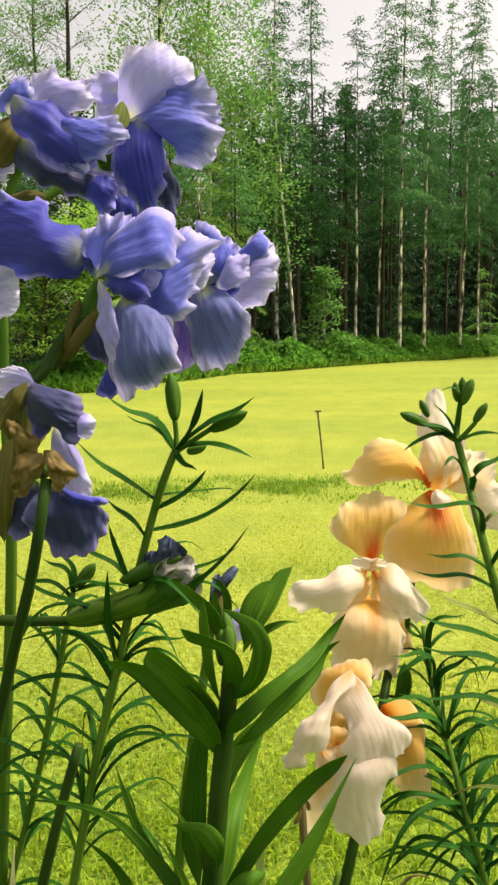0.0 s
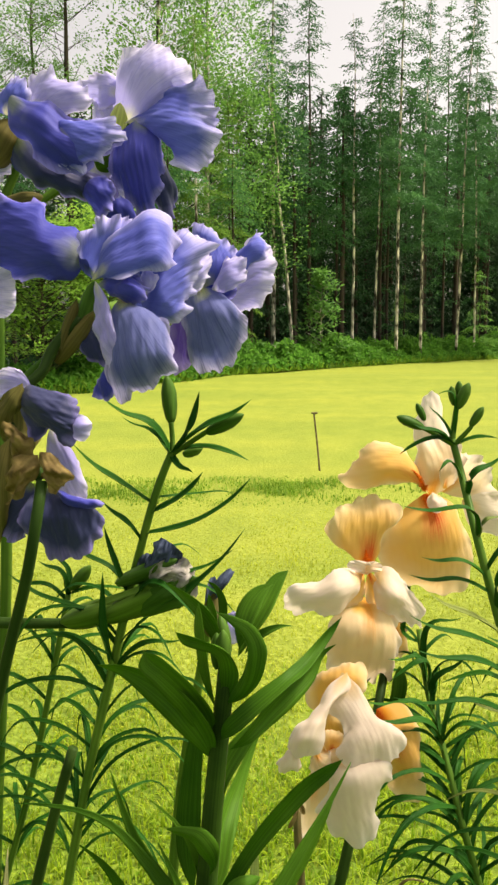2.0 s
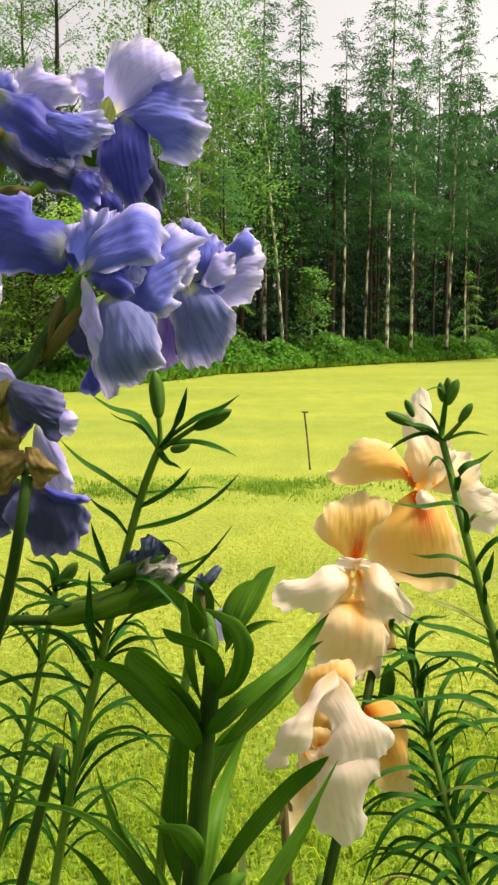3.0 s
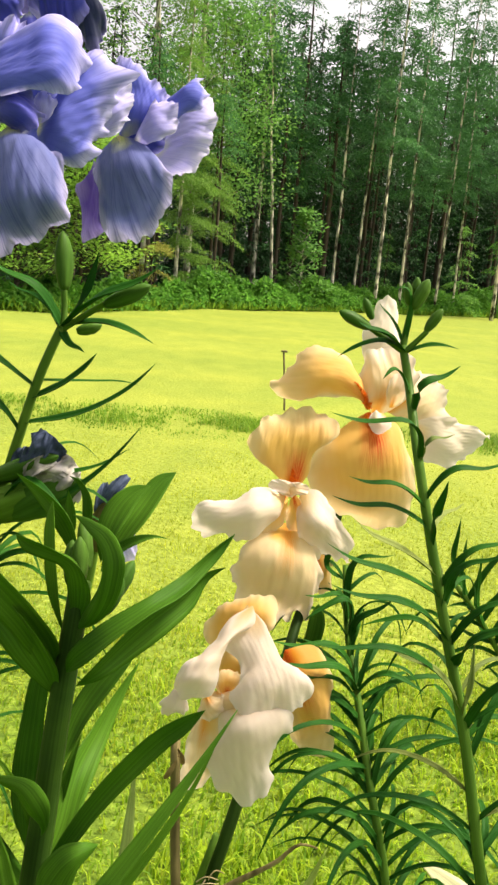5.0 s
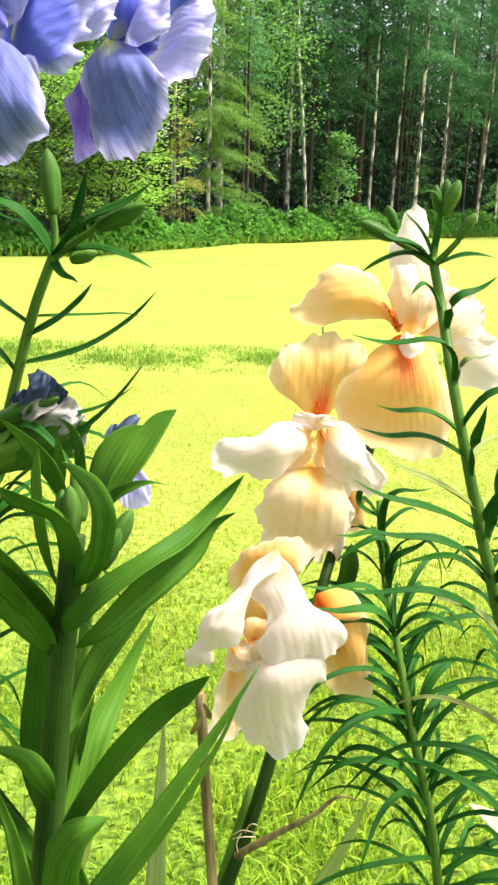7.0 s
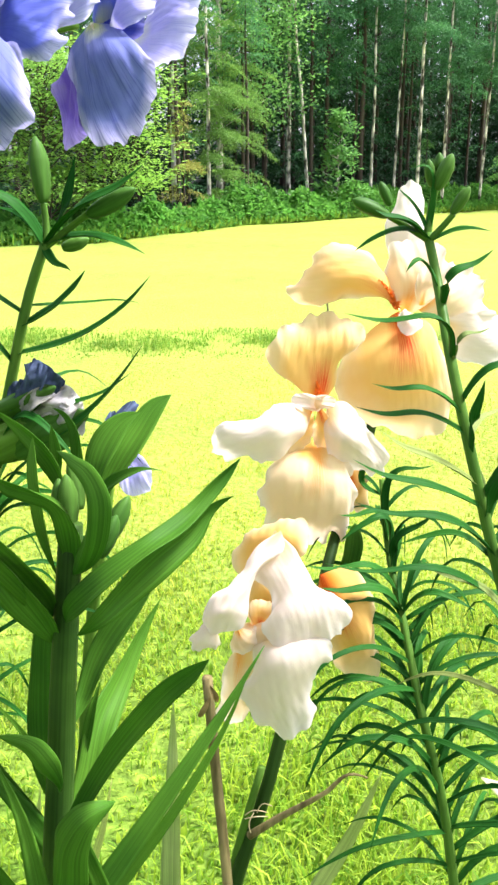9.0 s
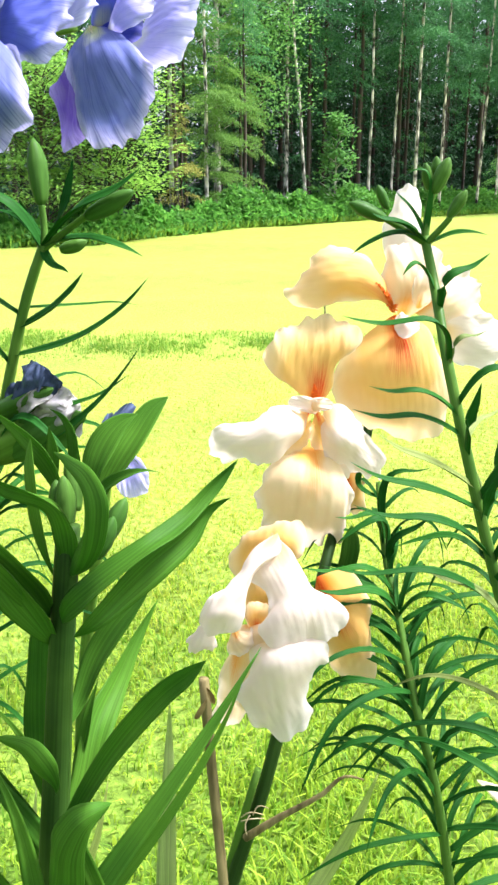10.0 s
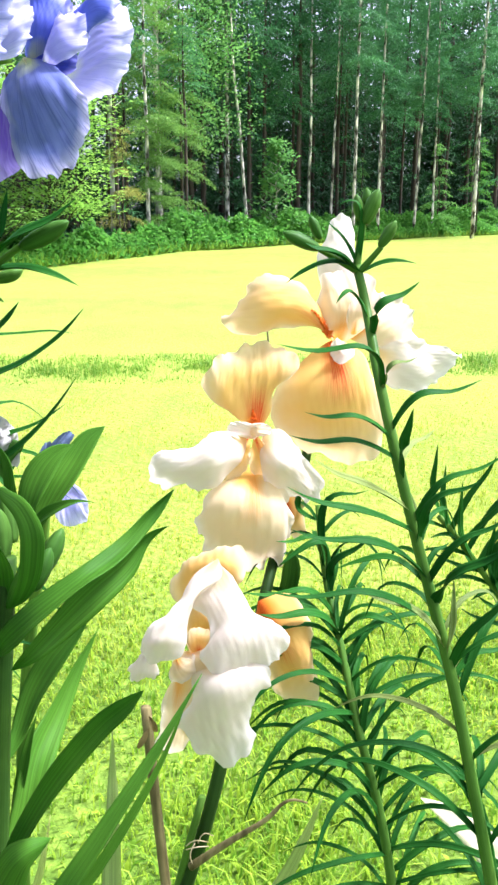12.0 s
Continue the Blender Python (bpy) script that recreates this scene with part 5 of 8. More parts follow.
sheet(blue_a, "spathe", [(-0.1156, 0.6350, 1.0787), (-0.1305, 0.6350, 1.0687), (-0.1384, 0.6350, 1.0538), (-0.1358, 0.6350, 1.0475)], [(-0.1156, 0.6350, 1.0787), (-0.1245, 0.6280, 1.0628), (-0.1358, 0.6350, 1.0475)], [(-0.1156, 0.6350, 1.0787), (-0.1147, 0.6350, 1.0657), (-0.1249, 0.6350, 1.0532), (-0.1358, 0.6350, 1.0475)], SPATHE, seed=354, ruffle=0.2, waves=2.0, n=24, m=41, rib=0.0065, crinkle=0.38)
sheet(blue_a, "spathe", [(-0.1287, 0.6450, 1.0399), (-0.1423, 0.6450, 1.0246), (-0.1442, 0.6450, 0.9945), (-0.1402, 0.6480, 0.9619)], [(-0.1287, 0.6450, 1.0399), (-0.1302, 0.6350, 1.0139), (-0.1337, 0.6400, 0.9880), (-0.1402, 0.6480, 0.9619)], [(-0.1287, 0.6450, 1.0399), (-0.1243, 0.6450, 1.0170), (-0.1305, 0.6450, 0.9888), (-0.1402, 0.6480, 0.9619)], SPATHE, seed=355, ruffle=0.2, waves=2.0, n=24, m=41, rib=0.0065, crinkle=0.38)

# ---- blue iris: the far stem with the highest blooms ----
blue_b = iris((-0.23, 0.80, 0.0), "blue-violet ruffled bearded iris with the highest blooms")
tube("stem", [(-0.23, 0.80, 0.0), (-0.193, 0.780, 0.697), (-0.179, 0.780, 0.863), (-0.175, 0.780, 0.930), (-0.180, 0.800, 1.106), (-0.173, 0.810, 1.228), (-0.151, 0.820, 1.277)], [0.008, 0.007, 0.006, 0.006, 0.005, 0.005, 0.004], STEM, blue_b)
tube("branch", [(-0.176, 0.810, 1.204), (-0.130, 0.830, 1.240), (-0.089, 0.860, 1.285)], [0.004, 0.004, 0.0035], STEM, blue_b)
tube("branch", [(-0.171, 0.700, 0.887), (-0.136, 0.700, 0.886), (-0.098, 0.700, 0.886)], [0.0045, 0.0042, 0.004], STEM_DARK, blue_b)
bud("ovary", (-0.086, 0.860, 1.287), (-0.079, 0.865, 1.321), 0.008, PALE_LEAF, blue_b, "yellow-green ovary")
bud("spathe", (-0.181, 0.800, 1.254), (-0.160, 0.800, 1.291), 0.016, SPATHE, blue_b)
bud("spathe", (-0.177, 0.800, 1.217), (-0.138, 0.800, 1.228), 0.009, SPATHE, blue_b)
bud("ovary", (-0.101, 0.850, 1.263), (-0.081, 0.850, 1.269), 0.009, STEM, blue_b)

# highest bloom of the far stem
sheet(blue_b, "standard", [(-0.0797, 0.8720, 1.3052), (-0.0868, 0.8700, 1.3287), (-0.0829, 0.8660, 1.3465), (-0.0638, 0.8620, 1.3623), (-0.0404, 0.8580, 1.3698)], [(-0.0797, 0.8720, 1.3052), (-0.0570, 0.8460, 1.3248), (-0.0430, 0.8450, 1.3446), (-0.0404, 0.8580, 1.3698)], [(-0.0797, 0.8720, 1.3052), (-0.0470, 0.8520, 1.3018), (-0.0177, 0.8480, 1.3174), (-0.0118, 0.8500, 1.3391), (-0.0211, 0.8550, 1.3584), (-0.0404, 0.8580, 1.3698)], BLUE_PALE, seed=321, ruffle=0.26, waves=3.4, frill=0.1, rib=0.0065, crinkle=0.38)
sheet(blue_b, "standard", [(-0.0761, 0.8600, 1.3015), (-0.0454, 0.8500, 1.3185), (-0.0162, 0.8450, 1.3310), (0.0024, 0.8400, 1.3269), (0.0134, 0.8400, 1.2999)], [(-0.0761, 0.8600, 1.3015), (-0.0435, 0.8300, 1.2969), (-0.0117, 0.8240, 1.2916), (0.0134, 0.8400, 1.2999)], [(-0.0761, 0.8600, 1.3015), (-0.0484, 0.8400, 1.2903), (-0.0305, 0.8350, 1.2720), (-0.0160, 0.8350, 1.2565), (-0.0034, 0.8380, 1.2563), (0.0134, 0.8400, 1.2999)], BLUE, seed=322, ruffle=0.3, waves=3.6, frill=0.2, rib=0.0065, crinkle=0.38)
sheet(blue_b, "standard", [(-0.0767, 0.8700, 1.3315), (-0.0868, 0.8720, 1.3494), (-0.1060, 0.8760, 1.3455), (-0.1256, 0.8800, 1.3392)], [(-0.0767, 0.8700, 1.3315), (-0.0890, 0.8650, 1.3310), (-0.1088, 0.8730, 1.3335), (-0.1256, 0.8800, 1.3392)], [(-0.0767, 0.8700, 1.3315), (-0.0903, 0.8700, 1.3177), (-0.1090, 0.8760, 1.3220), (-0.1256, 0.8800, 1.3392)], BLUE_PALE, seed=323, ruffle=0.36, waves=2.8, rib=0.0065, crinkle=0.38)
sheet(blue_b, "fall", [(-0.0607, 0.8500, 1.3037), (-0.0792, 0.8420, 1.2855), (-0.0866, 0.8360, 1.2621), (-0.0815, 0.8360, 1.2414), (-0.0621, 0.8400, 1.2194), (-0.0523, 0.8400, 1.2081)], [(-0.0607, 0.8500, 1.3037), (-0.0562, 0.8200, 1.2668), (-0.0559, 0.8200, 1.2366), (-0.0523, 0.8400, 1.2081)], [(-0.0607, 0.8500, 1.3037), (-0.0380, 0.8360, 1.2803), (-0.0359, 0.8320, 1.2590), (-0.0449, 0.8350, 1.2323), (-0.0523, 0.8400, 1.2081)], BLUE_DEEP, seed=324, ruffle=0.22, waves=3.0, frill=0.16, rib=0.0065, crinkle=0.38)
sheet(blue_b, "fall", [(-0.0425, 0.8470, 1.2716), (-0.0504, 0.8430, 1.2485), (-0.0486, 0.8420, 1.2291), (-0.0341, 0.8460, 1.2159)], [(-0.0425, 0.8470, 1.2716), (-0.0388, 0.8320, 1.2428), (-0.0341, 0.8460, 1.2159)], [(-0.0425, 0.8470, 1.2716), (-0.0323, 0.8430, 1.2551), (-0.0244, 0.8460, 1.2355), (-0.0341, 0.8460, 1.2159)], SHADED_SLATE, seed=325, ruffle=0.45, waves=2.6, frill=0.18, rib=0.0065, crinkle=0.38)
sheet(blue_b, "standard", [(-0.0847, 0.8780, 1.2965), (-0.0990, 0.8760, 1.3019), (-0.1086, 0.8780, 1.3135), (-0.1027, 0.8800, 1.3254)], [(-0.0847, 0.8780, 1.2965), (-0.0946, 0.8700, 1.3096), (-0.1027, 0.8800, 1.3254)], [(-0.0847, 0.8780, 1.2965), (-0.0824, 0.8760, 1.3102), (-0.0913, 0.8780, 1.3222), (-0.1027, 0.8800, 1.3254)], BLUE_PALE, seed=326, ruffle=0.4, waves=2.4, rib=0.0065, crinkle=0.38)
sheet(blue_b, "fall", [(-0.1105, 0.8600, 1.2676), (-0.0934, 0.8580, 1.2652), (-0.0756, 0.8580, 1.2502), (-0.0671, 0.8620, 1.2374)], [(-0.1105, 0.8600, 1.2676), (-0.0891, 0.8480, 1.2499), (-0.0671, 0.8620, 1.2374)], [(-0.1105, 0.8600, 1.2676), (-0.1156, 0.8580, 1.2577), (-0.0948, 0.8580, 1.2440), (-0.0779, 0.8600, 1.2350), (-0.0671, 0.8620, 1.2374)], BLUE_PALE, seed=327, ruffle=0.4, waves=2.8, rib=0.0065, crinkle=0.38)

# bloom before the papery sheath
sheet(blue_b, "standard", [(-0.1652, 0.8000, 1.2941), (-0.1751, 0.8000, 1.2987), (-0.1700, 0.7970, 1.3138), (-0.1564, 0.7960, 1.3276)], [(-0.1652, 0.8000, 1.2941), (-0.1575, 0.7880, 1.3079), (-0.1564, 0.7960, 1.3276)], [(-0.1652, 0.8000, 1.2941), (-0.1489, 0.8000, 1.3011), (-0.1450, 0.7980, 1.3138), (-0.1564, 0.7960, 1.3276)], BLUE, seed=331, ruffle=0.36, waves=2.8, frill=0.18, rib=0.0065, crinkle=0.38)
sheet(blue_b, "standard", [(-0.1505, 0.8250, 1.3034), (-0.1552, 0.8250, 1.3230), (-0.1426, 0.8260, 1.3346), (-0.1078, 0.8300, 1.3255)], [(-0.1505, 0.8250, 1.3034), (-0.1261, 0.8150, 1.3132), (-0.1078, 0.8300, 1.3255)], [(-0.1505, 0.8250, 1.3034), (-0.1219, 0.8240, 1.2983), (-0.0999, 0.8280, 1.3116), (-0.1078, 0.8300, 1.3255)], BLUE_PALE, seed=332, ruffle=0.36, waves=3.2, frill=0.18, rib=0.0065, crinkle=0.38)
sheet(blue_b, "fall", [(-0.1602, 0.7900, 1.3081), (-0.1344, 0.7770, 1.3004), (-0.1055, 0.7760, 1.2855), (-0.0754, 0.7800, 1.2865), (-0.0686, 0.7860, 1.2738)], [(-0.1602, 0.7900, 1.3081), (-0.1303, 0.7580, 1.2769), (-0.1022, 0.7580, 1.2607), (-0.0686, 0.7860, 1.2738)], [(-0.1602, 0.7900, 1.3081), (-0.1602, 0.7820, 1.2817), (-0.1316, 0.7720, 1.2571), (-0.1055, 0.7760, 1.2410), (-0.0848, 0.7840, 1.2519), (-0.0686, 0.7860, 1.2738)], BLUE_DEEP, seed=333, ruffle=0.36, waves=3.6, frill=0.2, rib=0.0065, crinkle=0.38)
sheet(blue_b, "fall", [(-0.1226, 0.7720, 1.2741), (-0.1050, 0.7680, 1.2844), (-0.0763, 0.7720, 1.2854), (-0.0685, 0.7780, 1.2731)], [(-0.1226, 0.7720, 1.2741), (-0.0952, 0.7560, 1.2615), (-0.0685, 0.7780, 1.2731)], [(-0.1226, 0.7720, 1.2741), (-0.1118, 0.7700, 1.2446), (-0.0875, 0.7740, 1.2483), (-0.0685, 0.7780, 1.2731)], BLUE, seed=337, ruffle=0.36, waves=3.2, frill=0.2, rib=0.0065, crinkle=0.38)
sheet(blue_b, "fall", [(-0.1598, 0.8000, 1.2830), (-0.1294, 0.7900, 1.2601), (-0.1016, 0.7900, 1.2460), (-0.0780, 0.7960, 1.2371), (-0.0742, 0.8000, 1.2289)], [(-0.1598, 0.8000, 1.2830), (-0.1297, 0.7750, 1.2410), (-0.1020, 0.7820, 1.2326), (-0.0742, 0.8000, 1.2289)], [(-0.1598, 0.8000, 1.2830), (-0.1640, 0.7960, 1.2601), (-0.1477, 0.7900, 1.2377), (-0.1175, 0.7900, 1.2261), (-0.0937, 0.7960, 1.2219), (-0.0742, 0.8000, 1.2289)], SHADED_SLATE, seed=334, ruffle=0.3, waves=3.2, frill=0.18, rib=0.0065, crinkle=0.38)
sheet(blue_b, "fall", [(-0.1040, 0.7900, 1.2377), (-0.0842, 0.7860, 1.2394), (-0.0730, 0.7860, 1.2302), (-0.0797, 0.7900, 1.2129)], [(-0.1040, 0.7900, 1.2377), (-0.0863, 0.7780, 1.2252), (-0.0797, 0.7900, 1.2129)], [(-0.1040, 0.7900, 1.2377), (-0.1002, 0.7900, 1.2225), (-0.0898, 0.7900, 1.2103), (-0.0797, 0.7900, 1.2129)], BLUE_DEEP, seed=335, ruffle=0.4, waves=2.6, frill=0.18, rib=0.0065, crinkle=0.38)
sheet(blue_b, "fall", [(-0.0779, 0.8200, 1.2334), (-0.0909, 0.8200, 1.2193), (-0.0870, 0.8200, 1.2097), (-0.0709, 0.8220, 1.2071)], [(-0.0779, 0.8200, 1.2334), (-0.0739, 0.8100, 1.2175), (-0.0709, 0.8220, 1.2071)], [(-0.0779, 0.8200, 1.2334), (-0.0656, 0.8200, 1.2251), (-0.0597, 0.8200, 1.2122), (-0.0709, 0.8220, 1.2071)], BLUE_DEEP, seed=336, ruffle=0.4, waves=2.4, rib=0.0065, crinkle=0.38)
standard(blue_b, [(-0.194, 0.810, 1.252), (-0.176, 0.800, 1.252), (-0.164, 0.800, 1.254)], 0.03, BLUE_PALE, seed=68, ruffle=0.41, cup=0.2, frill=0.24, crinkle=0.7)

# withered bloom on the low side branch
bud("spathe", (-0.109, 0.700, 0.887), (-0.061, 0.690, 0.904), 0.0095, STEM, blue_b, "swollen green sheath", 0.2)
bud("spathe", (-0.078, 0.692, 0.893), (-0.019, 0.695, 0.922), 0.0105, STEM, blue_b, "green papery sheath", 0.25)
for k, (pts, w, m) in enumerate([([(-0.043, 0.690, 0.921), (-0.035, 0.685, 0.935), (-0.031, 0.690, 0.944)], 0.012, WILT), ([(-0.039, 0.685, 0.923), (-0.027, 0.680, 0.937), (-0.018, 0.685, 0.940)], 0.010, FADED),
                                 ([(-0.035, 0.688, 0.919), (-0.019, 0.682, 0.930), (-0.011, 0.690, 0.925)], 0.008, FADED), ([(-0.047, 0.695, 0.917), (-0.044, 0.695, 0.933), (-0.040, 0.700, 0.942)], 0.010, WILT)]):
    petal(blue_b, pts, w, m, seed=71 + k, ruffle=0.8, waves=4, cup=0.6 if k != 2 else -0.6, name="withered_petal", label="shrivelled blue-black petal" if m is WILT else "shrivelled pale petal", frill=0.3, crinkle=2.0, n=24, m=61)
bud("spathe", (-0.065, 0.695, 0.920), (-0.017, 0.683, 0.942), 0.0062, BUD, blue_b, "green papery sheath", 0.25)
petal(blue_b, [(-0.032, 0.684, 0.938), (-0.026, 0.680, 0.948), (-0.024, 0.684, 0.956)], 0.011, WILT, seed=79, ruffle=0.6, waves=3, cup=0.7, name="withered_petal", label="shrivelled blue-black petal", frill=0.2, crinkle=1.5, n=20, m=41)
sheet(blue_b, "withered_petal", [(-0.0520, 0.6950, 0.9250), (-0.0430, 0.6920, 0.9407), (-0.0330, 0.6900, 0.9522), (-0.0270, 0.6900, 0.9561)], [(-0.0520, 0.6950, 0.9250), (-0.0339, 0.6840, 0.9408), (-0.0270, 0.6900, 0.9561)], [(-0.0520, 0.6950, 0.9250), (-0.0255, 0.6920, 0.9322), (-0.0130, 0.6900, 0.9430), (-0.0270, 0.6900, 0.9561)], WILT, seed=361, ruffle=0.5, waves=2.6, frill=0.2, crinkle=2.0, n=24, m=41, label="shrivelled blue-black petal", rib=0.0065)
sheet(blue_b, "withered_petal", [(-0.0277, 0.6950, 0.9100), (-0.0222, 0.6920, 0.9283), (-0.0168, 0.6900, 0.9433), (-0.0072, 0.6900, 0.9382)], [(-0.0277, 0.6950, 0.9100), (-0.0149, 0.6840, 0.9280), (-0.0072, 0.6900, 0.9382)], [(-0.0277, 0.6950, 0.9100), (-0.0096, 0.6920, 0.9115), (-0.0020, 0.6900, 0.9238), (-0.0072, 0.6900, 0.9382)], FADED, seed=362, ruffle=0.6, waves=3.0, frill=0.24, crinkle=2.0, n=24, m=41, label="shrivelled pale petal", rib=0.0065)
sheet(blue_b, "spathe", [(-0.0622, 0.7000, 0.8888), (-0.0524, 0.6940, 0.9122), (-0.0371, 0.6900, 0.9288), (0.0003, 0.6900, 0.9258)], [(-0.0622, 0.7000, 0.8888), (-0.0388, 0.6840, 0.9113), (-0.0198, 0.6840, 0.9209), (0.0003, 0.6900, 0.9258)], [(-0.0622, 0.7000, 0.8888), (-0.0322, 0.6940, 0.8951), (-0.0071, 0.6900, 0.9099), (0.0003, 0.6900, 0.9258)], BUD, seed=363, ruffle=0.1, waves=2.0, frill=0.04, n=24, m=41, label="green papery sheath", rib=0.0065, crinkle=0.38)
blade("leaf", [(-0.109, 0.700, 0.887), (-0.075, 0.690, 0.906), (-0.043, 0.685, 0.919), (-0.014, 0.690, 0.928)], 0.006, STEM, blue_b, "broad", 0.3, (0.1, -0.8, 0.6))

# ---- apricot and cream iris with three blooms ----
gold = iris((0.07, 0.64, 0.0), "apricot and cream bearded iris with three open blooms")
tube("stem", [(0.07, 0.64, 0.0), (0.088, 0.675, 0.605), (0.106, 0.680, 0.666), (0.118, 0.690, 0.712), (0.140, 0.730, 0.774), (0.158, 0.780, 0.816), (0.181, 0.820, 0.863), (0.191, 0.845, 0.932)],
     [0.0075, 0.0062, 0.006, 0.0055, 0.005, 0.0045, 0.004, 0.0035], STEM_DARK, gold)
blade("spathe", [(0.158, 0.760, 0.778), (0.166, 0.760, 0.800), (0.168, 0.765, 0.824)], 0.013, BROAD_LEAF, gold, "sword", 0.2, (0, -1, 0.1))
bud("ovary", (0.124, 0.715, 0.784), (0.116, 0.700, 0.814), 0.007, STEM, gold)

# its top bloom
sheet(gold, "fall", [(0.2025, 0.8400, 0.9634), (0.1860, 0.8340, 0.9981), (0.1719, 0.8300, 1.0087), (0.1522, 0.8260, 1.0126), (0.1399, 0.8250, 1.0038), (0.1320, 0.8270, 0.9907), (0.1210, 0.8300, 0.9788)], [(0.2025, 0.8400, 0.9634), (0.1670, 0.8080, 0.9942), (0.1440, 0.8100, 0.9882), (0.1210, 0.8300, 0.9788)], [(0.2025, 0.8400, 0.9634), (0.1881, 0.8240, 0.9750), (0.1691, 0.8180, 0.9776), (0.1558, 0.8160, 0.9782), (0.1461, 0.8200, 0.9664), (0.1329, 0.8240, 0.9693), (0.1210, 0.8300, 0.9788)], APRICOT, seed=401, ruffle=0.3, waves=2.8, frill=0.13, bearded=(BEARD, "bright orange beard", 0.38, 0.0032))
sheet(gold, "standard", [(0.2139, 0.8600, 0.9797), (0.1947, 0.8620, 1.0135), (0.1989, 0.8660, 1.0348), (0.2037, 0.8700, 1.0502), (0.2121, 0.8710, 1.0548)], [(0.2139, 0.8600, 0.9797), (0.2078, 0.8530, 1.0205), (0.2121, 0.8710, 1.0548)], [(0.2139, 0.8600, 0.9797), (0.2294, 0.8620, 1.0045), (0.2254, 0.8660, 1.0294), (0.2210, 0.8700, 1.0500), (0.2121, 0.8710, 1.0548)], CREAM, seed=402, ruffle=0.2, waves=2.0, frill=0.06)
sheet(gold, "standard", [(0.2070, 0.8420, 0.9584), (0.1913, 0.8380, 0.9903), (0.1952, 0.8400, 1.0099), (0.2122, 0.8460, 1.0166)], [(0.2070, 0.8420, 0.9584), (0.2067, 0.8280, 0.9928), (0.2122, 0.8460, 1.0166)], [(0.2070, 0.8420, 0.9584), (0.2249, 0.8420, 0.9684), (0.2340, 0.8450, 0.9951), (0.2270, 0.8470, 1.0102), (0.2122, 0.8460, 1.0166)], CREAM_FALL, seed=403, ruffle=0.25, waves=2.4, frill=0.1)
sheet(gold, "standard", [(0.2176, 0.8500, 0.9626), (0.2242, 0.8560, 0.9890), (0.2390, 0.8620, 1.0016), (0.2570, 0.8670, 0.9956)], [(0.2176, 0.8500, 0.9626), (0.2384, 0.8460, 0.9788), (0.2570, 0.8670, 0.9956)], [(0.2176, 0.8500, 0.9626), (0.2449, 0.8520, 0.9546), (0.2669, 0.8600, 0.9607), (0.2681, 0.8650, 0.9807), (0.2570, 0.8670, 0.9956)], CREAM_FALL, seed=404, ruffle=0.3, waves=2.8, frill=0.12)
sheet(gold, "fall", [(0.2007, 0.8380, 0.9622), (0.1763, 0.8260, 0.9484), (0.1583, 0.8180, 0.9312), (0.1524, 0.8150, 0.9110), (0.1622, 0.8170, 0.8916), (0.1831, 0.8220, 0.8819), (0.2080, 0.8340, 0.8720)], [(0.2007, 0.8380, 0.9622), (0.2041, 0.8000, 0.9344), (0.2016, 0.8030, 0.9047), (0.2080, 0.8340, 0.8720)], [(0.2007, 0.8380, 0.9622), (0.2227, 0.8240, 0.9579), (0.2375, 0.8220, 0.9280), (0.2432, 0.8260, 0.9018), (0.2350, 0.8320, 0.8791), (0.2080, 0.8340, 0.8720)], APRICOT, seed=405, ruffle=0.14, waves=2.2, frill=0.05, bearded=(BEARD, "bright orange beard", 0.26, 0.004))
sheet(gold, "fall", [(0.2387, 0.8500, 0.9534), (0.2557, 0.8460, 0.9616), (0.2838, 0.8520, 0.9569), (0.3146, 0.8620, 0.9460)], [(0.2387, 0.8500, 0.9534), (0.2596, 0.8380, 0.9437), (0.2879, 0.8480, 0.9440), (0.3146, 0.8620, 0.9460)], [(0.2387, 0.8500, 0.9534), (0.2466, 0.8420, 0.9286), (0.2734, 0.8500, 0.9211), (0.2978, 0.8580, 0.9311), (0.3146, 0.8620, 0.9460)], CREAM, seed=406, ruffle=0.28, waves=2.8, frill=0.1)
petal(gold, [(0.211, 0.820, 0.965), (0.205, 0.810, 0.959), (0.199, 0.812, 0.955)], 0.018, CREAM, seed=88, ruffle=0.15, cup=0.4, name="style_arm", n=20, m=51)
petal(gold, [(0.218, 0.830, 0.968), (0.219, 0.825, 0.985), (0.223, 0.830, 0.997)], 0.016, CREAM_FALL, seed=89, ruffle=0.15, cup=0.4, name="style_arm", n=20, m=51)

# its middle bloom
sheet(gold, "fall", [(0.1429, 0.8000, 0.9002), (0.1271, 0.7930, 0.9150), (0.1113, 0.7870, 0.9273), (0.1057, 0.7870, 0.9438), (0.1143, 0.7950, 0.9562), (0.1290, 0.8060, 0.9610), (0.1444, 0.8180, 0.9634)], [(0.1429, 0.8000, 0.9002), (0.1406, 0.7920, 0.9271), (0.1408, 0.7940, 0.9453), (0.1444, 0.8180, 0.9634)], [(0.1429, 0.8000, 0.9002), (0.1541, 0.7970, 0.9152), (0.1585, 0.7960, 0.9337), (0.1746, 0.8000, 0.9511), (0.1717, 0.8060, 0.9581), (0.1582, 0.8140, 0.9634), (0.1444, 0.8180, 0.9634)], APRICOT, seed=416, ruffle=0.24, waves=2.4, frill=0.1, bearded=(BEARD, "bright orange beard", 0.3, 0.0034))
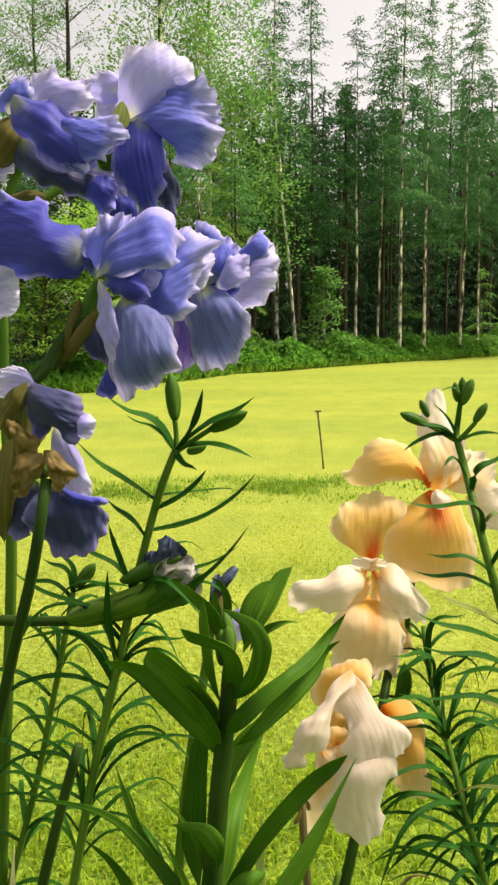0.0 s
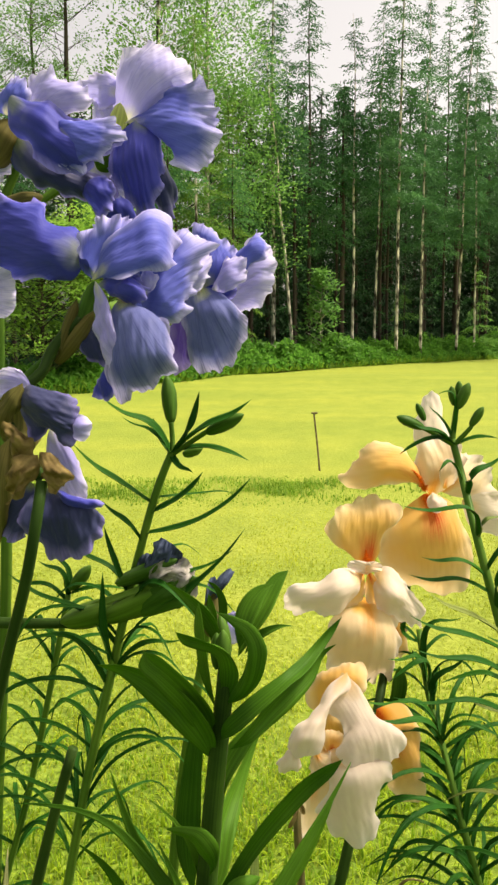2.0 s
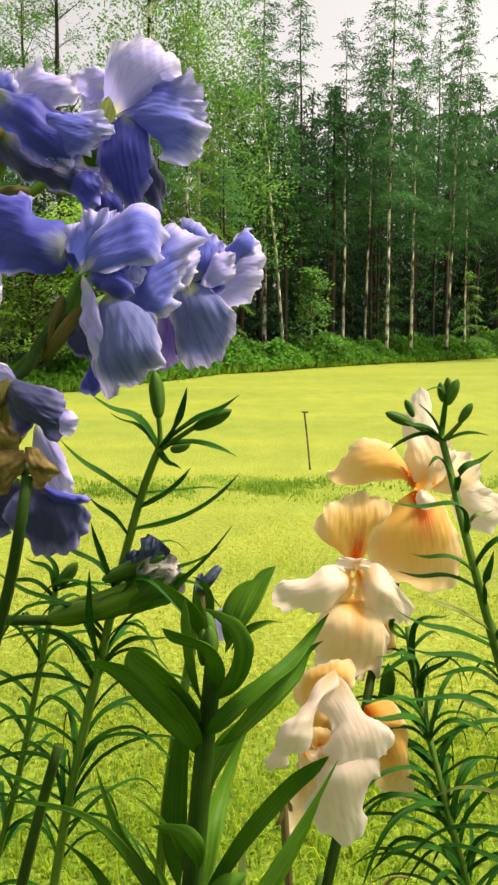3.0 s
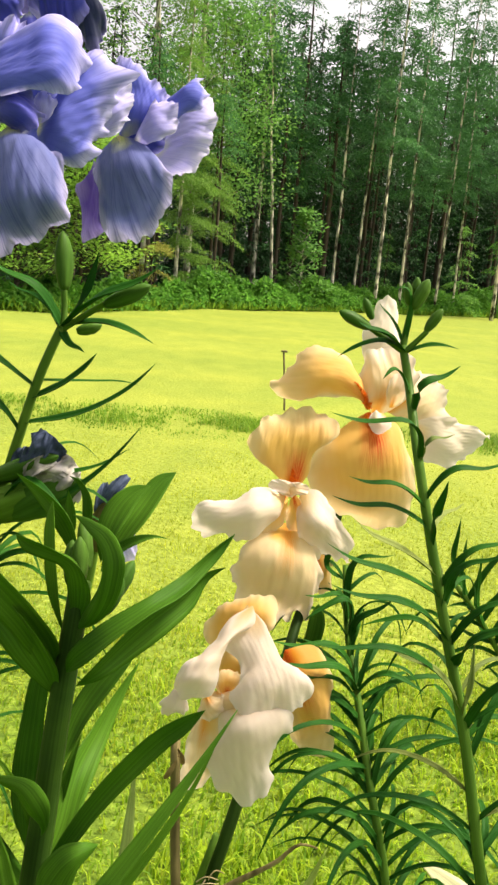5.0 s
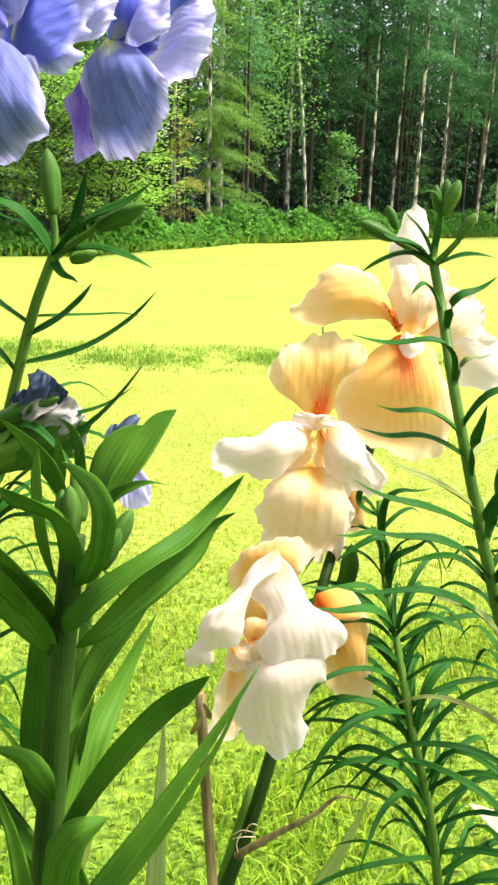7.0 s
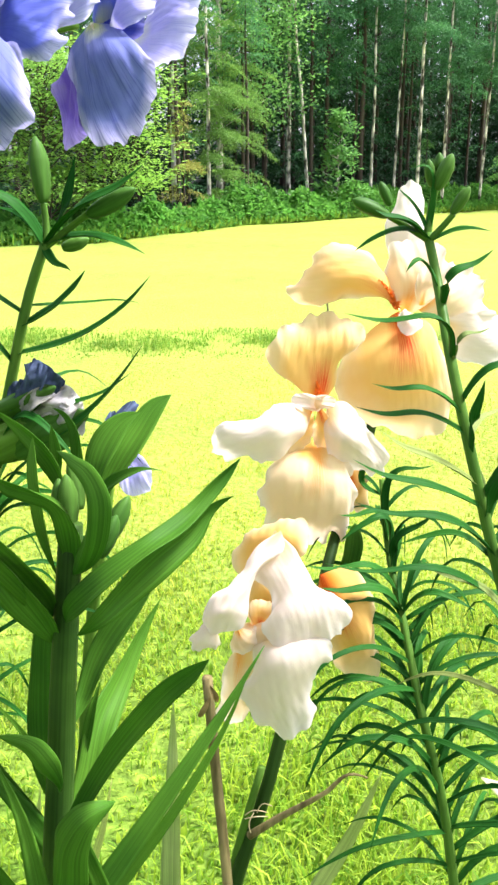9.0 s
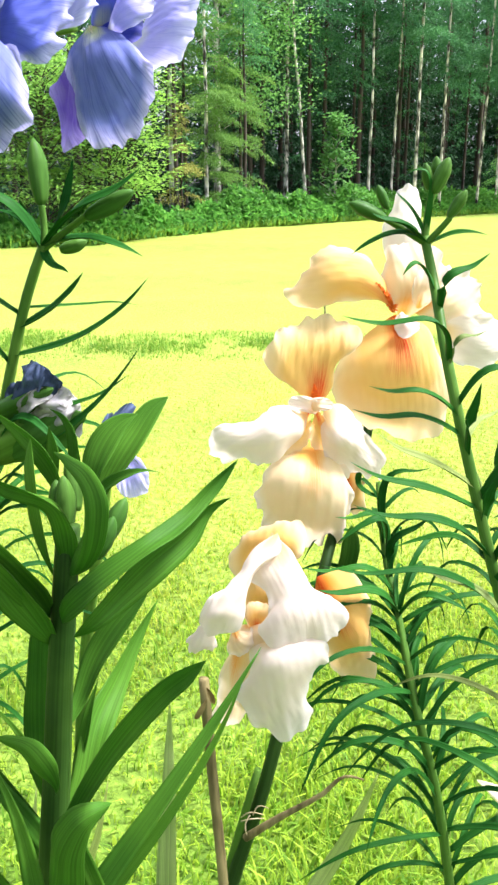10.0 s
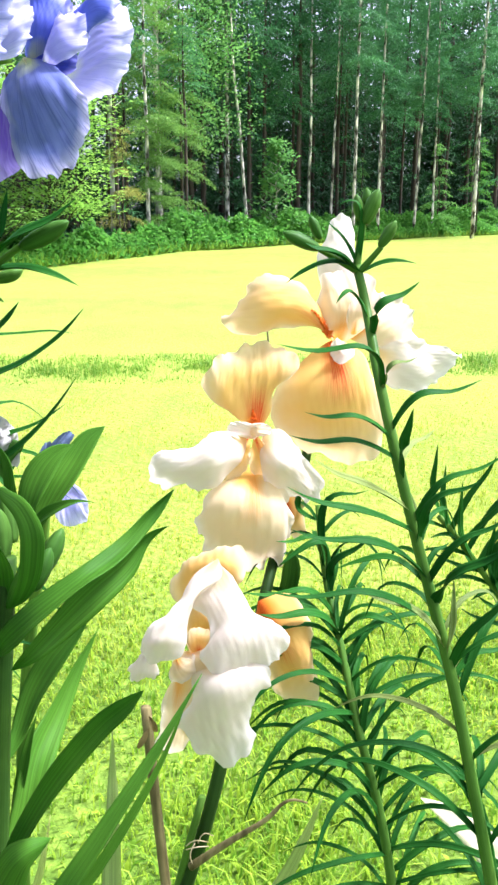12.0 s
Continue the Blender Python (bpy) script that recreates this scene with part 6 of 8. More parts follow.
sheet(gold, "standard", [(0.1370, 0.7860, 0.9021), (0.1200, 0.7760, 0.9075), (0.0994, 0.7660, 0.8990), (0.0759, 0.7660, 0.8963), (0.0680, 0.7720, 0.8803)], [(0.1370, 0.7860, 0.9021), (0.1143, 0.7480, 0.8974), (0.0889, 0.7500, 0.8896), (0.0680, 0.7720, 0.8803)], [(0.1370, 0.7860, 0.9021), (0.1295, 0.7660, 0.8865), (0.1091, 0.7560, 0.8721), (0.0899, 0.7600, 0.8755), (0.0742, 0.7680, 0.8676), (0.0680, 0.7720, 0.8803)], CREAM, seed=412, ruffle=0.24, waves=2.8, frill=0.12)
sheet(gold, "standard", [(0.1480, 0.7860, 0.9059), (0.1459, 0.7700, 0.8869), (0.1540, 0.7660, 0.8688), (0.1743, 0.7720, 0.8602), (0.1916, 0.7850, 0.8476)], [(0.1480, 0.7860, 0.9059), (0.1576, 0.7550, 0.8915), (0.1745, 0.7620, 0.8726), (0.1916, 0.7850, 0.8476)], [(0.1480, 0.7860, 0.9059), (0.1608, 0.7760, 0.9097), (0.1747, 0.7700, 0.8901), (0.1949, 0.7800, 0.8622), (0.1916, 0.7850, 0.8476)], CREAM, seed=413, ruffle=0.24, waves=2.6, frill=0.12)
sheet(gold, "fall", [(0.1383, 0.7860, 0.8792), (0.1119, 0.7670, 0.8670), (0.1003, 0.7600, 0.8402), (0.1059, 0.7660, 0.8193), (0.1189, 0.7720, 0.8069), (0.1341, 0.7780, 0.8003)], [(0.1383, 0.7860, 0.8792), (0.1320, 0.7450, 0.8645), (0.1305, 0.7500, 0.8346), (0.1341, 0.7780, 0.8003)], [(0.1383, 0.7860, 0.8792), (0.1588, 0.7670, 0.8717), (0.1675, 0.7660, 0.8392), (0.1632, 0.7720, 0.8180), (0.1513, 0.7770, 0.8055), (0.1341, 0.7780, 0.8003)], CREAM_FALL, seed=414, ruffle=0.18, waves=2.8, frill=0.12)
sheet(gold, "fall", [(0.1643, 0.8000, 0.8535), (0.1634, 0.8000, 0.8383), (0.1752, 0.8060, 0.8176)], [(0.1643, 0.8000, 0.8535), (0.1717, 0.7950, 0.8401), (0.1752, 0.8060, 0.8176)], [(0.1643, 0.8000, 0.8535), (0.1780, 0.8000, 0.8481), (0.1824, 0.8020, 0.8322), (0.1752, 0.8060, 0.8176)], APRICOT, seed=415, ruffle=0.3, waves=2.0)
petal(gold, [(0.144, 0.785, 0.900), (0.135, 0.772, 0.910), (0.122, 0.772, 0.912)], 0.011, CREAM, seed=95, ruffle=0.5, waves=3, cup=0.3, name="style_arm", frill=0.25, n=20, m=51)
petal(gold, [(0.135, 0.785, 0.900), (0.142, 0.772, 0.910), (0.153, 0.775, 0.909)], 0.010, CREAM_FALL, seed=99, ruffle=0.5, waves=3, cup=0.3, name="style_arm", frill=0.25, n=20, m=51)
petal(gold, [(0.139, 0.785, 0.903), (0.130, 0.772, 0.892), (0.122, 0.772, 0.872)], 0.015, APRICOT, seed=96, ruffle=0.15, cup=0.5, face=(0.4, -1, 0), name="style_arm", n=20, m=51)
petal(gold, [(0.141, 0.785, 0.903), (0.145, 0.772, 0.892), (0.148, 0.772, 0.870)], 0.015, APRICOT, seed=97, ruffle=0.15, cup=0.5, face=(-0.4, -1, 0), name="style_arm", n=20, m=51)

# its low bloom
sheet(gold, "standard", [(0.1146, 0.7000, 0.8454), (0.0983, 0.6900, 0.8377), (0.0875, 0.6800, 0.8234), (0.0719, 0.6700, 0.8137), (0.0663, 0.6680, 0.8016), (0.0705, 0.6670, 0.7916), (0.0812, 0.6640, 0.7949)], [(0.1146, 0.7000, 0.8454), (0.0930, 0.6660, 0.8264), (0.0799, 0.6550, 0.8109), (0.0812, 0.6640, 0.7949)], [(0.1146, 0.7000, 0.8454), (0.1163, 0.6860, 0.8391), (0.0993, 0.6800, 0.8257), (0.0956, 0.6720, 0.8161), (0.0942, 0.6670, 0.8037), (0.0917, 0.6650, 0.7966), (0.0812, 0.6640, 0.7949)], CREAM, seed=421, ruffle=0.14, waves=2.6, frill=0.06)
sheet(gold, "standard", [(0.0751, 0.6720, 0.7989), (0.0651, 0.6700, 0.7953), (0.0581, 0.6700, 0.7842), (0.0667, 0.6680, 0.7795)], [(0.0751, 0.6720, 0.7989), (0.0689, 0.6620, 0.7923), (0.0667, 0.6680, 0.7795)], [(0.0751, 0.6720, 0.7989), (0.0771, 0.6700, 0.7920), (0.0774, 0.6680, 0.7801), (0.0667, 0.6680, 0.7795)], CREAM, seed=422, ruffle=0.3, waves=2.2, frill=0.08)
sheet(gold, "standard", [(0.1109, 0.7000, 0.8456), (0.1004, 0.6900, 0.8317), (0.0958, 0.6840, 0.8222), (0.1051, 0.6770, 0.8176), (0.1124, 0.6700, 0.8067), (0.1020, 0.6620, 0.7978), (0.1074, 0.6580, 0.7911), (0.1324, 0.6620, 0.7885)], [(0.1109, 0.7000, 0.8456), (0.1237, 0.6740, 0.8252), (0.1308, 0.6600, 0.8105), (0.1324, 0.6620, 0.7885)], [(0.1109, 0.7000, 0.8456), (0.1226, 0.6900, 0.8380), (0.1359, 0.6840, 0.8166), (0.1513, 0.6800, 0.8075), (0.1593, 0.6780, 0.7989), (0.1534, 0.6720, 0.7910), (0.1324, 0.6620, 0.7885)], CREAM, seed=423, ruffle=0.14, waves=2.8, frill=0.06)
sheet(gold, "standard", [(0.1050, 0.7000, 0.7736), (0.0933, 0.6980, 0.7852), (0.0953, 0.6980, 0.8075), (0.1010, 0.7000, 0.8152)], [(0.1050, 0.7000, 0.7736), (0.1039, 0.7060, 0.7908), (0.1010, 0.7000, 0.8152)], [(0.1050, 0.7000, 0.7736), (0.1167, 0.6980, 0.7867), (0.1100, 0.6980, 0.8076), (0.1010, 0.7000, 0.8152)], APRICOT, seed=424, ruffle=0.2, waves=2.4, frill=0.06)
sheet(gold, "standard", [(0.0970, 0.6880, 0.7875), (0.0837, 0.6800, 0.7868), (0.0839, 0.6760, 0.7784), (0.1009, 0.6700, 0.7800)], [(0.0970, 0.6880, 0.7875), (0.0992, 0.6680, 0.7910), (0.1009, 0.6700, 0.7800)], [(0.0970, 0.6880, 0.7875), (0.1091, 0.6800, 0.7926), (0.1177, 0.6720, 0.7848), (0.1009, 0.6700, 0.7800)], CREAM_FALL, seed=429, ruffle=0.25, waves=2.4, frill=0.08)
sheet(gold, "fall", [(0.1077, 0.6860, 0.7823), (0.0967, 0.6700, 0.7824), (0.0954, 0.6600, 0.7708), (0.0870, 0.6550, 0.7531), (0.0929, 0.6550, 0.7460), (0.1034, 0.6570, 0.7335), (0.1207, 0.6600, 0.7307)], [(0.1077, 0.6860, 0.7823), (0.1148, 0.6450, 0.7862), (0.1146, 0.6450, 0.7622), (0.1207, 0.6600, 0.7307)], [(0.1077, 0.6860, 0.7823), (0.1401, 0.6700, 0.7885), (0.1467, 0.6640, 0.7747), (0.1350, 0.6600, 0.7643), (0.1336, 0.6620, 0.7490), (0.1385, 0.6640, 0.7399), (0.1207, 0.6600, 0.7307)], CREAM, seed=425, ruffle=0.18, waves=2.6, frill=0.06)
sheet(gold, "fall", [(0.0916, 0.6900, 0.7764), (0.0818, 0.6850, 0.7627), (0.0754, 0.6850, 0.7318), (0.0719, 0.6880, 0.7151), (0.0808, 0.6880, 0.7103)], [(0.0916, 0.6900, 0.7764), (0.0912, 0.6750, 0.7529), (0.0808, 0.6880, 0.7103)], [(0.0916, 0.6900, 0.7764), (0.1021, 0.6800, 0.7724), (0.0990, 0.6780, 0.7470), (0.0925, 0.6800, 0.7216), (0.0808, 0.6880, 0.7103)], CREAM_FALL, seed=426, ruffle=0.2, waves=2.4, frill=0.07)
sheet(gold, "fall", [(0.1409, 0.7150, 0.8079), (0.1397, 0.7150, 0.7860), (0.1469, 0.7180, 0.7577), (0.1560, 0.7240, 0.7304), (0.1653, 0.7300, 0.7193)], [(0.1409, 0.7150, 0.8079), (0.1598, 0.7050, 0.7844), (0.1653, 0.7300, 0.7193)], [(0.1409, 0.7150, 0.8079), (0.1631, 0.7200, 0.8102), (0.1758, 0.7220, 0.7931), (0.1812, 0.7260, 0.7594), (0.1781, 0.7300, 0.7231), (0.1653, 0.7300, 0.7193)], APRICOT, seed=427, ruffle=0.16, waves=2.2, frill=0.06)
sheet(gold, "fall", [(0.1118, 0.7120, 0.8192), (0.0870, 0.7140, 0.8098), (0.0833, 0.7160, 0.8172), (0.0926, 0.7200, 0.8347), (0.1041, 0.7240, 0.8413), (0.1161, 0.7270, 0.8429)], [(0.1118, 0.7120, 0.8192), (0.1091, 0.7060, 0.8372), (0.1161, 0.7270, 0.8429)], [(0.1118, 0.7120, 0.8192), (0.1273, 0.7100, 0.8230), (0.1324, 0.7160, 0.8323), (0.1289, 0.7240, 0.8412), (0.1161, 0.7270, 0.8429)], APRICOT, seed=428, ruffle=0.2, waves=2.4, frill=0.07)
petal(gold, [(0.102, 0.682, 0.786), (0.102, 0.682, 0.798), (0.103, 0.690, 0.803)], 0.016, APRICOT, seed=109, ruffle=0.15, cup=0.5, name="style_arm", n=20, m=51)
petal(gold, [(0.089, 0.668, 0.793), (0.092, 0.664, 0.789), (0.098, 0.668, 0.784)], 0.022, CREAM_FALL, seed=110, ruffle=0.15, cup=-0.4, name="style_arm", n=20, m=51)

# ---- lily with a long green bud ----
lily_one = lily((-0.21, 0.70, 0.0), "slender green lily with a tall unopened bud")
stem_one = [(-0.21, 0.70, 0.0), (-0.109, 0.700, 0.679), (-0.093, 0.700, 0.758), (-0.072, 0.700, 0.844), (-0.047, 0.700, 0.945), (-0.031, 0.700, 0.998), (-0.021, 0.700, 1.022)]
STEM_LINES[lily_one.name] = spline(stem_one, 600)
tube("stem", stem_one, [0.005, 0.0048, 0.0044, 0.004, 0.0038, 0.0036, 0.003], STEM, lily_one)
bud("bud", (-0.022, 0.705, 1.044), (-0.025, 0.708, 1.080), 0.0058, BUD, lily_one)
tube("stalk", [(-0.021, 0.700, 1.020), (-0.021, 0.704, 1.033), (-0.022, 0.705, 1.044)], [0.0022, 0.002, 0.002], STEM, lily_one)
bud("bud", (0.006, 0.690, 1.038), (0.034, 0.685, 1.052), 0.0052, BUD, lily_one)
tube("stalk", [(-0.021, 0.700, 1.020), (-0.008, 0.695, 1.029), (0.007, 0.690, 1.039)], [0.0022, 0.002, 0.002], STEM, lily_one)
bud("bud", (-0.013, 0.705, 1.019), (0.002, 0.710, 1.024), 0.004, BUD, lily_one)
lily_leaf(lily_one, (-0.022, 0.700, 1.021), (-0.038, 0.690, 1.046), (-0.069, 0.680, 1.064), 0.009)
lily_leaf(lily_one, (-0.023, 0.700, 1.024), (-0.041, 0.710, 1.039), (-0.062, 0.720, 1.047), 0.004)
lily_leaf(lily_one, (-0.018, 0.700, 1.020), (-0.005, 0.690, 1.045), (0.001, 0.690, 1.069), 0.007)
lily_leaf(lily_one, (-0.018, 0.700, 1.020), (0.008, 0.680, 1.045), (0.040, 0.675, 1.064), 0.010)
lily_leaf(lily_one, (-0.018, 0.700, 1.020), (0.007, 0.690, 1.027), (0.038, 0.685, 1.017), 0.0075)
lily_leaf(lily_one, (-0.018, 0.700, 1.018), (-0.013, 0.690, 1.011), (-0.004, 0.685, 1.008), 0.006)
lily_leaf(lily_one, (-0.022, 0.710, 1.021), (-0.036, 0.720, 1.040), (-0.036, 0.710, 1.047), 0.006)
lily_leaf(lily_one, (-0.035, 0.700, 0.974), (-0.013, 0.690, 0.990), (0.003, 0.690, 1.008), 0.008)
lily_leaf(lily_one, (-0.029, 0.700, 0.985), (-0.002, 0.720, 0.986), (0.027, 0.730, 0.984), 0.003)
lily_leaf(lily_one, (-0.038, 0.700, 0.956), (0.007, 0.685, 0.976), (0.040, 0.686, 1.005), 0.0065)
lily_leaf(lily_one, (-0.037, 0.700, 0.981), (-0.060, 0.690, 1.001), (-0.095, 0.690, 1.030), 0.006)
lily_leaf(lily_one, (-0.046, 0.700, 0.952), (-0.058, 0.690, 0.972), (-0.074, 0.690, 0.986), 0.006)
lily_leaf(lily_one, (-0.056, 0.700, 0.908), (-0.066, 0.690, 0.941), (-0.073, 0.690, 0.967), 0.006)
lily_leaf(lily_one, (-0.055, 0.700, 0.913), (-0.070, 0.700, 0.931), (-0.106, 0.700, 0.956), 0.0055)
lily_leaf(lily_one, (-0.059, 0.700, 0.892), (-0.011, 0.685, 0.917), (0.035, 0.680, 0.967), 0.006)
lily_leaf(lily_one, (-0.052, 0.700, 0.913), (-0.014, 0.690, 0.929), (0.027, 0.685, 0.950), 0.0055)
lily_leaf(lily_one, (-0.061, 0.700, 0.888), (-0.027, 0.670, 0.927), (0.000, 0.660, 0.902), 0.007)
lily_leaf(lily_one, (-0.067, 0.700, 0.867), (-0.093, 0.690, 0.901), (-0.149, 0.690, 0.930), 0.006)
lily_leaf(lily_one, (-0.070, 0.700, 0.853), (-0.074, 0.680, 0.897), (-0.073, 0.680, 0.933), 0.007)
lily_leaf(lily_one, (-0.075, 0.700, 0.834), (-0.107, 0.690, 0.880), (-0.147, 0.690, 0.873), 0.006)
lily_leaf(lily_one, (-0.072, 0.700, 0.846), (-0.037, 0.690, 0.875), (-0.012, 0.690, 0.877), 0.006)
whorl_leaves(lily_one, stem_one[1:5], 0.0, 0.85, 38, 0.1, 0.0038, 3, 0.36, 0.42)

# ---- paler lily behind it ----
lily_two = lily((-0.29, 0.80, 0.0), "thin young lily with a small bud behind the irises")
stem_two = [(-0.29, 0.80, 0.0), (-0.196, 0.780, 0.585), (-0.160, 0.775, 0.711), (-0.137, 0.770, 0.809), (-0.120, 0.770, 0.887)]
STEM_LINES[lily_two.name] = spline(stem_two, 600)
tube("stem", stem_two, [0.0045, 0.004, 0.0036, 0.003, 0.0026], STEM, lily_two)
bud("bud", (-0.118, 0.770, 0.892), (-0.099, 0.765, 0.914), 0.0055, BUD, lily_two)
lily_leaf(lily_two, (-0.120, 0.770, 0.887), (-0.127, 0.765, 0.911), (-0.143, 0.760, 0.920), 0.006)
lily_leaf(lily_two, (-0.120, 0.770, 0.887), (-0.093, 0.760, 0.897), (-0.066, 0.760, 0.894), 0.0055)
lily_leaf(lily_two, (-0.121, 0.770, 0.881), (-0.138, 0.765, 0.898), (-0.167, 0.765, 0.903), 0.0055)
lily_leaf(lily_two, (-0.120, 0.770, 0.887), (-0.123, 0.780, 0.909), (-0.138, 0.780, 0.927), 0.005)
whorl_leaves(lily_two, stem_two[1:], 0.05, 0.92, 24, 0.085, 0.0042, 4, 0.36, 0.35)

# ---- stout broad-leaved lily before the lawn ----
def spread_leaf(parent, left, right, dip=0.22, mat=BROAD_LEAF):
    """A broad leaf between two rims that run from its foot to its tip, channelled along the midrib and thickest there."""
    n, across = 30, np.linspace(-1, 1, 9)
    a, b = spline(left, n), spline(right, n)
    p = a[:, None] * (1 - across)[None, :, None] / 2 + b[:, None] * (1 + across)[None, :, None] / 2
    along, side = np.gradient((a + b) / 2, axis=0), b - a
    side[0], side[-1] = side[1], side[-2]
    nn = np.cross(along, side)
    nn = nn / (np.linalg.norm(nn, axis=1)[:, None] + 1e-12)
    nn = np.where(nn[:, 1:2] > 0, -nn, nn)
    wide = np.linalg.norm(b - a, axis=1)
    u = np.linspace(0, 1, n)
    rib = -dip * (1 - np.abs(across) ** 1.3)[None, :] + 0.045 * np.sin(u[:, None] * 8 + left[0][0] * 300 + 1.5 * across[None, :]) * across[None, :] ** 2 + 0.012 * np.cos(across * 22)[None, :]
    top = p + nn[:, None] * (wide[:, None] * rib)[..., None]
    thick = np.minimum(0.0007, wide * 0.12)
    low = top - nn[:, None] * (thick[:, None] * (0.35 + 1.3 * (1 - np.abs(across)) ** 2)[None, :])[..., None]
    ring = np.concatenate([top, low[:, ::-1]], 1)
    cols = ring.shape[1]
    uv = np.stack(np.broadcast_arrays(np.concatenate([across, across[::-1]])[None, :] * 0.5 + 0.5, u[:, None]), -1).reshape(-1, 2)
    faces = grid_faces(n, cols, True) + [tuple(range(cols))[::-1], tuple(range((n - 1) * cols, n * cols))]
    return shape("leaf", ring.reshape(-1, 3), faces, mat, parent, "", uv)


stout = lily((0.0, 0.52, 0.0), "stout broad-leaved lily with closed green buds")
tube("stem", [(0.0, 0.52, 0.0), (0.0107, 0.5220, 0.7640), (0.0140, 0.5240, 0.7995), (0.0184, 0.5260, 0.8503), (0.0218, 0.5270, 0.8824), (0.0244, 0.5280, 0.9066), (0.0256, 0.5300, 0.9209)], [0.0098, 0.0092, 0.009, 0.009, 0.0078, 0.0066, 0.005], STEM_STOUT, stout)
spread_leaf(stout, [(0.0223, 0.5220, 0.8798), (0.0234, 0.5150, 0.8919), (0.0374, 0.5120, 0.9080), (0.0568, 0.5200, 0.9197), (0.0731, 0.5400, 0.9260), (0.0868, 0.5500, 0.9363), (0.0948, 0.5560, 0.9412)], [(0.0223, 0.5220, 0.8798), (0.0324, 0.5050, 0.8924), (0.0441, 0.5000, 0.9068), (0.0584, 0.5080, 0.9162), (0.0729, 0.5280, 0.9188), (0.0834, 0.5450, 0.9254), (0.0903, 0.5530, 0.9327), (0.0948, 0.5560, 0.9412)], 0.22)
spread_leaf(stout, [(0.0271, 0.5200, 0.8744), (0.0343, 0.5100, 0.8872), (0.0441, 0.5150, 0.8979), (0.0580, 0.5250, 0.9108), (0.0729, 0.5400, 0.9178), (0.0842, 0.5500, 0.9234), (0.0917, 0.5570, 0.9232)], [(0.0271, 0.5200, 0.8744), (0.0400, 0.5120, 0.8826), (0.0520, 0.5200, 0.8891), (0.0675, 0.5300, 0.9001), (0.0784, 0.5430, 0.9080), (0.0840, 0.5520, 0.9174), (0.0917, 0.5570, 0.9232)], 0.22)
spread_leaf(stout, [(0.0248, 0.5270, 0.8986), (0.0295, 0.5180, 0.9113), (0.0363, 0.5120, 0.9273), (0.0371, 0.5140, 0.9394), (0.0291, 0.5250, 0.9464), (0.0197, 0.5370, 0.9502)], [(0.0248, 0.5270, 0.8986), (0.0378, 0.5130, 0.9100), (0.0472, 0.5020, 0.9316), (0.0483, 0.5020, 0.9429), (0.0425, 0.5080, 0.9518), (0.0318, 0.5200, 0.9532), (0.0197, 0.5370, 0.9502)], -0.3)
spread_leaf(stout, [(0.0225, 0.5290, 0.8992), (0.0220, 0.5220, 0.9151), (0.0186, 0.5180, 0.9313), (0.0081, 0.5200, 0.9341), (0.0010, 0.5220, 0.9364), (-0.0034, 0.5250, 0.9429)], [(0.0225, 0.5290, 0.8992), (0.0304, 0.5200, 0.9104), (0.0320, 0.5110, 0.9253), (0.0270, 0.5080, 0.9370), (0.0149, 0.5140, 0.9415), (0.0022, 0.5200, 0.9433), (-0.0034, 0.5250, 0.9429)], 0.22)
spread_leaf(stout, [(0.0165, 0.5300, 0.8773), (0.0074, 0.5200, 0.8868), (-0.0032, 0.5150, 0.9028), (-0.0158, 0.5150, 0.9161), (-0.0249, 0.5200, 0.9240), (-0.0213, 0.5230, 0.9319)], [(0.0165, 0.5300, 0.8773), (0.0188, 0.5200, 0.8943), (0.0101, 0.5080, 0.9139), (-0.0016, 0.5080, 0.9264), (-0.0117, 0.5150, 0.9324), (-0.0213, 0.5230, 0.9319)], 0.22)
spread_leaf(stout, [(0.0167, 0.5300, 0.8633), (0.0089, 0.5200, 0.8745), (-0.0008, 0.5200, 0.8831), (-0.0169, 0.5350, 0.8935), (-0.0364, 0.5550, 0.9006), (-0.0493, 0.5700, 0.9008), (-0.0595, 0.5770, 0.9021)], [(0.0167, 0.5300, 0.8633), (0.0189, 0.5150, 0.8866), (0.0063, 0.5080, 0.9090), (-0.0137, 0.5250, 0.9148), (-0.0354, 0.5500, 0.9124), (-0.0595, 0.5770, 0.9021)], 0.22)
spread_leaf(stout, [(0.0327, 0.5400, 0.9270), (0.0300, 0.5430, 0.9471), (0.0375, 0.5470, 0.9590), (0.0457, 0.5510, 0.9628), (0.0527, 0.5530, 0.9623)], [(0.0327, 0.5400, 0.9270), (0.0389, 0.5340, 0.9404), (0.0446, 0.5400, 0.9506), (0.0485, 0.5470, 0.9578), (0.0527, 0.5530, 0.9623)], 0.22)
spread_leaf(stout, [(0.0318, 0.5480, 0.9187), (0.0341, 0.5550, 0.9351), (0.0397, 0.5600, 0.9469), (0.0454, 0.5660, 0.9541), (0.0553, 0.5730, 0.9634), (0.0631, 0.5770, 0.9640)], [(0.0318, 0.5480, 0.9187), (0.0400, 0.5480, 0.9299), (0.0511, 0.5540, 0.9437), (0.0571, 0.5640, 0.9535), (0.0611, 0.5720, 0.9603), (0.0631, 0.5770, 0.9640)], 0.22)
spread_leaf(stout, [(0.0360, 0.5300, 0.9272), (0.0412, 0.5250, 0.9417), (0.0492, 0.5220, 0.9473), (0.0580, 0.5200, 0.9492), (0.0660, 0.5210, 0.9470)], [(0.0360, 0.5300, 0.9272), (0.0436, 0.5200, 0.9393), (0.0520, 0.5180, 0.9456), (0.0592, 0.5190, 0.9481), (0.0660, 0.5210, 0.9470)], 0.22)
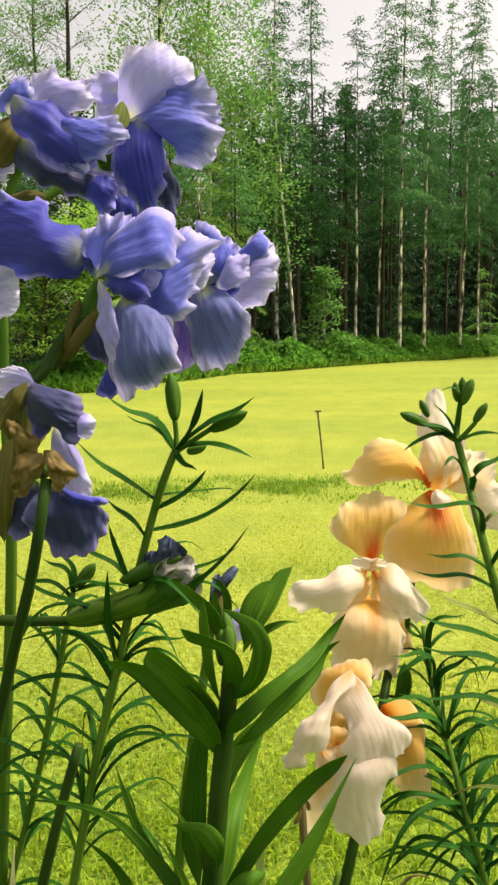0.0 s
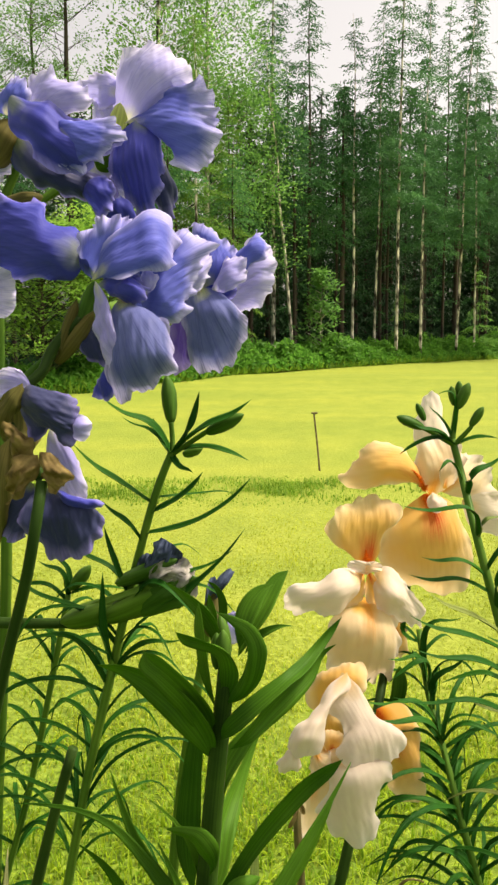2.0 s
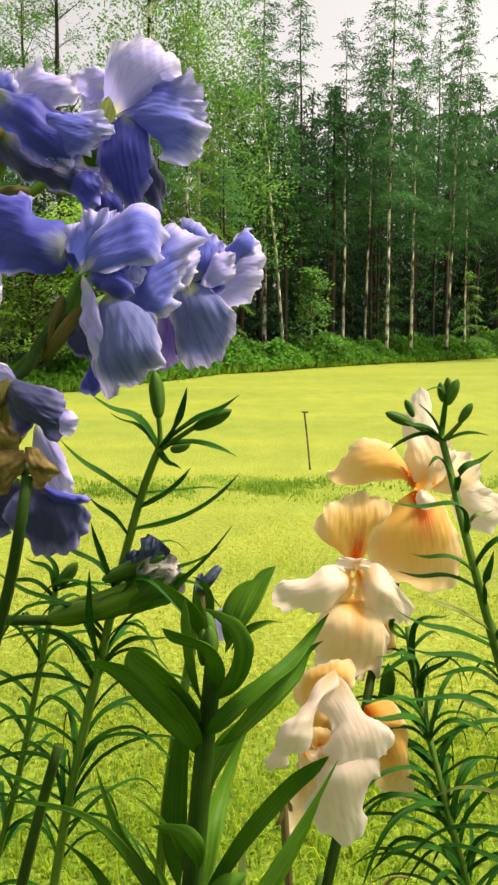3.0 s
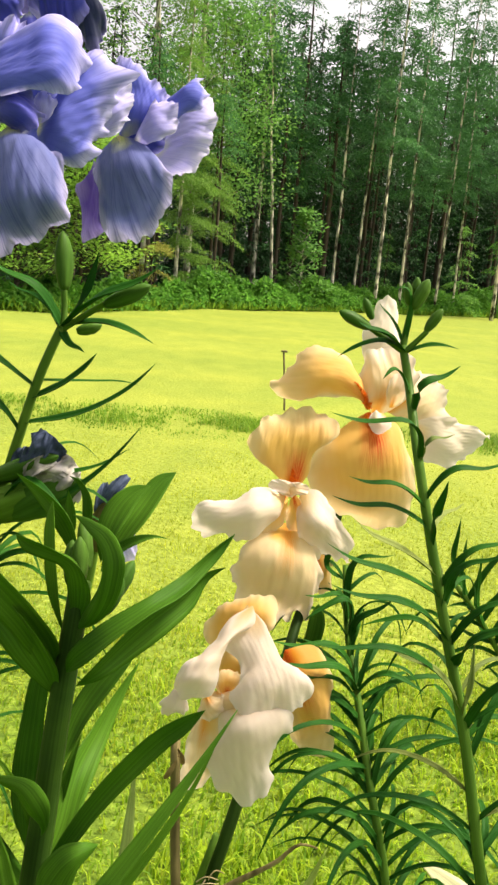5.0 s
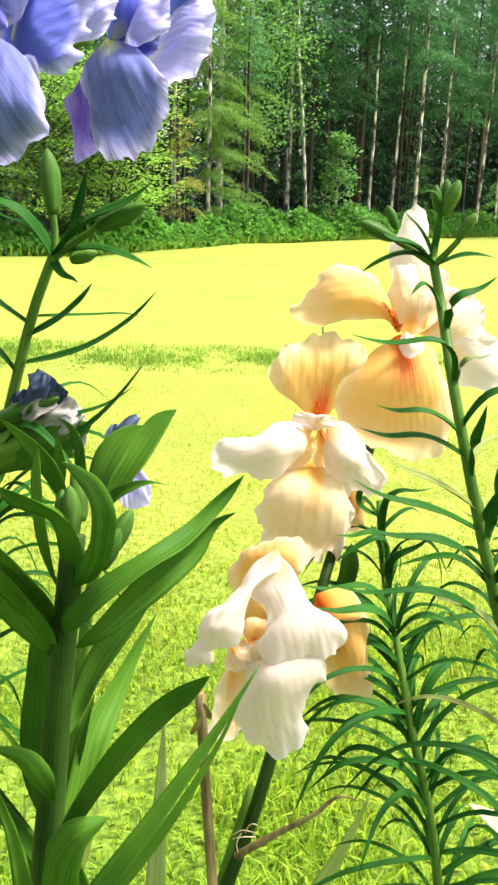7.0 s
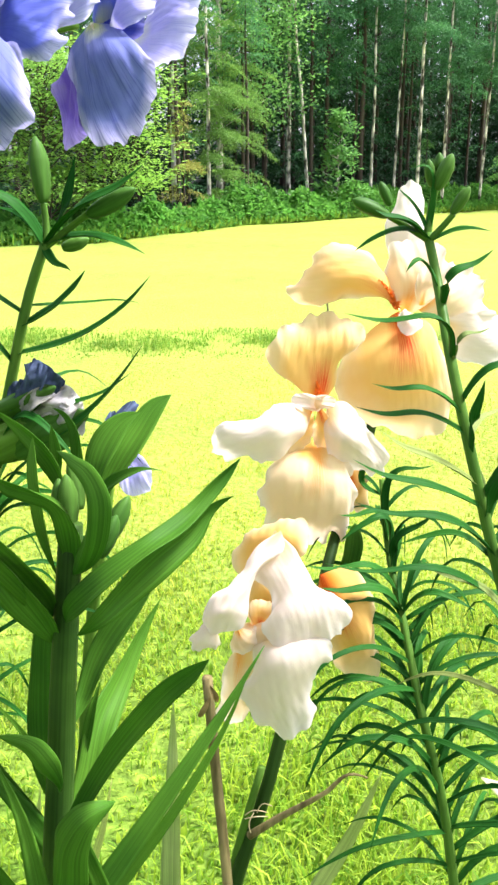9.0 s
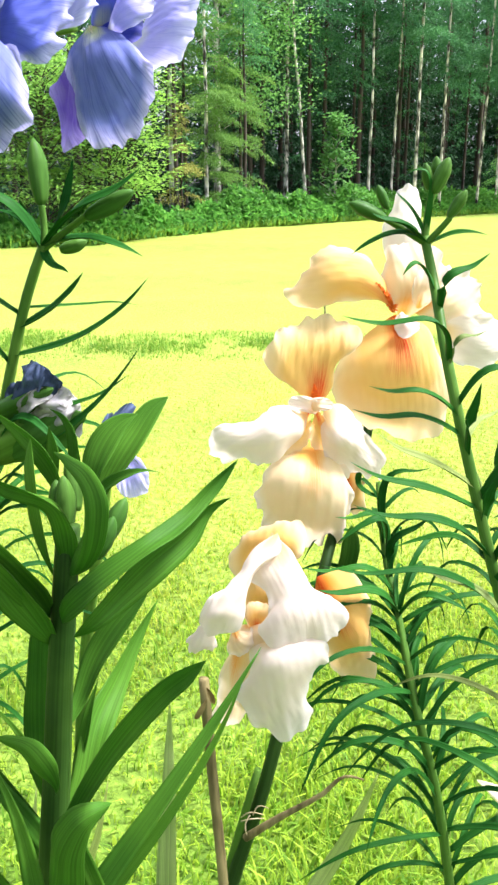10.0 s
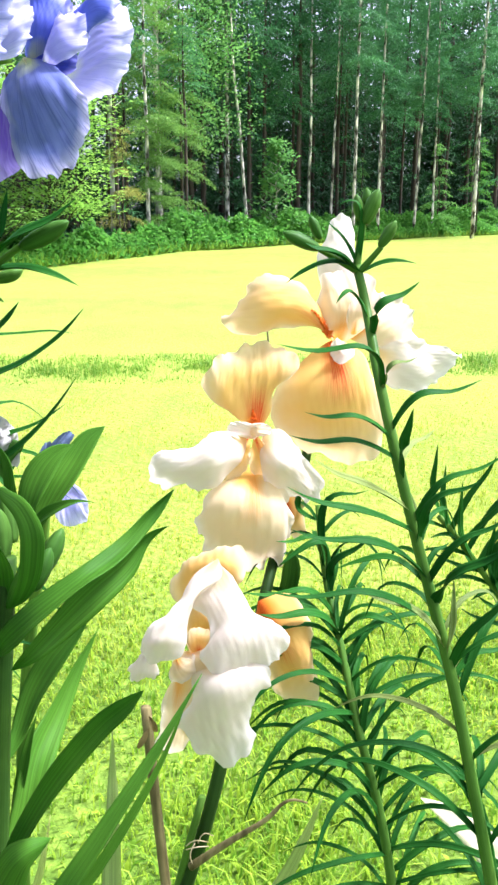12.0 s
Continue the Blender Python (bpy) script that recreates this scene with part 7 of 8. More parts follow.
spread_leaf(stout, [(0.0203, 0.5400, 0.9256), (0.0131, 0.5450, 0.9359), (0.0061, 0.5470, 0.9457), (-0.0020, 0.5520, 0.9529), (-0.0124, 0.5600, 0.9614)], [(0.0203, 0.5400, 0.9256), (0.0204, 0.5380, 0.9409), (0.0171, 0.5380, 0.9475), (0.0079, 0.5450, 0.9550), (-0.0040, 0.5530, 0.9601), (-0.0124, 0.5600, 0.9614)], 0.22)
spread_leaf(stout, [(0.0199, 0.5300, 0.8927), (0.0116, 0.5320, 0.9098), (0.0074, 0.5350, 0.9300), (0.0060, 0.5400, 0.9443), (0.0089, 0.5430, 0.9544)], [(0.0199, 0.5300, 0.8927), (0.0164, 0.5280, 0.9103), (0.0134, 0.5300, 0.9319), (0.0115, 0.5360, 0.9457), (0.0089, 0.5430, 0.9544)], 0.12)
spread_leaf(stout, [(0.0156, 0.5480, 0.9277), (0.0133, 0.5500, 0.9436), (0.0131, 0.5520, 0.9512), (0.0140, 0.5530, 0.9569)], [(0.0156, 0.5480, 0.9277), (0.0192, 0.5460, 0.9449), (0.0170, 0.5500, 0.9519), (0.0140, 0.5530, 0.9569)], 0.22)
spread_leaf(stout, [(0.0188, 0.5600, 0.9312), (0.0200, 0.5600, 0.9442), (0.0188, 0.5620, 0.9526), (0.0157, 0.5640, 0.9577), (0.0115, 0.5660, 0.9607)], [(0.0188, 0.5600, 0.9312), (0.0250, 0.5560, 0.9429), (0.0235, 0.5580, 0.9533), (0.0183, 0.5620, 0.9595), (0.0115, 0.5660, 0.9607)], 0.22)
spread_leaf(stout, [(0.0256, 0.5620, 0.9252), (0.0207, 0.5640, 0.9430), (0.0197, 0.5660, 0.9489), (0.0201, 0.5680, 0.9543)], [(0.0256, 0.5620, 0.9252), (0.0245, 0.5620, 0.9410), (0.0233, 0.5640, 0.9482), (0.0201, 0.5680, 0.9543)], 0.22)
spread_leaf(stout, [(0.0040, 0.5400, 0.7703), (-0.0041, 0.5460, 0.7846), (-0.0074, 0.5500, 0.8100), (-0.0039, 0.5500, 0.8405), (0.0012, 0.5500, 0.8640), (0.0056, 0.5520, 0.8744)], [(0.0040, 0.5400, 0.7703), (0.0060, 0.5380, 0.7911), (0.0085, 0.5400, 0.8174), (0.0096, 0.5420, 0.8457), (0.0093, 0.5460, 0.8663), (0.0056, 0.5520, 0.8744)], 0.15)
spread_leaf(stout, [(0.0100, 0.5600, 0.7998), (0.0112, 0.5700, 0.8106), (0.0165, 0.5800, 0.8316), (0.0272, 0.5850, 0.8479), (0.0410, 0.5900, 0.8579), (0.0512, 0.5930, 0.8665)], [(0.0100, 0.5600, 0.7998), (0.0153, 0.5660, 0.8047), (0.0262, 0.5740, 0.8258), (0.0384, 0.5800, 0.8445), (0.0476, 0.5880, 0.8590), (0.0512, 0.5930, 0.8665)], 0.22)
spread_leaf(stout, [(0.0081, 0.5450, 0.7528), (0.0102, 0.5600, 0.7702), (0.0168, 0.5800, 0.7972), (0.0252, 0.6000, 0.8061), (0.0367, 0.6200, 0.8218), (0.0472, 0.6330, 0.8336)], [(0.0081, 0.5450, 0.7528), (0.0221, 0.5530, 0.7695), (0.0281, 0.5730, 0.7840), (0.0329, 0.6000, 0.7958), (0.0398, 0.6200, 0.8148), (0.0472, 0.6330, 0.8336)], 0.22)
spread_leaf(stout, [(0.0084, 0.5650, 0.7593), (0.0121, 0.5720, 0.7878), (0.0175, 0.5760, 0.8050), (0.0224, 0.5800, 0.8149)], [(0.0084, 0.5650, 0.7593), (0.0176, 0.5700, 0.7860), (0.0204, 0.5750, 0.8024), (0.0224, 0.5800, 0.8149)], 0.22)
spread_leaf(stout, [(0.0130, 0.5180, 0.7678), (0.0242, 0.5050, 0.8036), (0.0381, 0.4980, 0.8324), (0.0529, 0.4880, 0.8584), (0.0697, 0.4780, 0.8819), (0.0787, 0.4720, 0.8909), (0.0867, 0.4680, 0.8964)], [(0.0130, 0.5180, 0.7678), (0.0307, 0.5000, 0.8023), (0.0441, 0.4920, 0.8286), (0.0568, 0.4830, 0.8509), (0.0723, 0.4750, 0.8738), (0.0823, 0.4690, 0.8879), (0.0867, 0.4680, 0.8964)], 0.22)
spread_leaf(stout, [(0.0103, 0.5150, 0.7354), (0.0150, 0.5000, 0.7816), (0.0241, 0.4900, 0.8089), (0.0325, 0.4880, 0.8179), (0.0393, 0.4900, 0.8175), (0.0447, 0.4950, 0.8128)], [(0.0103, 0.5150, 0.7354), (0.0319, 0.4900, 0.7710), (0.0348, 0.4840, 0.7984), (0.0386, 0.4850, 0.8087), (0.0424, 0.4900, 0.8112), (0.0447, 0.4950, 0.8128)], -0.2)
spread_leaf(stout, [(0.0139, 0.5200, 0.7952), (0.0154, 0.5100, 0.8085), (0.0103, 0.5050, 0.8199), (0.0051, 0.5070, 0.8267), (-0.0035, 0.5120, 0.8272), (-0.0101, 0.5150, 0.8288)], [(0.0139, 0.5200, 0.7952), (0.0208, 0.5050, 0.8164), (0.0206, 0.5000, 0.8293), (0.0143, 0.5020, 0.8355), (0.0031, 0.5080, 0.8345), (-0.0101, 0.5150, 0.8288)], -0.2)
bud("bud", (0.0194, 0.5370, 0.9161), (0.0195, 0.5380, 0.9377), 0.0038, BUD, stout)
bud("bud", (0.0239, 0.5340, 0.9167), (0.0234, 0.5350, 0.9405), 0.0041, BUD, stout)
bud("bud", (0.0385, 0.5300, 0.9109), (0.0483, 0.5390, 0.9297), 0.004, BUD, stout)
bud("bud", (0.0375, 0.5250, 0.9081), (0.0446, 0.5300, 0.9247), 0.0036, BUD, stout)
bud("bud", (0.0260, 0.5450, 0.9211), (0.0206, 0.5560, 0.9429), 0.0036, BUD, stout)

# ---- sword leaves of irises in front ----
fan_one = thing("iris_fan", (0.03, 0.50, 0.0), "fan of green sword-shaped iris leaves", "iris", "irises in the border")
blade("leaf", [(0.03, 0.50, 0.0), (0.025, 0.530, 0.727), (0.060, 0.550, 0.773), (0.087, 0.570, 0.807), (0.105, 0.585, 0.832)], 0.0155, BROAD_LEAF, fan_one, "sword", 0.5, (-0.4, -0.9, 0.1), n=26)
blade("leaf", [(0.03, 0.51, 0.0), (0.026, 0.550, 0.707), (0.060, 0.565, 0.750), (0.087, 0.580, 0.793), (0.097, 0.585, 0.817)], 0.013, BROAD_LEAF, fan_one, "sword", 0.3, (0.4, -0.9, 0.1), n=26)
fan_two = thing("iris_fan", (-0.08, 0.50, 0.0), "fan of broad dark iris leaves leaning outward", "iris", "irises in the border")
blade("leaf", [(-0.08, 0.50, 0.0), (-0.004, 0.540, 0.761), (-0.031, 0.550, 0.796), (-0.049, 0.560, 0.840)], 0.02, BROAD_LEAF, fan_two, "sword", 0.3, (0.2, -1, 0.1), n=22)
blade("leaf", [(-0.08, 0.50, 0.0), (-0.014, 0.540, 0.776), (-0.050, 0.550, 0.811), (-0.110, 0.560, 0.818)], 0.017, BROAD_LEAF, fan_two, "broad", 0.25, (0, -0.8, 0.6), n=22)
blade("leaf", [(-0.08, 0.50, 0.0), (-0.026, 0.520, 0.761), (-0.044, 0.500, 0.818), (-0.054, 0.490, 0.835)], 0.03, BROAD_LEAF, fan_two, "broad", 0.3, (0.1, -1, 0.2), n=18)
blade("leaf", [(-0.08, 0.50, 0.0), (0.009, 0.500, 0.754), (-0.001, 0.510, 0.793), (-0.015, 0.520, 0.817)], 0.021, BROAD_LEAF, fan_two, "sword", 0.3, (0.2, -1, 0.1), n=20)
blade("leaf", [(-0.08, 0.52, 0.0), (0.014, 0.530, 0.776), (-0.005, 0.530, 0.823), (-0.023, 0.540, 0.833)], 0.012, BROAD_LEAF, fan_two, "sword", 0.3, (0.2, -1, 0.4), n=20)

cut = thing("cut_stem", (-0.16, 0.60, 0.0), "dark cut flower stem with a ragged end", "stem")
tube("stem", [(-0.16, 0.60, 0.0), (-0.110, 0.600, 0.731), (-0.096, 0.600, 0.784), (-0.081, 0.600, 0.834)], [0.0055, 0.005, 0.0045, 0.0035], STEM_DARK, cut)

# faded bloom behind the stout lily
faded = iris((0.0, 0.74, 0.0), "spent blue iris with crumpled withered blooms")
tube("stem", [(0.0, 0.74, 0.0), (-0.014, 0.730, 0.776), (0.0, 0.725, 0.852), (0.005, 0.725, 0.895)], [0.006, 0.005, 0.0045, 0.004], STEM, faded)
bud("spathe", (0.005, 0.720, 0.869), (0.010, 0.715, 0.906), 0.0075, SPATHE, faded)
petal(faded, [(0.005, 0.720, 0.897), (0.014, 0.710, 0.914), (0.024, 0.720, 0.924)], 0.009, WILT, seed=121, ruffle=0.7, waves=5, cup=0.8, name="withered_petal", label="shrivelled blue-black petal")
petal(faded, [(0.004, 0.720, 0.890), (0.007, 0.715, 0.908), (0.009, 0.720, 0.918)], 0.008, WILT, seed=122, ruffle=0.7, waves=5, cup=0.7, name="withered_petal", label="shrivelled blue-black petal")
petal(faded, [(0.018, 0.720, 0.886), (0.024, 0.700, 0.880), (0.028, 0.700, 0.869)], 0.022, BLUE_PALE, seed=123, ruffle=0.4, waves=3, cup=0.2, name="petal", label="faded pale blue petal")
petal(faded, [(-0.014, 0.710, 0.915), (-0.018, 0.700, 0.927), (-0.022, 0.700, 0.936)], 0.02, DRY, seed=124, ruffle=0.6, cup=0.6, name="withered_petal", label="shrivelled pale petal")

# ---- lily in front of the cream blooms ----
lily_three = lily((0.34, 0.60, 0.0), "tall green lily with a cluster of small buds")
stem_three = [(0.34, 0.60, 0.0), (0.287, 0.640, 0.643), (0.270, 0.645, 0.719), (0.256, 0.655, 0.784), (0.234, 0.670, 0.865), (0.213, 0.695, 0.954), (0.207, 0.750, 1.016), (0.205, 0.752, 1.024)]
STEM_LINES[lily_three.name] = spline(stem_three, 600)
tube("stem", stem_three, [0.0055, 0.0052, 0.0048, 0.0044, 0.0042, 0.0038, 0.0034, 0.003], STEM, lily_three, n=44)
tube("stalk", [(0.205, 0.752, 1.023), (0.207, 0.755, 1.038), (0.209, 0.755, 1.054)], [0.0028, 0.0024, 0.0022], STEM, lily_three)
tube("stalk", [(0.206, 0.750, 1.020), (0.213, 0.748, 1.028), (0.219, 0.745, 1.036)], [0.0022, 0.002, 0.0018], STEM, lily_three)
tube("stalk", [(0.204, 0.750, 1.021), (0.190, 0.745, 1.029), (0.177, 0.740, 1.036)], [0.0022, 0.002, 0.0018], STEM, lily_three)
for a, b, r in (((0.209, 0.752, 1.050), (0.217, 0.750, 1.071), 0.0046), ((0.207, 0.757, 1.052), (0.204, 0.757, 1.068), 0.0033), ((0.212, 0.760, 1.055), (0.211, 0.760, 1.072), 0.0034),
                ((0.218, 0.745, 1.036), (0.227, 0.742, 1.052), 0.0036), ((0.179, 0.740, 1.035), (0.156, 0.735, 1.045), 0.0042), ((0.180, 0.742, 1.041), (0.173, 0.742, 1.055), 0.003)):
    bud("bud", a, b, r, BUD, lily_three)
lily_leaf(lily_three, (0.203, 0.750, 1.021), (0.185, 0.735, 1.034), (0.169, 0.730, 1.039), 0.00855)
lily_leaf(lily_three, (0.202, 0.750, 1.024), (0.179, 0.735, 1.026), (0.158, 0.730, 1.015), 0.0063)
lily_leaf(lily_three, (0.207, 0.750, 1.020), (0.224, 0.745, 1.027), (0.241, 0.740, 1.026), 0.0054)
lily_leaf(lily_three, (0.206, 0.730, 0.996), (0.193, 0.720, 1.010), (0.187, 0.715, 1.004), 0.0054)
lily_leaf(lily_three, (0.205, 0.752, 1.026), (0.192, 0.750, 1.045), (0.185, 0.750, 1.052), 0.0045)
lily_leaf(lily_three, (0.206, 0.755, 1.058), (0.198, 0.750, 1.064), (0.191, 0.750, 1.061), 0.00405)
lily_leaf(lily_three, (0.2106, 0.7216, 0.9840), (0.2146, 0.7116, 1.0043), (0.2391, 0.7216, 1.0166), 0.0065)
lily_leaf(lily_three, (0.2107, 0.6955, 0.9546), (0.1950, 0.6655, 0.9853), (0.1470, 0.6605, 0.9881), 0.0062)
lily_leaf(lily_three, (0.2132, 0.6955, 0.9546), (0.2176, 0.6855, 0.9726), (0.2344, 0.6955, 0.9749), 0.0036, OLIVE_LEAF)
lily_leaf(lily_three, (0.2171, 0.6885, 0.9309), (0.2315, 0.6785, 0.9549), (0.2716, 0.6885, 0.9622), 0.0051)
lily_leaf(lily_three, (0.2193, 0.6805, 0.9024), (0.2209, 0.6655, 0.9301), (0.2242, 0.6605, 0.9518), 0.0072)
lily_leaf(lily_three, (0.2226, 0.6830, 0.9112), (0.2348, 0.6980, 0.9210), (0.2520, 0.7130, 0.9255), 0.0040, OLIVE_LEAF)
lily_leaf(lily_three, (0.2111, 0.6868, 0.9248), (0.1907, 0.6668, 0.9458), (0.1633, 0.6618, 0.9494), 0.0054)
lily_leaf(lily_three, (0.2132, 0.6835, 0.9129), (0.1915, 0.6685, 0.9308), (0.1539, 0.6585, 0.9372), 0.0054)
lily_leaf(lily_three, (0.2199, 0.6754, 0.8844), (0.1962, 0.6554, 0.9094), (0.1664, 0.6504, 0.9268), 0.0062, OLIVE_LEAF)
lily_leaf(lily_three, (0.2265, 0.6718, 0.8715), (0.1915, 0.6468, 0.8968), (0.1517, 0.6418, 0.9125), 0.0062)
lily_leaf(lily_three, (0.2332, 0.6662, 0.8445), (0.1955, 0.6362, 0.8822), (0.1531, 0.6312, 0.8916), 0.0065)
lily_leaf(lily_three, (0.2362, 0.6653, 0.8394), (0.2186, 0.6803, 0.8531), (0.1853, 0.6853, 0.8426), 0.0051)
lily_leaf(lily_three, (0.2316, 0.6699, 0.8648), (0.2442, 0.6549, 0.9024), (0.2622, 0.6499, 0.9117), 0.0072)
lily_leaf(lily_three, (0.2303, 0.6736, 0.8778), (0.2489, 0.6686, 0.9070), (0.2849, 0.6736, 0.9210), 0.0047)
lily_leaf(lily_three, (0.2285, 0.6731, 0.8762), (0.2316, 0.6781, 0.8866), (0.2308, 0.6831, 0.8946), 0.0047, OLIVE_LEAF)
lily_leaf(lily_three, (0.2394, 0.6657, 0.8419), (0.2584, 0.6557, 0.8749), (0.2839, 0.6557, 0.8888), 0.0054)
lily_leaf(lily_three, (0.2444, 0.6633, 0.8286), (0.2534, 0.6433, 0.8598), (0.2768, 0.6333, 0.8793), 0.0091)
lily_leaf(lily_three, (0.2514, 0.6576, 0.7983), (0.2510, 0.6476, 0.8270), (0.2488, 0.6426, 0.8556), 0.0065, OLIVE_LEAF)
lily_leaf(lily_three, (0.2489, 0.6583, 0.8017), (0.2225, 0.6433, 0.8382), (0.1907, 0.6383, 0.8543), 0.0058, OLIVE_LEAF)
lily_leaf(lily_three, (0.2422, 0.6594, 0.8078), (0.1920, 0.6294, 0.8547), (0.1365, 0.6194, 0.8615), 0.0054)
lily_leaf(lily_three, (0.2521, 0.6559, 0.7890), (0.2643, 0.6459, 0.8217), (0.2823, 0.6409, 0.8476), 0.0065)
lily_leaf(lily_three, (0.2555, 0.6548, 0.7830), (0.2722, 0.6648, 0.7946), (0.2988, 0.6748, 0.7959), 0.0047)
lily_leaf(lily_three, (0.2348, 0.6670, 0.8487), (0.2481, 0.6770, 0.8589), (0.2569, 0.6820, 0.8616), 0.0036)
whorl_leaves(lily_three, stem_three[0:4], 0.5, 1.0, 30, 0.11, 0.005, 6, 0.42, 0.4)
whorl_leaves(lily_three, stem_three[3:6], 0.0, 0.55, 4, 0.07, 0.0036, 61, 0.4, 0.45)
whorl_leaves(lily_three, stem_three[2:5], 0.0, 0.7, 4, 0.075, 0.0038, 62, 0.35, 0.4, OLIVE_LEAF)

# ---- bushy lily beside the cream blooms ----
lily_four = lily((0.27, 0.66, 0.0), "bushy green lily crowded with narrow arching leaves")
stem_four = [(0.27, 0.66, 0.0), (0.235, 0.675, 0.594), (0.223, 0.685, 0.664), (0.209, 0.700, 0.719), (0.200, 0.735, 0.766), (0.194, 0.770, 0.798), (0.191, 0.800, 0.844)]
STEM_LINES[lily_four.name] = spline(stem_four, 600)
tube("stem", stem_four, [0.005, 0.0048, 0.0044, 0.004, 0.0036, 0.003, 0.0026], STEM, lily_four, n=40)
lily_leaf(lily_four, (0.191, 0.800, 0.830), (0.174, 0.790, 0.847), (0.181, 0.790, 0.879), 0.005)
lily_leaf(lily_four, (0.194, 0.775, 0.805), (0.180, 0.760, 0.835), (0.155, 0.750, 0.836), 0.006)
lily_leaf(lily_four, (0.195, 0.770, 0.796), (0.183, 0.750, 0.835), (0.155, 0.740, 0.820), 0.0075)
lily_leaf(lily_four, (0.195, 0.775, 0.805), (0.201, 0.770, 0.863), (0.223, 0.770, 0.866), 0.006)
lily_leaf(lily_four, (0.197, 0.760, 0.792), (0.199, 0.750, 0.822), (0.221, 0.745, 0.841), 0.0065)
lily_leaf(lily_four, (0.198, 0.745, 0.779), (0.173, 0.730, 0.808), (0.131, 0.720, 0.812), 0.006)
lily_leaf(lily_four, (0.198, 0.735, 0.772), (0.172, 0.710, 0.801), (0.140, 0.700, 0.806), 0.0085)
lily_leaf(lily_four, (0.200, 0.735, 0.769), (0.218, 0.720, 0.793), (0.246, 0.715, 0.781), 0.006)
whorl_leaves(lily_four, stem_four[1:], 0.0, 0.7, 60, 0.1, 0.0044, 8, 0.3, 0.36)
whorl_leaves(lily_four, stem_four[4:], 0.1, 0.9, 10, 0.055, 0.0036, 81, 0.4, 0.5)

# ---- drooping lily tip further back ----
lily_five = lily((0.50, 0.86, 0.0), "dark lily shoot with upright needle-like leaves")
stem_five = [(0.50, 0.86, 0.0), (0.47, 0.86, 0.45), (0.402, 0.860, 0.674), (0.357, 0.860, 0.738), (0.327, 0.855, 0.780), (0.298, 0.850, 0.815)]
STEM_LINES[lily_five.name] = spline(stem_five, 600)
tube("stem", stem_five, [0.005, 0.0045, 0.004, 0.0036, 0.003, 0.0025], STEM, lily_five, n=34)
rng_five = random.Random(15)
for k in range(64):
    u = 0.5 + 0.49 * k / 63
    b = spline(stem_five, 101)[int(u * 100)]
    side = (-1) ** k * rng_five.uniform(0.003, 0.024)
    deep_by = rng_five.uniform(-0.012, 0.012)
    tall = rng_five.uniform(0.045, 0.085)
    lily_leaf(lily_five, tuple(b), tuple(b + np.array([side, deep_by, tall * 0.5])), tuple(b + np.array([side * 1.6 + 0.01, deep_by * 1.5, tall])), 0.0058)
for k in range(9):
    b = spline(stem_five, 101)[82 + 2 * k]
    reach = rng_five.uniform(0.03, 0.065)
    lily_leaf(lily_five, tuple(b), tuple(b + np.array([-reach * 0.55, -0.008, 0.012])), tuple(b + np.array([-reach, -0.012, rng_five.uniform(-0.006, 0.03)])), 0.0052)

# ---- stick, twig and tie ----
stick = thing("plant_stick", (0.065, 0.62, 0.0), "dry brown broken stalk with a frayed top", "stick")
tube("stalk", [(0.065, 0.62, 0.0), (0.081, 0.635, 0.643), (0.075, 0.640, 0.715), (0.071, 0.640, 0.778)], [0.0042, 0.0036, 0.0033, 0.0031], WOOD, stick, ridges=0.08)
for k, (a, b, c) in enumerate([((0.073, 0.637, 0.766), (0.069, 0.635, 0.759), (0.066, 0.635, 0.754)), ((0.073, 0.637, 0.774), (0.076, 0.635, 0.770), (0.077, 0.635, 0.764))]):
    petal(stick, [a, b, c], 0.0035, DRY, seed=130 + k, ruffle=0.4, waves=2, cup=0.4, name="dry_scrap", n=10, m=21)
tube("twig", [(0.095, 0.665, 0.642), (0.117, 0.660, 0.663), (0.143, 0.655, 0.685), (0.160, 0.652, 0.702), (0.169, 0.650, 0.701)], [0.0028, 0.0024, 0.0018, 0.0014, 0.0006], WOOD, stick)
tie = thing("straw_tie", (0.100, 0.660, 0.664), "pale straw tie knotted round the stems", "tie")
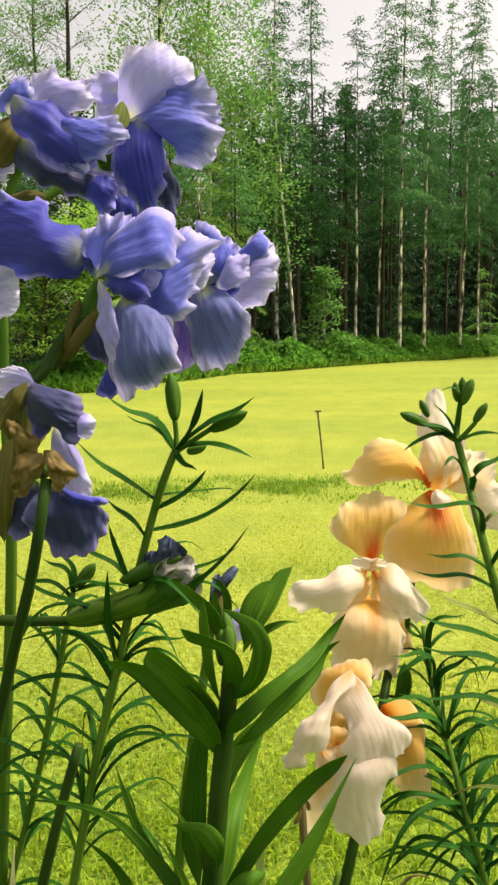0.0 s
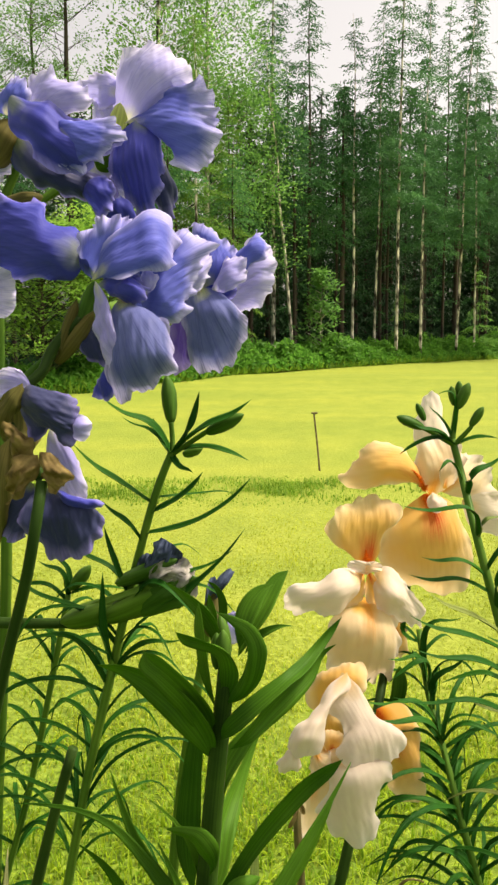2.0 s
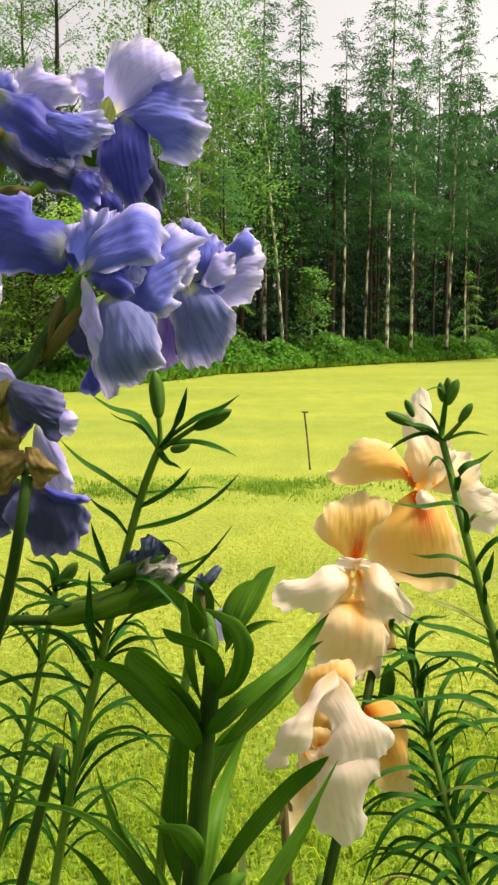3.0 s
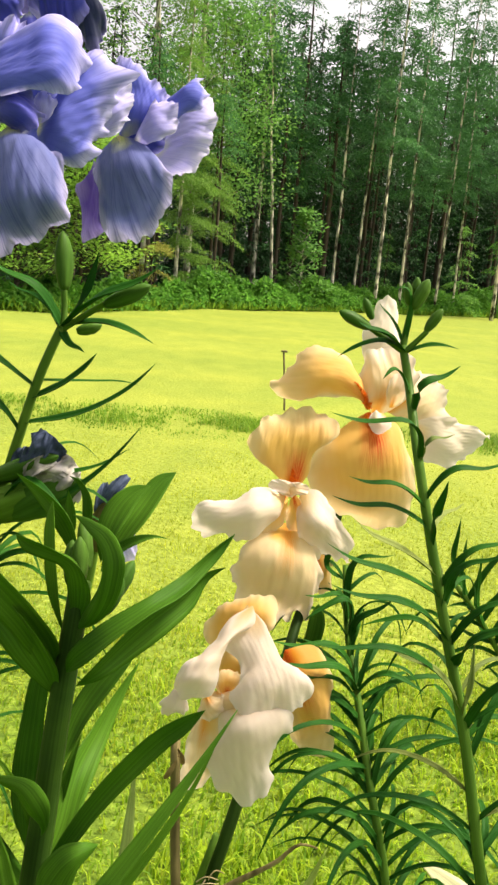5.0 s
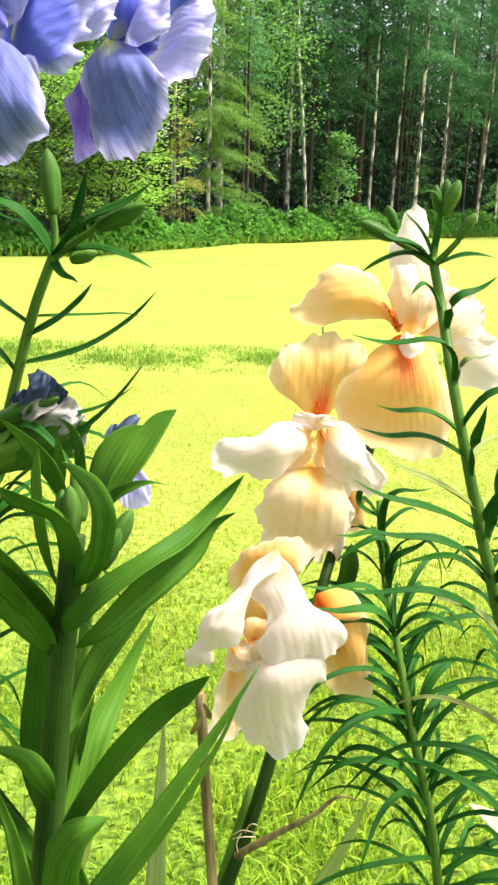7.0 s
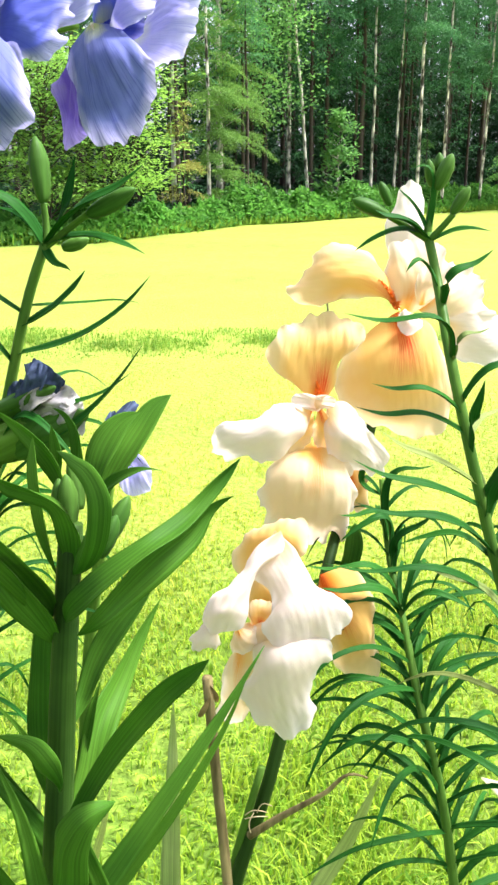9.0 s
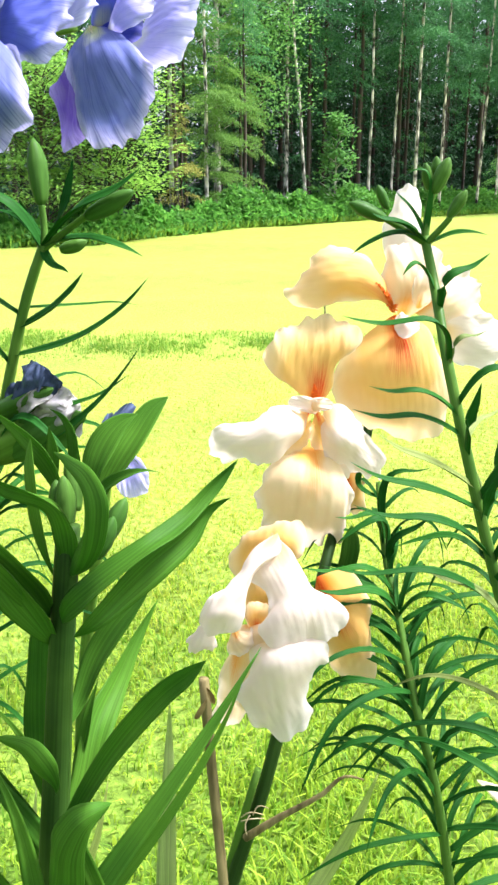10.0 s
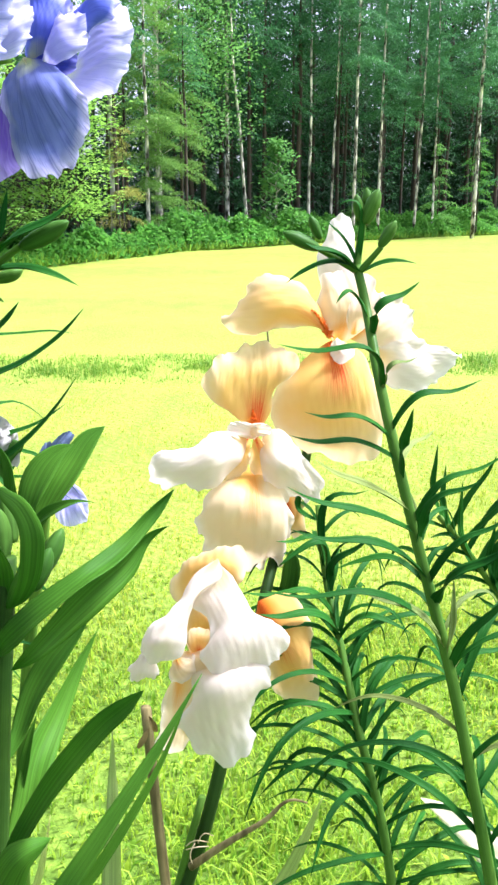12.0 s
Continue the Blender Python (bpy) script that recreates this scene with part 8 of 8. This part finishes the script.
for a, b, c in (((0.092, 0.670, 0.654), (0.099, 0.662, 0.665), (0.107, 0.668, 0.658)), ((0.092, 0.670, 0.651), (0.100, 0.662, 0.660), (0.107, 0.668, 0.655)), ((0.098, 0.662, 0.663), (0.095, 0.660, 0.657), (0.096, 0.660, 0.649)), ((0.100, 0.662, 0.663), (0.105, 0.660, 0.672), (0.110, 0.660, 0.670))):
    tube("strand", [a, b, c], [0.0004, 0.0004, 0.0003], STRAW, tie, sides=6, n=12)
tube("green_stalk", [(0.05, 0.70, 0.0), (0.082, 0.680, 0.597), (0.094, 0.675, 0.652), (0.103, 0.675, 0.688)], [0.005, 0.0045, 0.004, 0.0025], STEM, gold)

# ---- pale old leaves low down ----
pale_one = thing("pale_leaf_tuft", (0.05, 0.72, 0.0), "tuft of pale yellowing sword leaves", "leaves")
for pts, w in (([(0.05, 0.72, 0.0), (0.036, 0.700, 0.565), (0.040, 0.700, 0.648), (0.043, 0.700, 0.722)], 0.017), ([(0.04, 0.72, 0.0), (-0.070, 0.720, 0.543), (-0.064, 0.720, 0.599), (-0.059, 0.720, 0.635)], 0.013),
               ([(0.05, 0.71, 0.0), (-0.026, 0.700, 0.564), (-0.011, 0.700, 0.613), (-0.002, 0.700, 0.657)], 0.011)):
    blade("leaf", pts, w, PALE_LEAF, pale_one, "sword", 0.15, (0.1, -1, 0))
pale_two = thing("pale_leaf_tuft", (0.13, 0.76, 0.0), "broad pale green leaves leaning over the grass", "leaves")
for pts, w in (([(0.13, 0.76, 0.0), (0.146, 0.750, 0.510), (0.172, 0.750, 0.566), (0.194, 0.750, 0.627)], 0.017), ([(0.36, 0.80, 0.3), (0.366, 0.800, 0.494), (0.327, 0.800, 0.548), (0.284, 0.800, 0.582)], 0.03)):
    blade("leaf", pts, w, BLEACHED if w > 0.02 else PALE_LEAF, pale_two, "sword", 0.12, (0.1, -0.7, 0.7))
pale_three = thing("pale_leaf_tuft", (-0.25, 0.72, 0.0), "bleached old leaf low among the stems", "leaves")
blade("leaf", [(-0.25, 0.72, 0.0), (-0.166, 0.700, 0.623), (-0.163, 0.700, 0.664), (-0.160, 0.700, 0.696)], 0.013, BLEACHED, pale_three, "sword", 0.12, (0.1, -1, 0))
